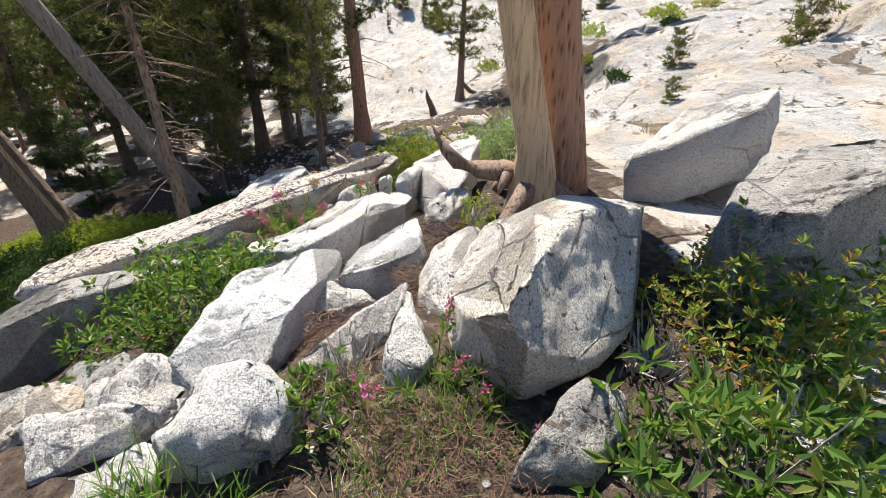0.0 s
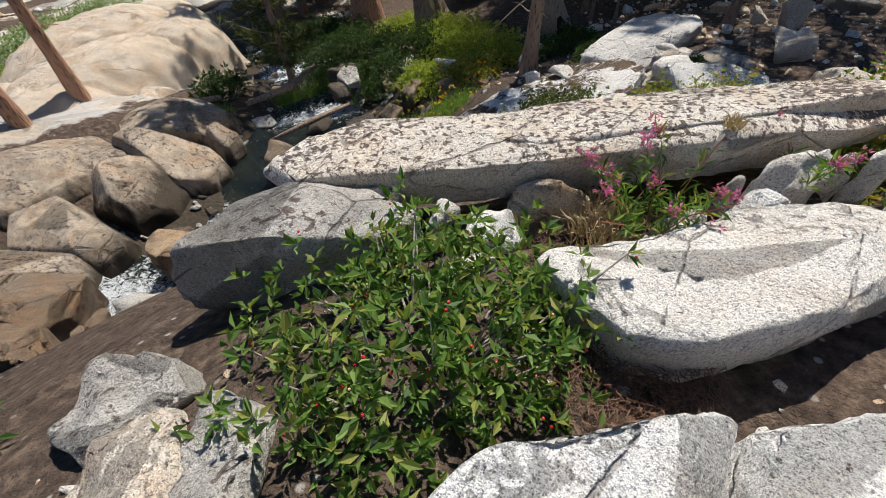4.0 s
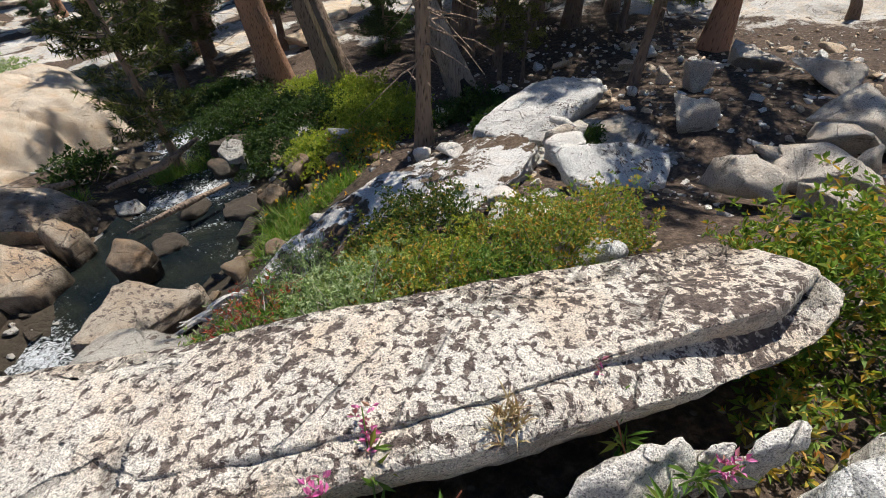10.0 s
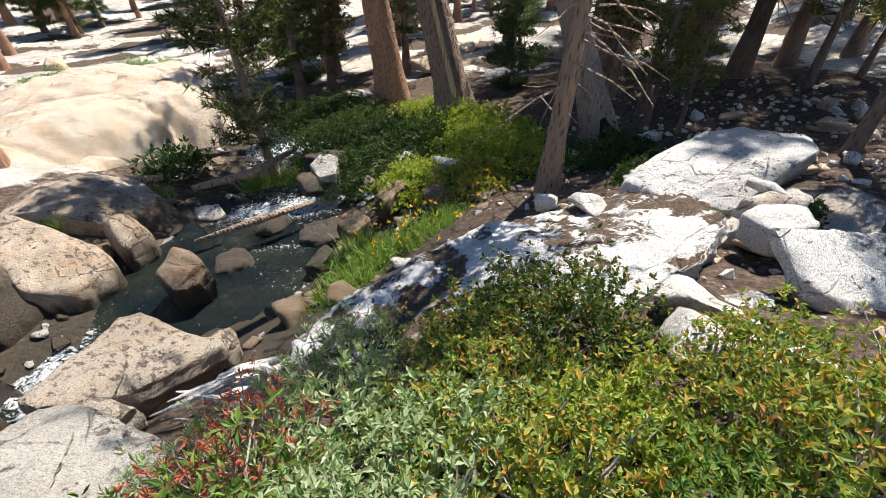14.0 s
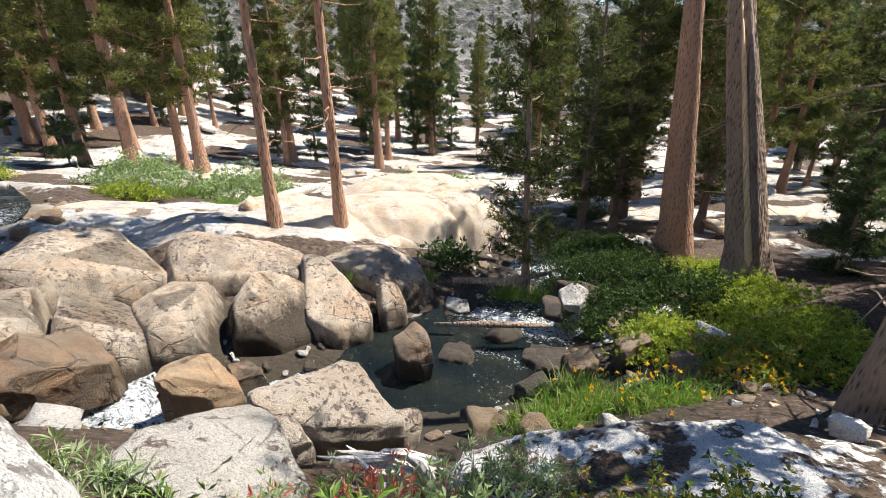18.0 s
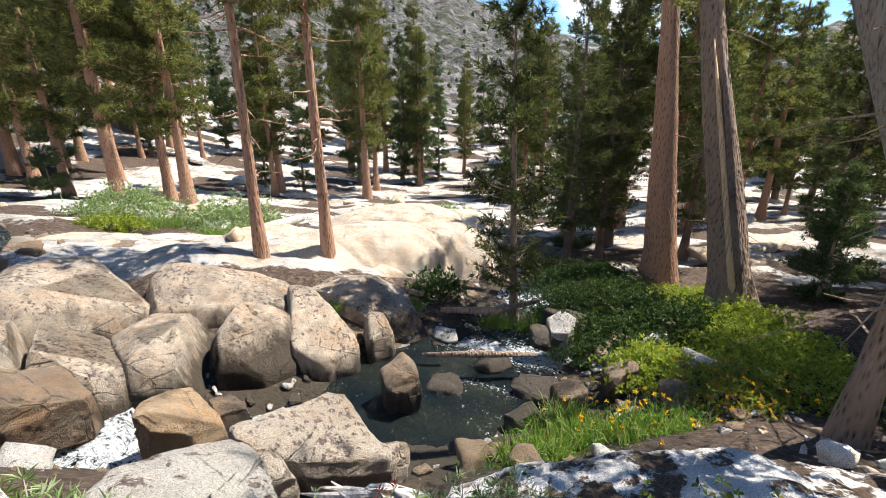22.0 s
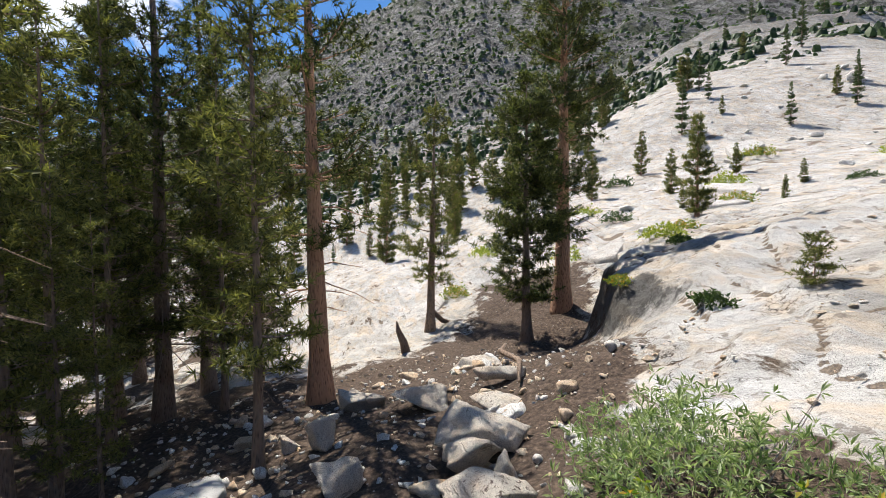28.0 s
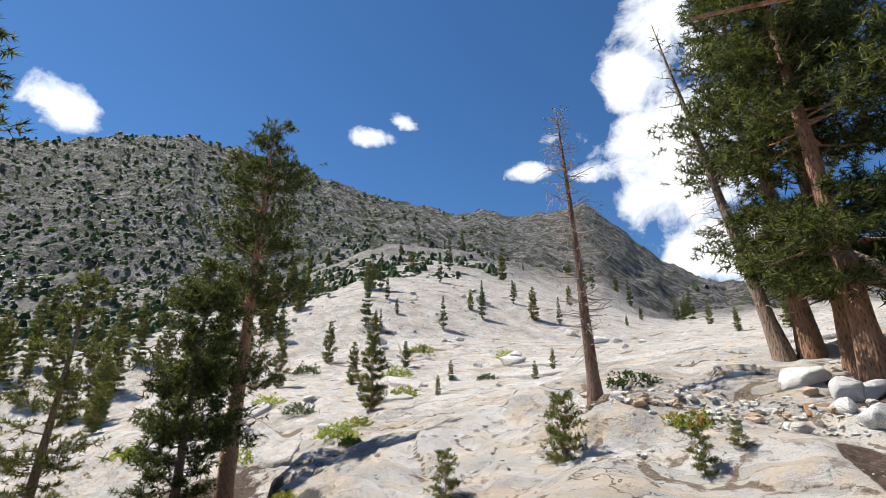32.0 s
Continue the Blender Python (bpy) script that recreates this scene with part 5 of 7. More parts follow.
# the sunlit ledge across the shrubs, with its loose stones
ledge("sunlit_ledge", [(5.6, 4.55, -3.15), (6.2, 4.5, -2.98), (6.9, 4.4, -2.9), (7.9, 4.25, -2.82), (8.9, 3.95, -2.78), (9.4, 3.2, -2.6), (8.9, 2.6, -2.35), (8.0, 2.4, -2.2), (7.2, 2.6, -2.3), (6.3, 3.4, -2.6), (5.5, 4.1, -2.9)], 0.7, GRANITE_SOIL, "low sunlit granite ledge beside the stream", splay=1.05, grain=0.1, rough=0.06, seed=39, crown=0.03)
boulders([(6.75, 4.3, -2.86, 0.35, 0.2, 0.14, 20), (6.45, 4.25, -2.88, 0.2, 0.16, 0.12, 50), (6.25, 4.35, -2.92, 0.28, 0.2, 0.15, 0), (6.1, 4.2, -2.88, 0.2, 0.15, 0.1, 70), (6.6, 4.1, -2.82, 0.22, 0.18, 0.1, 10), (8.55, 3.75, -2.7, 0.5, 0.34, 0.2, -64), (7.4, 2.2, -2.1, 0.7, 0.5, 0.3, -80), (7.0, 2.1, -2.0, 0.6, 0.45, 0.25, -60), (7.2, 1.75, -1.95, 0.5, 0.35, 0.25, -20)], GRANITE, "loose pale stone on the ledge", 40, "loose_stone", 0.7, 0.02, soften=1, group="loose stones")
PALE = granite("pale_tan_granite", light=(0.66, 0.6, 0.52), tan=0.3, dark=0.3, lichen=0.15)
boulders([(9.35, 2.35, -2.45, 0.65, 0.5, 0.4, -78), (10.7, 1.2, -2.4, 0.9, 0.6, 0.5, -92), (10.3, -0.5, -2.0, 0.8, 0.6, 0.5, -110), (8.45, 0.35, -1.8, 0.7, 0.5, 0.5, -108), (8.1, -0.3, -1.6, 0.6, 0.45, 0.35, -117), (12.47, 1.35, -2.5, 0.5, 0.4, 0.6, -90), (12.8, 1.9, -2.8, 0.45, 0.35, 0.3, -87), (9.5, -0.7, -1.9, 0.5, 0.4, 0.5, -110), (8.9, -0.3, -1.75, 0.9, 0.6, 0.4, -100)], PALE, "angular granite rock on dark soil", 43, "rock", 0.85, 0.03, soften=0, group="rocks under the pines")
boulders([(10.9, -0.85, -1.9, 1.3, 0.7, 0.35, -111), (13.1, -0.4, -2.3, 1.0, 0.7, 0.5, -103), (13.5, -2.05, -2.0, 1.0, 0.55, 0.25, -112), (12.2, -1.55, -2.15, 1.1, 0.6, 0.25, -112), (15.5, -2.2, -2.5, 1.3, 0.8, 0.3, -100), (14.6, 0.6, -2.8, 1.0, 0.6, 0.35, -95)], PALE, "flat pale slab of rock on dark soil", 44, "flat_rock", 0.9, 0.02, soften=0, group="rocks under the pines")
# beside the old pines
boulders([(5.5, -11.0, 1.85, 1.0, 0.8, 0.6, -176), (4.9, -10.1, 1.6, 0.5, 0.4, 0.5, -179), (4.6, -10.3, 1.6, 0.7, 0.5, 0.4, -180), (4.6, -8.8, 1.2, 0.5, 0.4, 0.4, -180), (8.6, -9.7, 1.5, 0.6, 0.5, 0.45, -159), (6.6, -11.5, 1.9, 0.8, 0.6, 0.4, 20), (7.2, -10.8, 1.75, 0.5, 0.4, 0.3, 60), (5.0, -9.3, 1.35, 0.45, 0.4, 0.3, 30)], GRANITE_CLEAN, "rounded white boulder beside the pines", 45, "white_rock", 0.5, 0.02, group="rocks by the pines")
boulders([(8.25, -6.65, 0.36, 0.34, 0.28, 0.26, -154), (5.3, -9.5, 1.3, 0.5, 0.4, 0.26, -176), (7.6, -9.9, 1.45, 0.4, 0.3, 0.25, 0), (7.9, -9.4, 1.35, 0.35, 0.3, 0.22, 30), (7.1, -9.9, 1.5, 0.45, 0.35, 0.25, 70)], granite("orange_granite", light=(0.5, 0.34, 0.22), tan=0.8), "small orange-stained boulder on the slab", 46, "orange_rock", 0.5, 0.02, group="rocks by the pines")


def scattered(name, label, mats, seed, count, where, sizes, keep, group):
    """Loose stones by the dozen: a few shapes, each stone an object of its own."""
    rng = np.random.RandomState(seed)
    made = []
    while count > 0:
        x, y = rng.uniform(*where[:2]), rng.uniform(*where[2:])
        if not keep(x, y):
            continue
        count -= 1
        s = sizes[0] * (sizes[1] / sizes[0]) ** (rng.uniform() ** 2)
        z = float(full_z(np.array(x), np.array(y)))
        m = pose(x, y, z + s * 0.12, rng.uniform(-12, 12), rng.uniform(-12, 12), rng.uniform(0, 360))
        if len(made) < 6:
            ob = part(name, hull_rock(lump(rng, 1.0, rng.uniform(0.55, 0.9), rng.uniform(0.35, 0.65), 14, 0.8), 0.16, 0, 0.035, rng.randint(99)), mats[len(made) % len(mats)])
            tagged(ob, label, "rock", group)
            ob.matrix_world = m @ Matrix.Scale(s, 4)
            made.append(ob)
        else:
            ob = made[rng.randint(6)]
            c = copy_thing(ob, m)
            c.scale = (s, s, s)


scattered("stone", "loose granite stone lying on dark soil", [GRANITE, GRANITE_CLEAN, GRANITE_TAN], 51, 290, (8.5, 17, -4.2, 5.5), (0.09, 0.55), lambda x, y: slab_zone(np.array(x), np.array(y)) < 0.5 and stream_near(np.array(x), np.array(y)) > 1.5, "loose stones")
scattered("slab_stone", "loose tan stone on the granite slab", [GRANITE_TAN, GRANITE_CLEAN, GRANITE], 52, 90, (4.3, 9.5, -12, -7), (0.08, 0.4), lambda x, y: abs(y + 9.3 + 0.25 * (x - 6)) < 1.1, "stones on the slab")
scattered("stream_stone", "grey stone along the stream bank", [STAINED, GRANITE_WET, GRANITE_GREY], 53, 290, (-4, 11, 5, 15), (0.1, 0.7), lambda x, y: -0.7 < stream_near(np.array(x), np.array(y)) < 1.3, "stream stones")
scattered("valley_stone", "pale stone in the valley woods", [GRANITE_CLEAN, GRANITE_TAN], 54, 60, (-15, 30, 13, 45), (0.4, 1.8), lambda x, y: stream_near(np.array(x), np.array(y)) > 0.5, "valley stones")
scattered("outcrop", "low outcrop of pale granite on the slope", [GRANITE_CLEAN, GRANITE], 55, 60, (20, 70, -65, -12), (0.5, 3.0), lambda x, y: True, "slope outcrops")


def rubble(where, count, sizes, seed, keep, mats, label):
    """Small broken stones, too many to count."""
    rng = np.random.RandomState(seed)
    shapes = []
    for _ in range(5):
        bm = bmesh.new()
        for p in lump(rng, 1.0, rng.uniform(0.5, 0.9), rng.uniform(0.35, 0.7), 11, 0.85):
            bm.verts.new(p)
        bmesh.ops.convex_hull(bm, input=bm.verts)
        bmesh.ops.delete(bm, geom=[v for v in bm.verts if not v.link_faces], context="VERTS")
        bm.verts.index_update()
        shapes.append((np.array([v.co for v in bm.verts]), [tuple(v.index for v in f.verts) for f in bm.faces]))
        bm.free()
    xs, ys = rng.uniform(where[0], where[1], count * 4), rng.uniform(where[2], where[3], count * 4)
    good = np.nonzero(keep(xs, ys))[0][:count]
    zs = full_z(xs, ys)
    pieces = [[] for _ in mats]
    for k in good:
        co, faces = shapes[rng.randint(5)]
        s, a = sizes[0] * (sizes[1] / sizes[0]) ** (rng.uniform() ** 2), rng.uniform(0, 6.28)
        turn = np.array([[math.cos(a), -math.sin(a), 0], [math.sin(a), math.cos(a), 0], [0, 0, 1]])
        pieces[rng.randint(len(mats))].append(((co * s) @ turn.T + (xs[k], ys[k], zs[k] + 0.1 * s), faces))
    for mat, bits in zip(mats, pieces):
        tagged(part("rubble", joined(bits), mat), label, "rubble", kind="stuff")


rubble((8.0, 19, -4.5, 7), 1500, (0.035, 0.22), 91, lambda x, y: (slab_zone(x, y) < 0.6) & (stream_near(x, y) > 1.0), (GRANITE, GRANITE_TAN), "broken granite rubble on dark soil")
rubble((-3, 10, 4.8, 11), 700, (0.04, 0.25), 92, lambda x, y: (stream_near(x, y) < 1.4), (STAINED, GRANITE_GREY), "dark wet rubble along the stream")
rubble((4.0, 12, -12, -3.2), 500, (0.03, 0.17), 93, lambda x, y: waves(x, y, 3.0, 33) > 0.35, (GRANITE_TAN, GRANITE), "tan rubble in the joints of the slab")
rubble((4.5, 10, -11, -7), 320, (0.07, 0.3), 96, lambda x, y: np.abs(y + 9.2 + 0.2 * (x - 6)) < 0.75 + 0.4 * waves(x, y, 1.4, 35), (GRANITE_TAN, GRANITE_CLEAN), "tan and white stones at the dead pine's foot")
rubble((6.0, 10, 0.3, 4.4), 260, (0.03, 0.2), 94, lambda x, y: waves(x, y, 1.5, 34) > 0.0, (GRANITE, GRANITE_TAN), "pale rubble beside the ledge")
rubble((0.2, 3.4, -1.8, 2.2), 200, (0.02, 0.09), 95, lambda x, y: x > 0.2, (GRANITE, GRANITE_TAN), "small stones between the boulders")


# sheets of the great slab, each with its own broken edge: x, y, length, depth, thickness, turn
def sheets(rows, mat, label, seed):
    rng = np.random.RandomState(seed)
    for x, y, sx, sy, sz, turn in rows:
        z = float(ground_z(np.array(x), np.array(y)))
        a, d = radians(turn), 0.5
        ux, uy = math.cos(a), math.sin(a)
        slope_u = float(ground_z(np.array(x + d * ux), np.array(y + d * uy)) - z) / d
        slope_v = float(ground_z(np.array(x - d * uy), np.array(y + d * ux)) - z) / d
        m = Matrix.Translation((x, y, z - sz * 0.05)) @ pose(0, 0, 0, 0, 0, turn) @ pose(0, 0, 0, math.degrees(math.atan(slope_v)), -math.degrees(math.atan(slope_u)), 0)
        n = rng.randint(7, 10)
        turn_of = np.sort(rng.uniform(0, 6.28, n))
        far = rng.uniform(0.75, 1.1, n)
        ring = np.stack([np.cos(turn_of) * far * sx / 2, np.sin(turn_of) * far * sy / 2, rng.uniform(0.25, 0.45, n) * sz], 1)
        ob = part("granite_sheet", hull_rock([Vector(v) for v in np.vstack([ring, ring * (1.06, 1.06, -1.2)])], 0.14 if sx < 4 else 0.26, 1, 0.02, rng.randint(99)), mat)
        ob.matrix_world = m
        tagged(ob, label, "rock slab", "slab sheets")


sheets([(24.5, -11.5, 5.0, 1.8, 0.45, -35), (20.5, -18.5, 7.0, 2.4, 0.7, -30), (27.0, -20.0, 8.0, 3.0, 0.9, -35), (12.0, -21.0, 7.0, 2.5, 0.8, -15), (21.0, -27.0, 9.0, 3.0, 1.0, -25), (33.0, -27.0, 10.0, 3.0, 1.2, -35), (28.0, -3.2, 5.0, 2.0, 0.5, -35), (31.0, -9.0, 7.0, 2.5, 0.7, -40), (37.0, -16.0, 9.0, 3.0, 1.0, -40), (14.0, -28.0, 8.0, 3.0, 1.0, -10), (26.0, -35.0, 12.0, 4.0, 1.4, -25), (43.0, -38.0, 14.0, 4.0, 1.8, -38), (7.0, -18.5, 6.0, 2.0, 0.8, 5)], granite("slope_granite", light=(0.56, 0.535, 0.5), lichen=0.1, tan=0.15), "broad sheet of pale granite on the slope", 57)
sheets([(1.5, 17.8, 3.0, 1.4, 0.4, 0), (-6.5, 14.0, 3.6, 1.2, 0.5, 10), (-9.0, 18.5, 3.5, 1.5, 0.5, 20), (-1.5, 13.0, 2.2, 1.0, 0.4, 10), (18.0, 15.5, 6.0, 3.0, 0.5, 40), (16.5, 19.5, 4.0, 2.0, 0.5, 30), (22.0, 19.5, 6.0, 3.0, 0.6, 30), (26.0, 11.0, 7.0, 3.0, 0.5, 20), (21.0, 10.0, 4.0, 2.0, 0.4, 30)], WARM, "sunlit sheet of warm pale granite by the stream", 58)

# ---- water ----
def water_material():
    m, t, b = material("stream_water", 0.06, 0.5)
    w = place_of(t)
    deep = ramp(t, noise_of(t, w, 1.4, 4), (0.35, (0.008, 0.016, 0.022)), (0.7, (0.035, 0.04, 0.03)))
    a = t.nodes.new("ShaderNodeAttribute")
    a.attribute_name = "foam_and_glint"
    # white of the falls, plus flecks painted as sun sparkle on calm water
    f = maths(t, "ADD", a.outputs["Fac"], maths(t, "MULTIPLY", maths(t, "SUBTRACT", noise_of(t, place_of(t, 1, (1, 1, 0.4)), 13, 5, 0.7, 1.2), 0.5), 1.6))
    f = ramp(t, f, (0.5, 0.0), (0.72, 1.0))
    t.links.new(mixed(t, f, deep, (0.82, 0.85, 0.87)), b.inputs["Base Color"])
    t.links.new(maths(t, "ADD", maths(t, "MULTIPLY", f, 0.5), 0.06), b.inputs["Roughness"])
    bumped(t, b, maths(t, "ADD", noise_of(t, w, 5, 5, 0.65, 1.2), maths(t, "MULTIPLY", noise_of(t, w, 26, 4, 0.7), 0.8)), 1.0, 0.13)
    return m


def water_sheet():
    """The stream's surface: it lies level across and falls in small steps along its line."""
    line = np.array(STREAM)
    n, across = 260, 15
    s = np.linspace(0, len(line) - 1, n) ** 1.0
    k = np.arange(len(line))
    cx, cy, cw = (np.interp(s, k, line[:, j]) for j in range(3))
    for _ in range(6):
        cx[1:-1], cy[1:-1] = (cx[:-2] + cx[1:-1] * 2 + cx[2:]) / 4, (cy[:-2] + cy[1:-1] * 2 + cy[2:]) / 4
    dx, dy = np.gradient(cx), np.gradient(cy)
    l = np.hypot(dx, dy)
    z = full_z(cx, cy) + 0.14
    z = np.minimum.accumulate(z)
    step = np.minimum.accumulate(np.where(np.arange(n) % 9 == 0, z, 99))
    z = 0.35 * z + 0.65 * np.minimum(step, z + 0.3)
    fall = np.clip(-np.gradient(z) / (l + 1e-6) * 1.5, 0, 1)
    fall = np.convolve(fall, np.ones(3) / 3, "same")
    for a, b, r in ((2.1, 6.35, 0.7), (0.9, 6.1, 0.6), (3.7, 6.75, 0.5), (5.6, 8.2, 0.4), (5.4, 5.9, 0.3), (7.6, 8.6, 0.5), (8.6, 11.6, 1.0), (-3.6, 10.8, 0.8), (-1.2, 7.4, 0.6)):
        fall = np.maximum(fall, 0.95 * np.exp(-((cx - a) ** 2 + (cy - b) ** 2) / (r * r)))
    q = np.linspace(-1, 1, across)
    gx = cx[:, None] - (dy / l)[:, None] * q * (cw + 0.55)[:, None]
    gy = cy[:, None] + (dx / l)[:, None] * q * (cw + 0.55)[:, None]
    gz = np.repeat(z[:, None], across, 1) + 0.03 * waves(gx, gy, 0.6, 61)
    i = np.arange(n * across).reshape(n, across)
    quads = np.stack([i[:-1, :-1], i[1:, :-1], i[1:, 1:], i[:-1, 1:]], -1).reshape(-1, 4)
    me = bpy.data.meshes.new("water")
    me.from_pydata(np.stack([gx, gy, gz], -1).reshape(-1, 3), [], quads.tolist())
    me.polygons.foreach_set("use_smooth", np.ones(len(quads), bool))
    # the even 0.25 lets a few painted sparkles through away from the falls
    me.attributes.new("foam_and_glint", "FLOAT", "POINT").data.foreach_set("value", (0.25 + 0.5 * fall[:, None] * (1 - 0.5 * q[None, :] ** 2)).ravel().astype(np.float32))
    return me


water = new("water", water_sheet())
water.data.materials.append(water_material())
tagged(water, "clear mountain stream tumbling over rocks", "stream", kind="structure")

# ---- trees ----
def stood(ob, x, y, turn=0.0, size=1.0, sink=0.05):
    ob.matrix_world = Matrix.Translation((x, y, float(full_z(np.array(x), np.array(y))) - sink)) @ pose(0, 0, 0, 0, 0, turn) @ Matrix.Diagonal((size, size, size, 1))
    return ob


def more(ob, places, label=""):
    """Copies of a tree at (x, y, turn, size)."""
    for x, y, turn, size in places:
        copy = copy_thing(ob, pose(x, y, float(full_z(np.array(x), np.array(y))) - 0.05, 0, 0, turn))
        copy.scale = (size, size, size)
        if label:
            tagged(copy, label)


stood(pine("brown_pine", 12, 0.95, 0.6, 1.6, NEEDLES, BARK_BROWN, 11, "tall pine with reddish brown bark above the shrubs", lean=(-0.06, 0.1), whorls=12, per=2, tufts=8, dead=14, flare=1.2), 12.75, 12.75)
split = stood(pine("split_pine", 11, 0.86, 0.55, 1.5, NEEDLES, BARK_GREY, 12, "grey-barked pine with a long split in its trunk", lean=(-0.14, 0.2), whorls=12, per=2, tufts=8, dead=16, flare=1.35), 12.2, 9.4)
split_line = [(-0.05 - 0.14 * h, -0.38 + 0.2 * h + 0.012 * h, h) for h in (0.05, 0.9, 2.0, 3.2, 4.4, 5.4)]
smooth(part("split", tube(split_line, [0.08, 0.1, 0.1, 0.09, 0.07, 0.02], 8, 0.15, 3), BARK_DARK, split, "dark open split"))
smooth(part("split_edge", tube([(x - 0.12, y + 0.05, z) for x, y, z in split_line], [0.05, 0.07, 0.06, 0.05, 0.04, 0.01], 6, 0.15, 4), WOOD_BLOND, split, "orange inner wood along the split"))

slim = stood(pine("slim_pine", 11, 0.24, 0.42, 1.25, NEEDLES, BARK_BROWN, 13, "slim pine with many bare twigs by the tan boulders", whorls=24, per=4, tufts=8, dead=40, tuft=0.18), 2.75, 11.0)
more(slim, [(3.95, 11.9, 130, 1.12)], "slim brown pine standing on the tan slab")
stood(pine("sapling_pine", 7.5, 0.2, 0.14, 0.95, NEEDLES_DARK, BARK_GREY, 14, "young pine leaning over the stream", lean=(-0.03, 0.02), whorls=30, per=4, tufts=8, dead=10, tuft=0.17), 7.85, 10.35)
stood(pine("bare_pine", 9.5, 0.28, 0.45, 1.6, NEEDLES, BARK_GREY, 15, "grey pine with bleached bare twigs on its trunk", lean=(0.02, 0.0), whorls=22, per=3, tufts=8, dead=80, tuft=0.17, droop=0.3, pointed=0.5), 9.5, 4.85)
pair = stood(pine("slab_pine", 14.5, 0.62, 0.3, 2.1, NEEDLES_DARK, BARK_BROWN, 16, "stout pine on the edge of the granite slab", whorls=30, per=6, tufts=17, dead=10, pointed=0.45), 20.4, -6.9, 20)
low = stood(pine("low_pine", 8.5, 0.36, 0.17, 1.7, NEEDLES_DARK, BARK_DARK, 17, "bushy pine branched almost to the ground", whorls=26, per=6, tufts=16, dead=6, pointed=0.5), 18.9, -4.9)
stood(pine("hooked_pine", 10.5, 0.42, 0.2, 1.7, NEEDLES, BARK_GREY, 18, "lone pine with a hooked root on the slab", lean=(0.0, -0.03), whorls=26, per=4, tufts=10, dead=10), 24.9, -2.9)
stood(pine("double_pine", 13, 0.55, 0.3, 2.6, NEEDLES_DARK, BARK_BROWN, 19, "brown pine with a twin trunk above dark soil", lean=(-0.05, 0.02), whorls=26, per=4, tufts=12, dead=12), 16.4, 1.5)
dark = stood(pine("dark_pine", 15, 0.48, 0.16, 2.3, NEEDLES_DARK, BARK_DARK, 20, "dense shaded pine in the dark grove", whorls=36, per=6, tufts=13, dead=60), 18.3, 5.6)
more(dark, [(20.4, 7.6, 75, 0.9), (22.6, 5.6, 190, 1.0), (26.2, 4.6, 250, 0.95), (29.5, 7.2, 15, 1.0), (19.2, 9.6, 130, 0.85), (25.5, 12.2, 300, 1.0), (16.2, 8.3, 40, 0.95), (24.5, 9.4, 220, 1.05), (31, 11, 80, 1.1), (22, 13, 160, 1.0), (27, 15, 10, 1.1), (34, 6.5, 200, 0.9), (38, 14, 100, 1.1), (24, 18, 45, 1.1), (33, 18, 45, 1.2), (45, 18, 10, 1.2), (42, 10, 60, 1.1), (11.2, 15.5, 70, 0.6), (12.7, 16.2, 110, 0.55), (15.2, 15.2, 33, 0.6), (14.0, 18.0, 200, 0.7)])
thin = stood(pine("thin_pine", 9.5, 0.17, 0.16, 1.1, NEEDLES, BARK_DARK, 21, "thin young pine among loose rocks", whorls=28, per=4, tufts=8, dead=20, tuft=0.18), 12.5, 2.3)
more(thin, [(13.1, 5.3, 70, 0.6), (12.8, 4.6, 160, 0.5), (14.1, 5.9, 240, 1.0), (14.9, 7.1, 20, 1.1), (17.9, 4.0, 90, 1.1), (19.9, 3.4, 10, 0.9), (16.8, 6.2, 310, 1.2)])
fir = stood(pine("young_fir", 3.2, 0.1, 0.03, 0.95, NEEDLES_FIR, BARK_GREY, 22, "small pointed fir in the shade", whorls=22, per=6, tufts=10, dead=0, tuft=0.14, droop=0.35, pointed=1.0, category="fir tree"), 15.4, 10.5)
more(fir, [(13.0, 19, 40, 1.6), (22, 16, 140, 1.2), (-9, 24, 20, 1.0)])

valley = stood(pine("valley_pine", 16, 0.55, 0.22, 2.1, NEEDLES, BARK_BROWN, 23, "tall pine in the sunny valley wood", whorls=32, per=5, tufts=9, dead=14, tuft=0.34), -6.9, 25.0)
more(valley, [(-10.5, 27.5, 30, 0.9), (-4.6, 27, 90, 1.1), (-5.9, 28, 200, 1.0), (-20, 24, 150, 0.9), (4.3, 36, 250, 1.1), (5.0, 41, 20, 1.0), (-1.8, 34, 300, 0.8), (17.2, 23, 160, 0.95), (21, 23, 60, 1.0), (25, 24.5, 10, 0.85), (14.5, 19.5, 330, 0.9), (16, 17.5, 33, 0.9), (-13.5, 30, 44, 1.0), (-17, 34, 84, 1.0), (0.5, 40, 84, 0.9)])
spruce = stood(pine("valley_fir", 14, 0.4, 0.06, 1.9, NEEDLES_FIR, BARK_GREY, 24, "narrow dark fir in the valley wood", whorls=34, per=5, tufts=9, dead=0, tuft=0.32, pointed=0.9, droop=0.3, category="fir tree"), 9.5, 47)
rng = np.random.RandomState(71)
far_trees = []
while len(far_trees) < 190:
    a, r = radians(rng.uniform(-62, 52)), 34 * (130 / 34) ** rng.uniform()
    x, y = 5 - r * math.sin(a), 2 + r * math.cos(a)
    if stream_near(np.array(x), np.array(y)) > 1.5 and not (x < -8 and blob(np.array(x), np.array(y), -24, 38, 5, 7) > 0.4):
        far_trees.append((x, y, rng.uniform(0, 360), rng.uniform(0.55, 1.2)))
more(valley, far_trees[:95])
more(spruce, far_trees[95:])

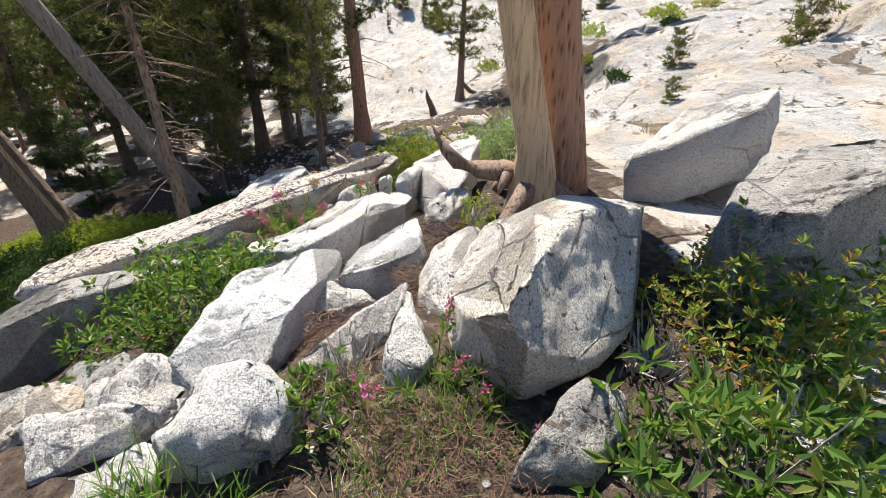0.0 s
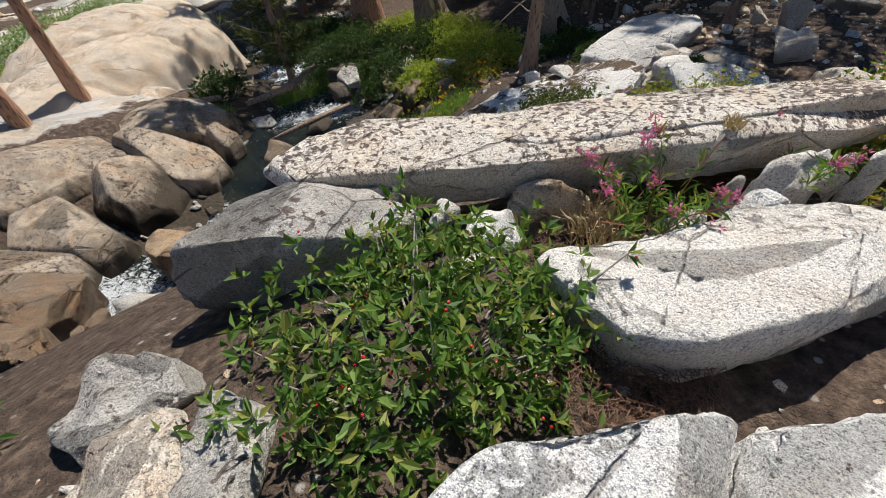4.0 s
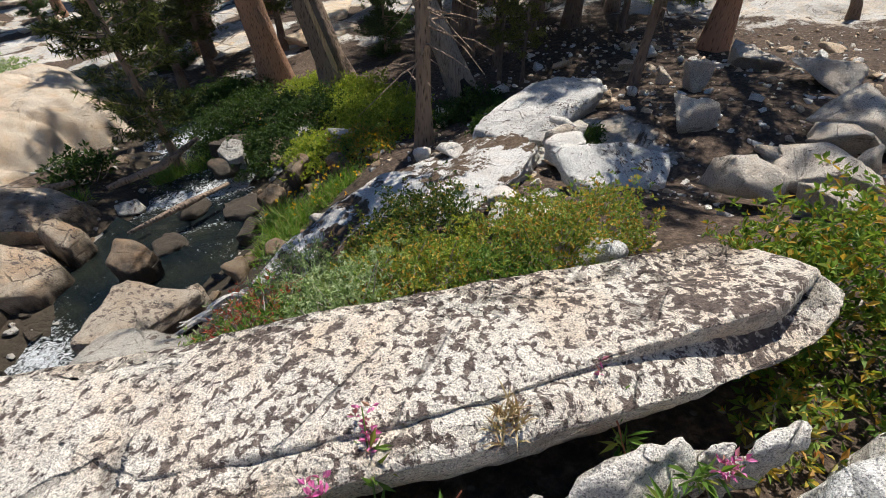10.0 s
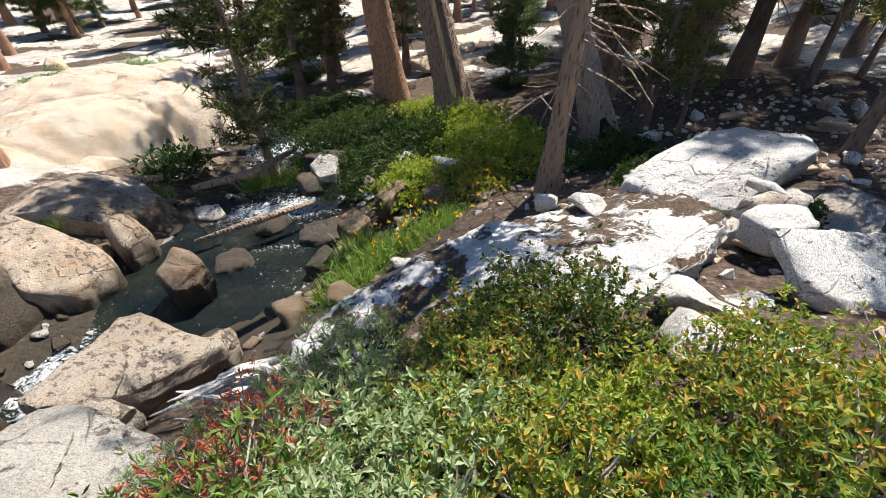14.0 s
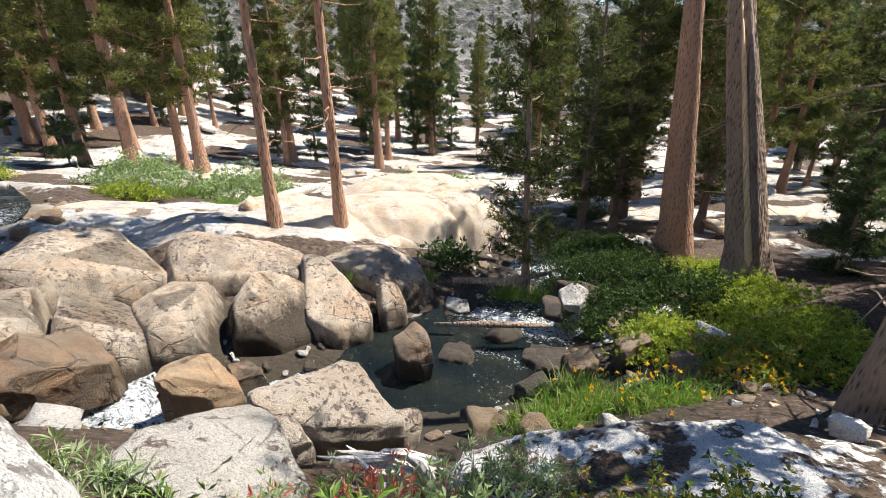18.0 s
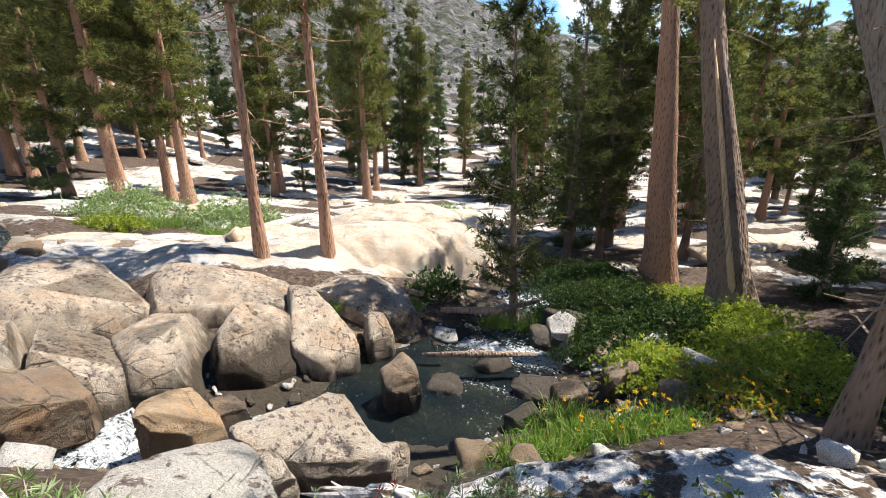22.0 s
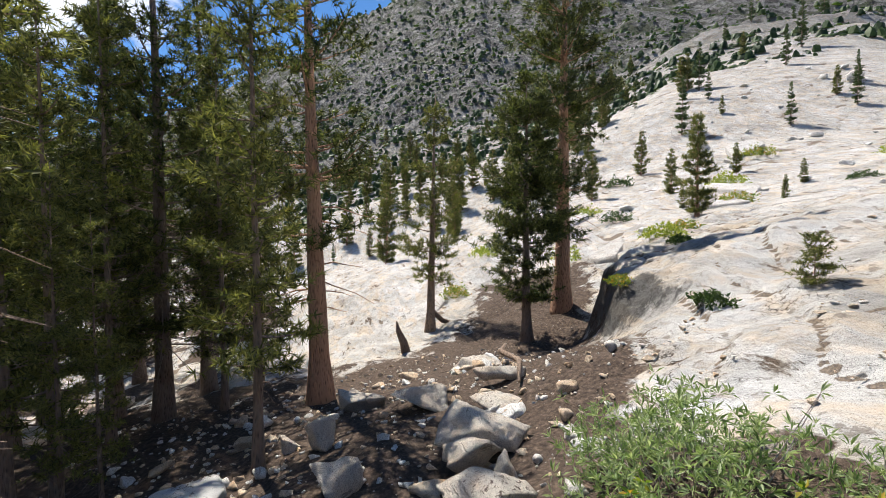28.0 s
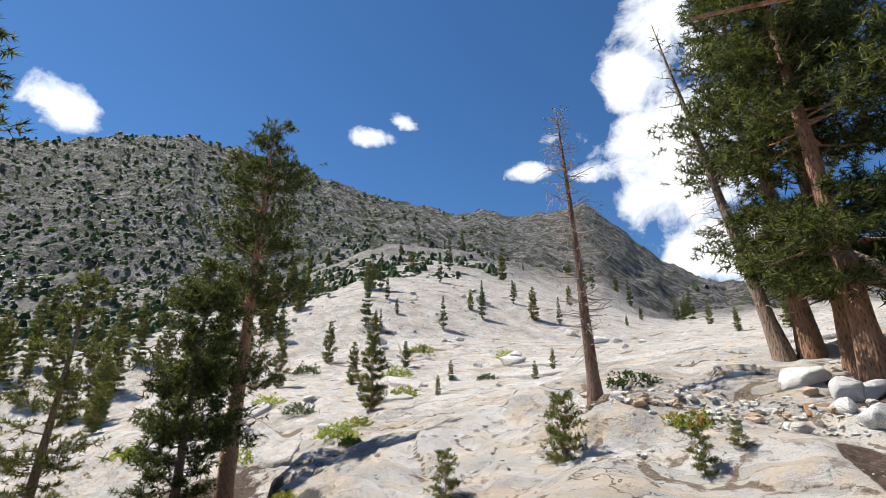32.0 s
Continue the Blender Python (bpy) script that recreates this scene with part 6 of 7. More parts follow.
# on the slab and the slope above it
dead = stood(pine("dead_pine", 8.6, 0.34, 0.22, 0.85, None, BARK_DEAD, 25, "dead standing pine with bare broken twigs", lean=(0.03, 0.0), whorls=44, per=4, dead=60, droop=0.35, pointed=0.5, category="dead tree"), 9.5, -10.35)
young = stood(pine("slab_sapling", 1.5, 0.05, 0.05, 0.42, NEEDLES, BARK_GREY, 26, "young pine rooted in a crack of the slab", whorls=20, per=2, tufts=5, dead=0, tuft=0.13), 8.95, -7.5, 0, 0.85)
more(young, [(10.4, -5.9, 60, 0.55), (6.6, -7.1, 100, 0.4), (6.2, -7.6, 200, 0.3), (7.6, -4.4, 20, 0.32)])
tall_sapling = stood(pine("slope_pine", 5.0, 0.2, 0.05, 0.95, NEEDLES, BARK_BROWN, 27, "small pine on the open granite slope", whorls=22, per=5, tufts=9, dead=0, tuft=0.2), 25.0, -16.7)
more(tall_sapling, [(37, -31, 20, 0.5), (24, -21, 130, 0.25), (30, -20, 30, 0.3), (36, -24, 120, 0.7), (28, -27, 60, 0.3), (21, -30, 150, 0.3), (19, -24, 20, 0.25), (44, -22, 220, 0.9), (33, -13, 99, 0.6), (48, -30, 220, 0.9)])
slope = []
while len(slope) < 90:
    a, r = radians(rng.uniform(-178, -88)), 64 * (180 / 64) ** rng.uniform()
    slope.append((4.7 - r * math.sin(a), 0.7 + r * math.cos(a), rng.uniform(0, 360), rng.uniform(0.3, 1.25) * (0.55 + r / 170)))
more(tall_sapling, slope[:45], "small pine on the far granite slope")
left = [(4.7 - r * math.sin(a), 0.7 + r * math.cos(a), rng.uniform(0, 360), rng.uniform(0.7, 1.6)) for a, r in zip(np.radians(rng.uniform(-122, -84, 60)), rng.uniform(42, 125, 60))]
more(tall_sapling, left, "pine on the rocky slope below the ridge")
more(spruce, [(x, y, t, s * 0.45) for x, y, t, s in slope[45:]], "pointed fir on the far granite slope")

# the old pines beside the slab
old = stood(pine("old_pine", 13, 0.44, 0.12, 1.9, NEEDLES_DARK, BARK_OLD, 28, "old brown pine with thick dark boughs", whorls=30, per=6, tufts=17, dead=14, droop=0.5, pointed=0.4), 4.4, -10.7)
more(old, [(5.4, -13.1, 90, 1.0), (4.6, -12.2, 200, 1.05), (2.2, -11.5, 300, 1.1)])
stood(pine("dying_pine", 11, 0.36, 0.25, 0.9, None, BARK_GREY, 29, "dying pine with a leaning grey trunk", lean=(0.12, 0.0), whorls=30, per=4, dead=40, droop=0.4, category="dead tree"), 5.9, -12.9)
low_bough = new("leaning_trunk", None)
tagged(low_bough, "dark leaning pine trunk beside the boulders", "tree trunk")
low_bough.matrix_world = pose(2.6, -9.6, float(full_z(np.array(2.6), np.array(-9.6))) - 0.1)
smooth(part("trunk", tube([(0, 0, 0), (0.5, -0.2, 0.9), (1.1, -0.4, 1.9), (1.7, -0.5, 2.5), (2.1, -0.5, 2.6)], [0.17, 0.14, 0.12, 0.08, 0.03], 12, 0.06, 5), BARK_DARK, low_bough))

# the blond snag and the brown pine by the start
snag = tagged(new("snag"), "barkless blond snag with twisted grain and dark knots", "dead tree")
snag.matrix_world = pose(3.72, -1.1, -0.3)
smooth(part("trunk", tube([(0, 0, -0.2), (0.0, 0.0, 0.1), (-0.02, 0.03, 0.5), (-0.03, 0.2, 1.2), (-0.04, 0.42, 2.2), (-0.05, 0.75, 4.0)], [0.28, 0.22, 0.15, 0.135, 0.125, 0.1], 18, 0.09, 6), WOOD_BLOND, snag))
for k, (dx, dy, rr) in enumerate(((0.5, 0.15, 0.07), (-0.45, 0.35, 0.08), (-0.2, -0.4, 0.06), (0.35, -0.35, 0.06))):
    smooth(part("root", tube([(0, 0, 0.25), (dx * 0.5, dy * 0.5, 0.14), (dx, dy, 0.02), (dx * 1.4, dy * 1.4, -0.12)], [rr * 1.6, rr * 1.2, rr, rr * 0.5], 8, 0.15, k), WOOD_ROOT, snag, "gnarled brown root"))
root = tagged(new("root_stump"), "gnarled brown root sticking up from the rocks", "stump")
root.matrix_world = pose(3.75, -0.55, 0.0)
smooth(part("root_arm", tube([(0.1, -0.5, -0.12), (0.02, -0.28, 0.0), (0.0, -0.05, 0.03), (0.06, 0.12, 0.07), (0.12, 0.22, 0.17), (0.16, 0.27, 0.27)], [0.12, 0.1, 0.08, 0.07, 0.05, 0.03], 12, 0.07, 7), WOOD_ROOT, root))
for k, (dx, dy, h) in enumerate(((0.02, 0.06, 0.1), (0.07, -0.02, 0.08), (-0.03, 0.03, 0.06))):
    smooth(part("spike", tube([(0.16, 0.27, 0.25), (0.16 + dx * 0.6, 0.27 + dy * 0.6, 0.27 + h * 0.5), (0.16 + dx, 0.27 + dy, 0.27 + h)], [0.03, 0.02, 0.006], 7, 0.2, 8 + k), WOOD_ROOT, root))
for k, (dx, dy) in enumerate(((0.3, 0.1), (-0.28, 0.16), (0.22, -0.3))):
    smooth(part("rootlet", tube([(0.05, -0.35, -0.02), (0.05 + dx * 0.5, -0.35 + dy * 0.5, 0.0), (0.05 + dx, -0.35 + dy, -0.1)], [0.06, 0.045, 0.015], 8, 0.2, 20 + k), WOOD_ROOT, root))
stood(pine("brown_pine", 16, 0.42, 0.7, 2.0, NEEDLES_DARK, BARK_BROWN, 30, "brown pine with scaly bark behind the snag", whorls=20, per=4, tufts=9, dead=6, flare=1.15, lean=(0.0, 0.15)), 4.05, -1.5)

# fallen and burnt wood under the pines
burnt = tagged(new("burnt_snag"), "leaning grey snag with a burnt hollow foot", "dead tree")
burnt.matrix_world = pose(12.2, 5.5, -4.1)
lean_line = [(-0.33 * h, 0.28 * h, h) for h in (-0.2, 0.4, 1.2, 2.6, 4.5, 7.0, 10.0)]
smooth(part("trunk", tube(lean_line, [0.42, 0.34, 0.25, 0.2, 0.17, 0.14, 0.1], 14, 0.08, 9), WOOD_DARK, burnt))
smooth(part("burnt_hollow", tube([(-0.24, -0.26, 0.05), (-0.32, -0.16, 0.4), (-0.42, 0.0, 0.8)], [0.2, 0.19, 0.05], 10, 0.2, 10), CHAR, burnt, "charred black hollow"))
stump = tagged(new("stump"), "short leaning grey stump on the slab", "stump")
stump.matrix_world = pose(21.4, -1.3, float(full_z(np.array(21.4), np.array(-1.3))))
smooth(part("trunk", tube([(0, 0, -0.1), (0.02, 0.1, 0.35), (0, 0.28, 0.8), (-0.02, 0.34, 1.15)], [0.2, 0.15, 0.1, 0.02], 9, 0.2, 11), BARK_DARK, stump))
hook = tagged(new("hooked_root"), "curved bare root of the lone pine", "root")
hook.matrix_world = pose(24.9, -2.9, float(full_z(np.array(24.9), np.array(-2.9))))
smooth(part("root_arm", tube([(0.0, -0.1, 0.9), (-0.1, -0.5, 0.5), (-0.1, -1.0, 0.35), (-0.1, -1.5, 0.45)], [0.12, 0.11, 0.1, 0.06], 8, 0.1, 12), BARK_DARK, hook))
dead_root = tagged(new("root_mass"), "upturned grey root mass at the dead pine's foot", "stump")
dead_root.matrix_world = pose(9.1, -9.6, float(full_z(np.array(9.1), np.array(-9.6))))
smooth(part("root_mass", hull_rock(lump(np.random.RandomState(3), 0.7, 0.6, 0.8, 16, 0.3), 0.06, 1, 0.09, 4), BARK_DARK, dead_root))


def log(at, path, radii, label, mat=WOOD_GREY, seed=0, name="driftwood"):
    ob = tagged(part(name, tube(path, radii, 8, 0.14, seed), mat), label, "log")
    ob.matrix_world = pose(*at)
    return smooth(ob)


drift = tagged(new("driftwood"), "bleached splintered driftwood jammed between boulders", "driftwood")
drift.matrix_world = pose(4.95, 4.2, -2.78)
rng = np.random.RandomState(77)
for k in range(14):
    x, y, l = rng.uniform(-0.15, 0.25), rng.uniform(-0.14, 0.14), rng.uniform(0.25, 0.6)
    d = np.array([-0.85, 0.35, rng.uniform(0.0, 0.15)]) + rng.normal(size=3) * 0.1
    p = np.array([x, y, rng.uniform(-0.05, 0.08)])
    bend = rng.normal(size=3) * 0.04
    part("splinter", tube([p - d * l * 0.5, p + bend, p + d * l * 0.3 + bend, p + d * l * 0.6], [0.02, rng.uniform(0.025, 0.045), 0.025, 0.004], 7, 0.3, k), WOOD_PALE, drift)
log((6.6, 8.0, -4.25), [(-0.9, 0.2, 0), (0, 0, 0.06), (0.9, -0.1, 0.02)], [0.03, 0.06, 0.03], "thin log lying across the stream", BARK_GREY, 4, "fallen_log")
log((7.2, 9.6, -4.35), [(-1.0, 0.1, 0.1), (0, 0, 0.05), (1.0, 0.2, 0.1)], [0.05, 0.08, 0.04], "fallen log across the stream", BARK_GREY, 5, "fallen_log")
log((5.1, 10.6, -4.2), [(-0.6, 0.3, 0.0), (0, 0, 0.1), (0.8, -0.5, 0.1)], [0.06, 0.1, 0.05], "broken log on the bank", BARK_GREY, 6, "fallen_log")
log((-4.6, 12.6, -2.85), [(-2.0, 0.3, 0.0), (-0.5, 0, 0.1), (1.6, -0.2, 0.05)], [0.06, 0.12, 0.09], "pale log lying in the upper pool", WOOD_GREY, 7, "fallen_log")
log((2.2, 14.5, -4.1), [(-0.9, -1.0, 0.0), (0, 0, 0.2), (0.7, 0.9, 0.2)], [0.14, 0.16, 0.1], "pale fallen log behind the slab", WOOD_GREY, 8, "fallen_log")
log((9.46, 2.49, -2.31), [(0.02, 0.19, 0.01), (0, 0, 0.03), (-0.02, -0.19, -0.01)], [0.05, 0.07, 0.04], "pale sliver of rock leaning on the sloping slab", GRANITE, 9, "rock_sliver")
log((13.8, -2.6, -1.95), [(-1.2, 0.5, 0), (-0.2, 0.1, 0.08), (0.6, 0.2, 0.06), (1.4, -0.2, 0.0)], [0.03, 0.06, 0.06, 0.03], "bare root on the brown soil", BARK_GREY, 10, "bare_root")

# ---- shrubs, grass and flowers ----
def grounded(x, y, dz=0.0):
    return (x, y, float(full_z(np.array(x), np.array(y))) + dz)


bush("berry_shrub", (2.5, 1.38, -0.6), (1.5, 1.15, 0.52), 800, 6, (0.06, 0.025), LEAF_GREEN, "broad-leaved green shrub with red berries between boulders", 81, stems=140, berries=110)
bush("berry_shrub", (1.32, 0.42, -0.12), (0.34, 0.34, 0.26), 40, 6, (0.06, 0.025), LEAF_GREEN, "small leafy shrub in a rock crevice", 82, stems=16)
bush("leafy_shrub", (0.75, -1.0, -0.15), (1.0, 1.0, 0.5), 260, 6, (0.085, 0.026), LEAF_GREEN, "green leafy shrub with bare twigs", 83, stems=80)
bush("yellowing_shrub", (1.5, -1.5, -0.2), (1.3, 0.9, 0.6), 620, 7, (0.045, 0.018), LEAF_TURNING, "shrub with yellow and orange leaves beneath the boulder", 84, stems=60)
bush("leafy_shrub", (1.2, -1.9, -0.1), (1.4, 1.0, 0.55), 300, 7, (0.06, 0.024), LEAF_GREEN, "dense green shrub beneath the grey boulder", 85, stems=40)
bush("yellowing_shrub", (5.95, -0.15, -1.2), (1.6, 1.5, 0.9), 2400, 7, (0.045, 0.02), LEAF_FLOWERING, "green shrub with orange flower heads at the slab's end", 86, stems=30)
bush("low_shrub", (5.1, 0.15, -0.85), (0.45, 0.3, 0.3), 60, 6, (0.05, 0.018), LEAF_TURNING, "small yellow-leaved shrub under the slab", 87, stems=10)
bush("low_shrub", (3.35, -0.55, -0.25), (0.6, 0.3, 0.2), 90, 6, (0.03, 0.012), LEAF_YELLOW, "low green mat beside the root", 88, stems=20)
bush("low_shrub", (5.5, -0.75, -0.6), (0.8, 0.5, 0.35), 150, 6, (0.045, 0.02), LEAF_YELLOW, "bright green shrub between the boulders", 89, stems=15)
bush("low_shrub", (1.0, 2.7, -0.7), (0.9, 0.7, 0.4), 130, 6, (0.06, 0.022), LEAF_GREEN, "green shrub beside the stream bank", 90, stems=25)

# the bank below the slab
bush("yellowing_shrub", (5.2, 2.45, -1.85), (1.3, 0.9, 0.42), 817, 7, (0.038, 0.018), LEAF_WILLOW, "low grey-green shrub at the slab's foot", 103, stems=50)
bush("yellowing_shrub", (5.75, 1.5, -1.65), (1.0, 0.8, 0.38), 627, 7, (0.038, 0.018), LEAF_GREEN, "low green shrub at the slab's foot", 104, stems=40)
bush("yellowing_shrub", (6.9, 1.2, -1.75), (1.0, 0.8, 0.45), 627, 7, (0.038, 0.018), LEAF_TURNING, "orange-leaved shrub by the loose stones", 105, stems=40)
bush("yellowing_shrub", (4.7, 2.75, -1.9), (0.9, 0.8, 0.4), 260, 7, (0.055, 0.018), LEAF_GREEN, "green leafy shrub below the slab", 106, stems=30)
bush("yellowing_shrub", grounded(5.5, 2.05, -0.05), (1.2, 0.9, 0.45), 700, 7, (0.038, 0.018), LEAF_TURNING, "low orange-tipped shrub under the slab's edge", 107, stems=60)
bush("yellowing_shrub", grounded(6.25, 1.35, -0.05), (1.1, 0.9, 0.5), 700, 7, (0.038, 0.018), LEAF_TURNING, "orange and green shrub beside the pale rocks", 108, stems=60)
bush("yellowing_shrub", grounded(4.9, 2.2, -0.05), (0.9, 0.8, 0.4), 450, 7, (0.036, 0.017), LEAF_WILLOW, "low grey-green shrub under the slab's edge", 109, stems=40)
bush("manzanita", (6.5, 2.7, -2.4), (1.5, 1.3, 0.62), 1900, 7, (0.04, 0.02), LEAF_SPECKLED, "dark green shrub with reddish twigs", 91, stems=60)
bush("manzanita", (6.3, 3.1, -2.65), (1.3, 1.0, 0.5), 950, 7, (0.038, 0.018), LEAF_TURNING, "shrub with yellow and orange leaves", 92, stems=40)
bush("yellowing_shrub", (5.75, 2.5, -2.15), (1.3, 1.1, 0.55), 1178, 7, (0.038, 0.018), LEAF_TURNING, "yellow-leaved shrub on the bank", 93, stems=60)
bush("yellowing_shrub", (6.55, 1.75, -1.95), (1.3, 0.9, 0.5), 1140, 7, (0.038, 0.018), LEAF_TURNING, "orange and yellow shrub beside the slab", 94, stems=60)
bush("yellowing_shrub", (5.15, 3.05, -2.3), (1.2, 0.9, 0.5), 480, 6, (0.06, 0.018), LEAF_WILLOW, "grey-green leafy shrub on the bank", 95, stems=40)
bush("yellowing_shrub", (5.9, 2.05, -1.95), (1.0, 0.8, 0.42), 798, 7, (0.038, 0.018), LEAF_YELLOW, "yellow-green shrub at the slab's foot", 96, stems=30)
bush("willow_shrub", (5.65, 3.7, -2.9), (1.1, 0.9, 0.62), 420, 7, (0.06, 0.012), LEAF_WILLOW, "grey-green willow shrub above the stream", 97, stems=50)
bush("red_shrub", (4.95, 3.6, -2.6), (0.9, 0.6, 0.36), 160, 6, (0.05, 0.012), LEAF_RED, "low shrub with red tips and bleached twigs", 98, stems=150)
bush("red_shrub", (4.55, 3.35, -2.3), (0.9, 0.6, 0.3), 180, 6, (0.055, 0.014), LEAF_WILLOW, "pale willow shoots among bleached twigs", 99, stems=70)
bush("willow_shrub", (4.2, 3.0, -2.0), (0.7, 0.6, 0.4), 120, 6, (0.06, 0.014), LEAF_GREEN, "green shoots beside the grey boulder", 100, stems=20)
bush("red_shrub", grounded(4.75, 3.0, -0.03), (1.0, 0.7, 0.4), 260, 6, (0.045, 0.012), LEAF_RED, "red-tipped shrub among bleached twigs", 112, stems=180)
bush("willow_shrub", (7.9, -1.75, -1.5), (2.5, 1.8, 0.95), 900, 8, (0.09, 0.02), LEAF_WILLOW, "grey-green willow with long leaves and bare twigs", 101, stems=160)
bush("willow_shrub", (7.0, -2.5, -1.15), (1.2, 1.0, 0.5), 200, 7, (0.07, 0.014), LEAF_WILLOW, "sparse willow beside the slab", 102, stems=60)

bush("willow_shrub", (3.69, 3.47, -2.16), (0.6, 0.5, 0.4), 130, 7, (0.075, 0.012), LEAF_WILLOW, "narrow-leaved willow between the grey boulders", 113, stems=40)
bush("willow_shrub", (3.30, 3.72, -2.27), (0.5, 0.4, 0.35), 90, 7, (0.07, 0.012), LEAF_GREEN, "green willow shoots above the cascade", 114, stems=30)

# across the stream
for k, (x, y, sx, sy, sz, mat, text) in enumerate([(8.9, 6.9, 1.6, 1.2, 0.5, LEAF_YELLOW, "low green shrub on the stream bank"), (11.6, 8.4, 2.0, 1.6, 0.7, LEAF_YELLOW, "sunlit yellow-green shrub by the pine"), (9.7, 10.2, 3.2, 2.6, 0.9, LEAF_DARK_SHADED, "dark green shrubs on the shaded bank"), (10.6, 12.6, 3.0, 2.4, 0.8, LEAF_DARK_SHADED, "dark green shrubs beneath the brown pine"), (8.9, 8.2, 2.0, 1.8, 0.8, LEAF_DARK_SHADED, "dark leafy shrub by the water"), (10.3, 8.6, 2.4, 2.0, 1.0, LEAF_DARK_SHADED, "glossy dark shrub above the stream"), (11.0, 7.2, 2.6, 2.2, 0.6, LEAF_YELLOW, "yellow-green carpet of low shrub"), (10.2, 6.1, 2.0, 1.8, 0.7, LEAF_YELLOW, "yellow-green shrub by the ledge"), (9.2, 5.9, 1.3, 1.2, 0.6, LEAF_TURNING, "yellowing shrub by the ledge"), (11.2, 4.9, 2.2, 1.3, 0.5, LEAF_DARK_SHADED, "dark low shrub beneath the burnt snag"), (12.2, 10.6, 2.2, 1.6, 0.7, LEAF_YELLOW, "sunlit shrub beside the split pine"), (10.2, 3.9, 1.3, 0.7, 0.3, LEAF_DARK_SHADED, "low dark mat beside the sloping slab"), (9.9, 2.2, 1.0, 0.5, 0.25, LEAF_DARK_SHADED, "small dark mat among the rocks")]):
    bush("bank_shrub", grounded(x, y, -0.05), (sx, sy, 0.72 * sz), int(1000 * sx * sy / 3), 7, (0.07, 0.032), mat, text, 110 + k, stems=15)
for k, (x, y, sx, sy, sz, mat, text) in enumerate([(0.2, 16.5, 4.0, 2.4, 1.0, LEAF_WILLOW, "grey-green willow thicket across the stream"), (-3.0, 17.5, 3.0, 2.0, 0.9, LEAF_WILLOW, "grey-green willow by the upper pool"), (5.2, 20, 3.0, 2.0, 0.9, LEAF_WILLOW, "willow thicket in the valley"), (8.2, 24, 4.0, 3.0, 1.0, LEAF_WILLOW, "green willow thicket in the valley"), (-7.5, 16.5, 3.0, 2.0, 0.5, LEAF_YELLOW, "yellow-green shrub by the upper pool"), (-11, 19, 5.0, 3.0, 0.7, LEAF_YELLOW, "low shrubs on the sunny bank"), (-2.0, 14.8, 2.0, 1.0, 0.4, LEAF_YELLOW, "bright green shrub beside the pool"), (4.3, 17.6, 1.8, 1.2, 0.5, LEAF_YELLOW, "low shrub on the tan slab"), (6.2, 10.8, 1.4, 0.8, 0.6, LEAF_DARK_SHADED, "dark shrub at the tan boulder's foot"), (4.6, 13.0, 2.4, 0.6, 0.3, LEAF_TURNING, "dry low shrub along the slab's foot"), (6.1, 14.6, 1.0, 0.5, 0.9, LEAF_DARK_SHADED, "dark little shrub in a crack")]):
    bush("valley_shrub", grounded(x, y, -0.05), (sx, sy, sz), int(120 * max(sx * sy, 1.5)), 6, (0.13, 0.05), mat, text, 130 + k, stems=10)
for k, (x, y, s) in enumerate([(11.6, -5.2, 0.5), (14.8, -5.6, 0.5), (19, -10, 1.2), (17.5, -9.5, 0.7), (22, -13.5, 1.1), (26, -10, 1.4), (31, -16, 1.6), (28, -22, 1.8), (35, -28, 2.2), (24, -26, 1.0), (40, -36, 2.5), (30, -38, 2.0), (23, -7, 1.2), (28.5, -5, 1.5), (33, -8, 1.6), (9.0, -11.5, 0.8), (7.0, -8.4, 0.6), (38, -18, 2.0), (46, -26, 2.4)]):
    bush("slab_shrub", grounded(x, y, -0.04), (s * 1.6, s, s * 0.42), int(70 + 60 * s), 6, (0.06 + 0.05 * s, 0.03 + 0.02 * s), (LEAF_DARK_SHADED, LEAF_TURNING, LEAF_YELLOW)[k % 3], "low shrub in a crack of the granite", 150 + k, stems=12, group="slab shrubs")


def grass(name, at, size, count, length, mat, label, seed, width=0.006, spread=0.3, bend=0.35):
    rng = np.random.RandomState(seed)
    p = rng.normal(size=(count, 2)) * 0.45 * (size[0] / 2, size[1] / 2)
    spots = np.c_[p, np.zeros(count) - 0.02]
    axes = np.c_[p * 0.5 / max(size), np.ones(count)]
    axes /= np.linalg.norm(axes, axis=1, keepdims=True)
    ob = part(name, blades(spots, axes, 3, length, width, spread, rng, bend), mat)
    ob.matrix_world = pose(*at)
    return tagged(ob, label, "grass")


for k, (x, y, z, sx, sy, n, l, mat) in enumerate([(1.0, 0.05, -0.18, 0.7, 0.5, 170, 0.28, GRASS), (1.25, -0.15, -0.18, 0.5, 0.4, 150, 0.32, GRASS), (0.75, 0.15, -0.15, 0.6, 0.5, 120, 0.22, STRAW), (0.75, 0.7, -0.15, 0.5, 0.4, 130, 0.25, GRASS), (0.55, 0.35, -0.15, 0.5, 0.4, 110, 0.2, STRAW), (1.35, 0.2, -0.16, 0.4, 0.3, 80, 0.2, STRAW), (0.9, 0.95, -0.1, 0.4, 0.3, 80, 0.2, GRASS), (4.4, 0.92, -0.29, 0.14, 0.1, 50, 0.07, STRAW), (3.75, 1.25, -0.68, 0.35, 0.25, 130, 0.24, STRAW), (3.6, 1.15, -0.62, 0.3, 0.3, 60, 0.2, STRAW), (6.3, -3.6, -0.45, 0.8, 0.5, 120, 0.2, STRAW)]):
    grass("grass_tuft", (x, y, z), (sx, sy), n, l, mat, "dry yellow grass tuft" if mat is STRAW else "green grass tuft among rocks", 170 + k)
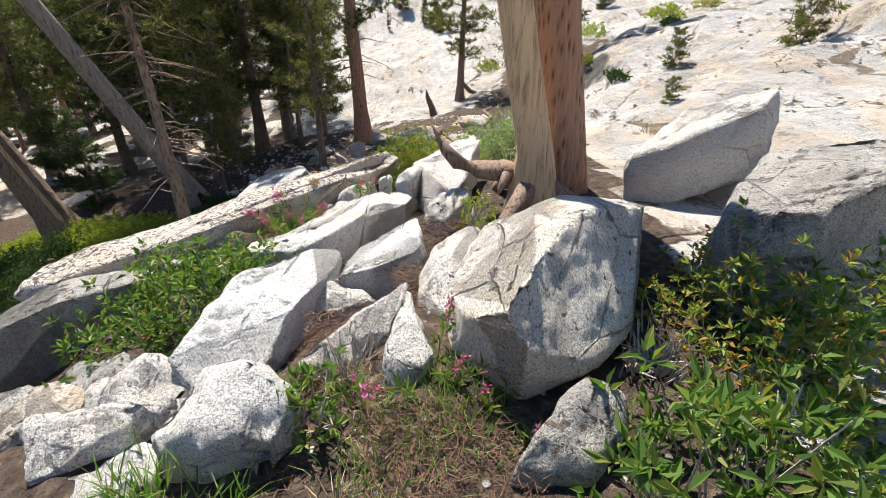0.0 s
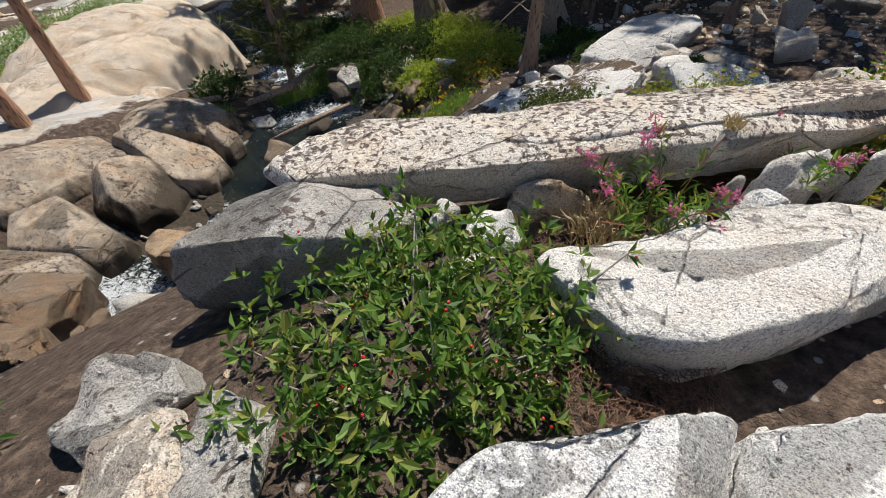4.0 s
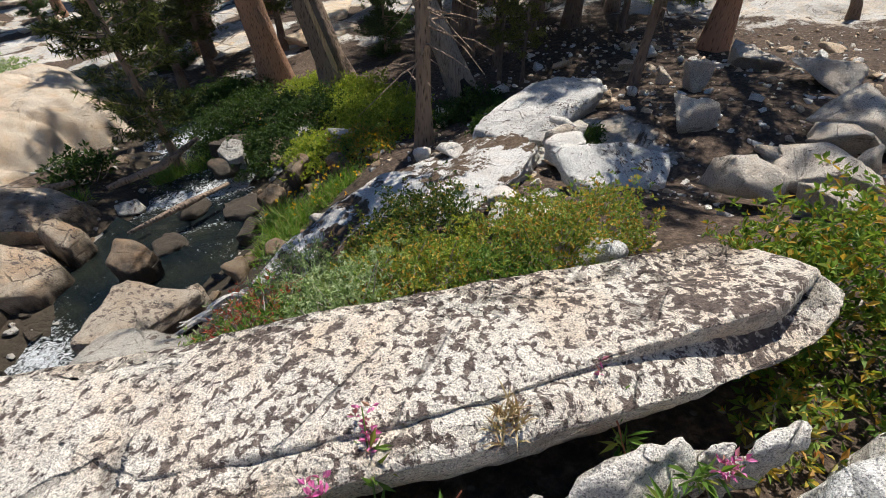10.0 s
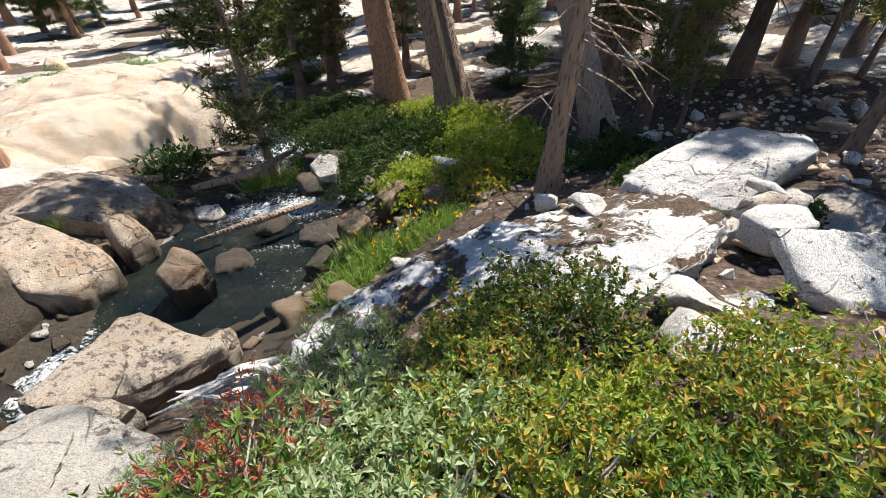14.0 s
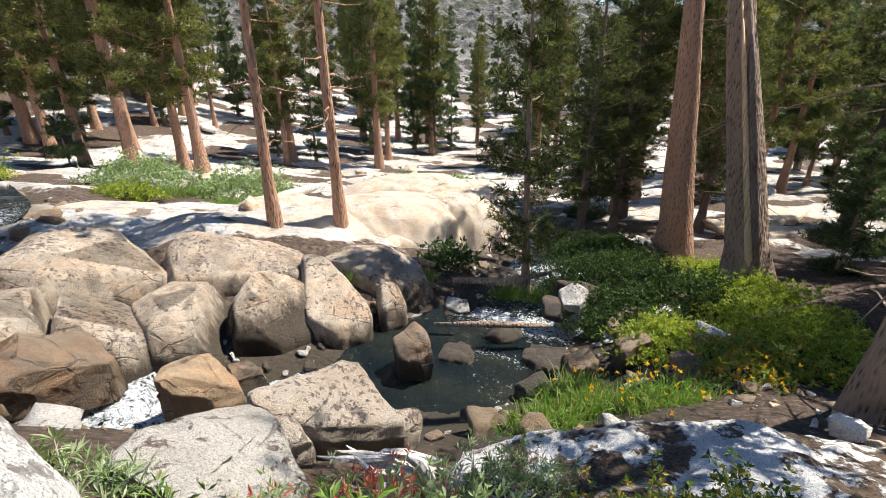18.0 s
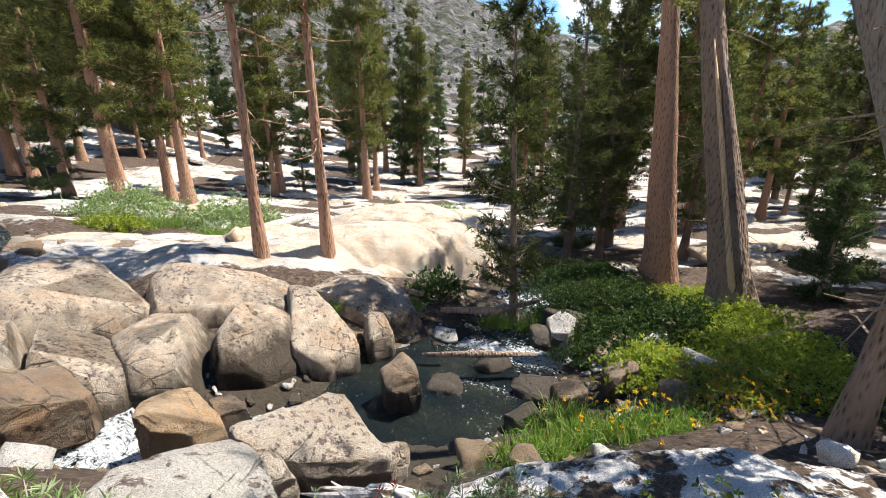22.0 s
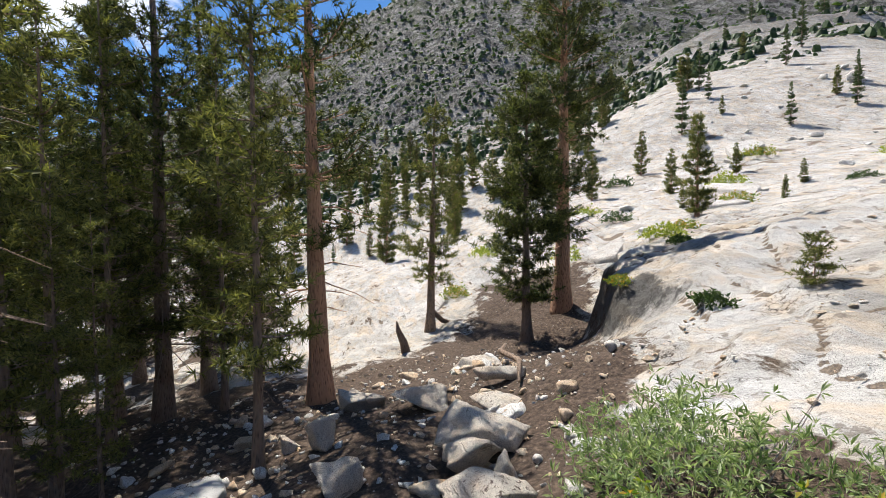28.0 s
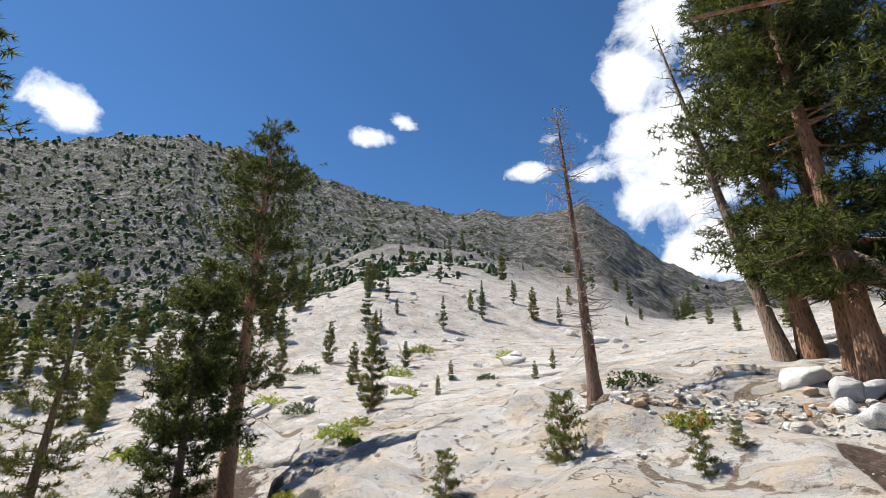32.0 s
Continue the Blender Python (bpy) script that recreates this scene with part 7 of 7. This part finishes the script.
for k, (x, y, sx, sy, n, l) in enumerate([(7.3, 5.6, 1.2, 0.8, 420, 0.35), (8.0, 5.4, 1.4, 0.8, 380, 0.3), (6.6, 5.3, 0.9, 0.6, 260, 0.3), (7.2, 6.1, 0.6, 0.5, 260, 0.5), (8.2, 9.8, 1.0, 0.8, 260, 0.5), (7.4, 10.0, 0.8, 0.6, 200, 0.5), (4.3, 9.4, 0.5, 0.4, 100, 0.3), (3.2, 8.2, 0.4, 0.4, 80, 0.25), (5.6, 9.9, 0.6, 0.4, 120, 0.35), (-1.5, 15.5, 2.5, 1.0, 300, 0.4), (0.5, 14.6, 1.0, 0.5, 160, 0.35), (8.9, 7.0, 0.9, 0.7, 220, 0.35)]):
    grass("stream_grass", grounded(x, y), (sx, sy), n, l, GRASS, "bright green grass on the stream bank", 190 + k, width=0.012)


def fireweed(at, stalks, seed, height=0.4, label="fireweed with magenta flowers and narrow leaves"):
    rng = np.random.RandomState(seed)
    plant = tagged(new("fireweed"), label, "wildflower")
    plant.matrix_world = pose(*at)
    for k in range(stalks):
        a, h = rng.uniform(0, 6.28), height * rng.uniform(0.6, 1.1)
        out = np.array([math.cos(a), math.sin(a), 0]) * rng.uniform(0.3, 1.0) * height
        line = [np.zeros(3) + out * 0.1, out * 0.5 + (0, 0, h * 0.6), out + (0, 0, h)]
        stem = part("stalk", tube(line, [0.004, 0.003, 0.002], 5), LEAF_RED if k % 2 else LEAF_GREEN, plant)
        c = rng.uniform(0.1, 0.8, 18)
        spots = np.array([[np.interp(q, (0, 0.5, 1), [p[j] for p in line]) for j in range(3)] for q in c])
        foliage = part("leaf", leaves(spots, np.tile((0, 0, 1.0), (18, 1)), 2, 0.075, 0.014, rng, 0.6), LEAF_GREEN, stem)
        tagged(foliage, kind="stuff")
        if k % 4 != 3:
            c = rng.uniform(0.74, 1.0, 16)
            spots = np.array([[np.interp(q, (0, 0.5, 1), [p[j] for p in line]) for j in range(3)] for q in c]) + rng.normal(size=(16, 3)) * 0.012
            flower = part("flower", leaves(spots, rng.normal(size=(16, 3)), 4, 0.024, 0.012, rng, 0.8), PETAL, stem)
            tagged(flower, kind="stuff")
    return plant


fireweed((3.78, 1.02, -0.66), 9, 201, 0.42)
fireweed((3.95, 1.0, -0.66), 6, 202, 0.4)
fireweed((4.55, 0.52, -0.62), 3, 203, 0.34)
fireweed((1.45, -0.05, -0.2), 4, 204, 0.42)
fireweed((1.1, -0.3, -0.2), 3, 205, 0.36)
for k, (x, y) in enumerate([(7.6, 5.6), (7.9, 5.3), (7.4, 5.9), (8.9, 9.3), (9.4, 9.6), (9.1, 5.6)]):
    rng = np.random.RandomState(210 + k)
    p = np.c_[rng.normal(size=(14, 2)) * 0.22, rng.uniform(0.2, 0.42, 14)]
    flowers = tagged(new("daisy_clump"), "yellow daisy-like flowers in the grass", "wildflower")
    flowers.matrix_world = pose(*grounded(x, y))
    for spot in p:
        part("flower_head", leaves(spot[None], np.array([(0, 0, 1.0)]), 9, 0.035, 0.016, rng, 0.5), YELLOW_FLOWER, flowers)


def needle_litter(at, size, count, seed):
    rng = np.random.RandomState(seed)
    p = np.c_[rng.uniform(-0.5, 0.5, (count, 2)) * size[:2], rng.uniform(0, size[2], count)]
    d = np.c_[rng.normal(size=(count, 2)), rng.normal(size=count) * 0.12]
    d /= np.linalg.norm(d, axis=1, keepdims=True)
    ob = part("needle_litter", blades(p, d, 1, 0.07, 0.004, 0.05, rng), plain("brown_needle", (0.17, 0.095, 0.06), 0.8), None)
    ob.matrix_world = pose(*at)
    return tagged(ob, "brown pine needles fallen between the rocks", "needle litter", kind="stuff")


needle_litter((3.6, 1.15, -0.68), (0.8, 0.6, 0.03), 2600, 221)
needle_litter((1.1, 0.2, -0.17), (0.9, 0.7, 0.03), 1800, 222)
needle_litter((3.15, -0.25, -0.3), (0.7, 0.5, 0.05), 1600, 223)
for k, (x, y, sx, sy) in enumerate([(1.75, 0.3, 0.6, 0.5), (2.2, -0.1, 0.7, 0.4), (2.75, -0.15, 0.6, 0.4), (2.9, 0.75, 0.5, 0.5), (0.9, -0.1, 0.8, 0.6)]):
    needle_litter(grounded(x, y, 0.01), (sx, sy, 0.05), 2200, 224 + k)
for k, (x, y) in enumerate([(1.6, 0.3), (1.4, -1.0), (0.6, -0.75), (5.0, 3.4)]):
    bush("dead_twigs", grounded(x, y, 0.02), (0.4, 0.35, 0.22), 60, 1, (0.02, 0.008), STRAW, "tangle of bare bleached twigs", 240 + k, stems=70, category="twigs")


def mountain_scrub():
    """Dark shrubs and dwarf trees over the far slopes, too many to count."""
    rng = np.random.RandomState(231)
    pieces, ball = [], []
    for k in range(6):
        a = k * 1.047
        ball += [(math.cos(a), math.sin(a), 0.0), (0.6 * math.cos(a + 0.5), 0.6 * math.sin(a + 0.5), 0.75)]
    ball = np.array(ball + [(0, 0, 1.0)])
    faces = []
    for k in range(6):
        n = (k + 1) % 6
        faces += [(2 * k, 2 * n, 2 * k + 1), (2 * n, 2 * n + 1, 2 * k + 1), (2 * k + 1, 2 * n + 1, 12)]
    n = 30000
    turn = np.radians(np.where(rng.uniform(size=n) < 0.8, rng.uniform(-180, -84, n), rng.uniform(-40, 40, n)))
    r = 90 * (540 / 90) ** rng.uniform(size=n)
    x, y = EYE[0] - r * np.sin(turn), EYE[1] + r * np.cos(turn)
    thick = waves(x, y, 60.0, 7) + 0.5 * waves(x, y, 17.0, 9) + 1.2 * np.clip((np.degrees(turn) + 135) / 25, -1, 1) * (turn < -1.4)
    kept = np.nonzero(thick > 0.0)[0][:11000]
    z = full_z(x, y)
    for k in kept:
        s = rng.uniform(0.4, 1.2) * (0.5 + r[k] / 420)
        pieces.append((ball * rng.uniform(0.7, 1.2, (13, 1)) * (s * 1.2, s * 1.2, s * rng.choice([0.6, 0.8, 2.0])) + (x[k], y[k], z[k] - 0.2), faces))
    ob = part("mountain_scrub", joined(pieces), LEAF_DARK_SHADED)
    return tagged(ob, "dark scrub dotted over the far mountain slopes", "scrub", kind="stuff")


mountain_scrub()

# ---- clouds ----
def cloud_material():
    m = bpy.data.materials.new("cloud")
    m.use_nodes = True
    t = m.node_tree
    t.nodes.remove(t.nodes["Principled BSDF"])
    w = own_place(t)
    f = maths(t, "ADD", noise_of(t, w, 0.0045, 9, 0.64, 0.4), maths(t, "MULTIPLY", noise_of(t, w, 0.0011, 3), 0.5))
    a = t.nodes.new("ShaderNodeAttribute")
    a.attribute_name = "cover"
    f = ramp(t, maths(t, "ADD", f, maths(t, "SUBTRACT", a.outputs["Fac"], 0.62)), (0.37, 0.0), (0.52, 0.6), (0.68, 1.0))
    glow = node(t, "ShaderNodeEmission", Strength=1.0)
    t.links.new(ramp(t, noise_of(t, w, 0.006, 6), (0.3, (0.72, 0.77, 0.85)), (0.6, (0.98, 0.98, 0.98))), glow.inputs[0])
    clear = t.nodes.new("ShaderNodeBsdfTransparent")
    mix = t.nodes.new("ShaderNodeMixShader")
    t.links.new(f, mix.inputs[0])
    t.links.new(clear.outputs[0], mix.inputs[1])
    t.links.new(glow.outputs[0], mix.inputs[2])
    t.links.new(mix.outputs[0], t.nodes["Material Output"].inputs[0])
    return m


def cloud_deck():
    """A vault of high fair-weather cloud: turn, height (degrees), widths, density of each bank."""
    banks = [(-170, 41, 6, 5, 0.6), (-165, 36, 5, 5, 0.58), (-167, 29, 9, 6, 0.62), (-170, 24, 10, 5, 0.6), (-160, 27.5, 5, 1.6, 0.55), (-151, 28.3, 4, 1.3, 0.55), (-172, 16.5, 7, 4, 0.62), (-174, 37, 3, 3, 0.55), (-154, 32, 2.5, 1, 0.42), (-129, 32.6, 4.5, 1.2, 0.52), (-133.5, 34.4, 2, 0.9, 0.4), (-95, 28.5, 4.5, 2.6, 0.64), (-60, 24, 16, 8, 0.62), (-45, 14, 16, 7, 0.62), (-30, 9, 14, 5, 0.62), (-80, 32, 8, 4, 0.5), (150, 30, 20, 10, 0.5), (90, 35, 20, 10, 0.5), (20, 30, 16, 8, 0.5)]
    turn, tall = np.meshgrid(np.linspace(-190, 170, 361), np.linspace(2, 70, 120), indexing="ij")
    cover = 0 * turn
    for a, h, wa, wh, d in banks:
        cover = np.maximum(cover, d * np.exp(-(((turn - a) / wa) ** 2 + ((tall - h) / wh) ** 2)))
    a, h = np.radians(turn), np.radians(tall)
    co = 2600 * np.stack([-np.sin(a) * np.cos(h), np.cos(a) * np.cos(h), np.sin(h)], -1).reshape(-1, 3)
    i = np.arange(361 * 120).reshape(361, 120)
    quads = np.stack([i[:-1, :-1], i[1:, :-1], i[1:, 1:], i[:-1, 1:]], -1).reshape(-1, 4)
    me = bpy.data.meshes.new("cloud_deck")
    me.from_pydata(co, [], quads.tolist())
    me.attributes.new("cover", "FLOAT", "POINT").data.foreach_set("value", cover.ravel().astype(np.float32))
    me.materials.append(cloud_material())
    ob = new("backdrop_clouds", me)
    ob.visible_shadow = False
    return tagged(ob, "white fair-weather clouds in a blue sky", "clouds", kind="structure")


cloud_deck()
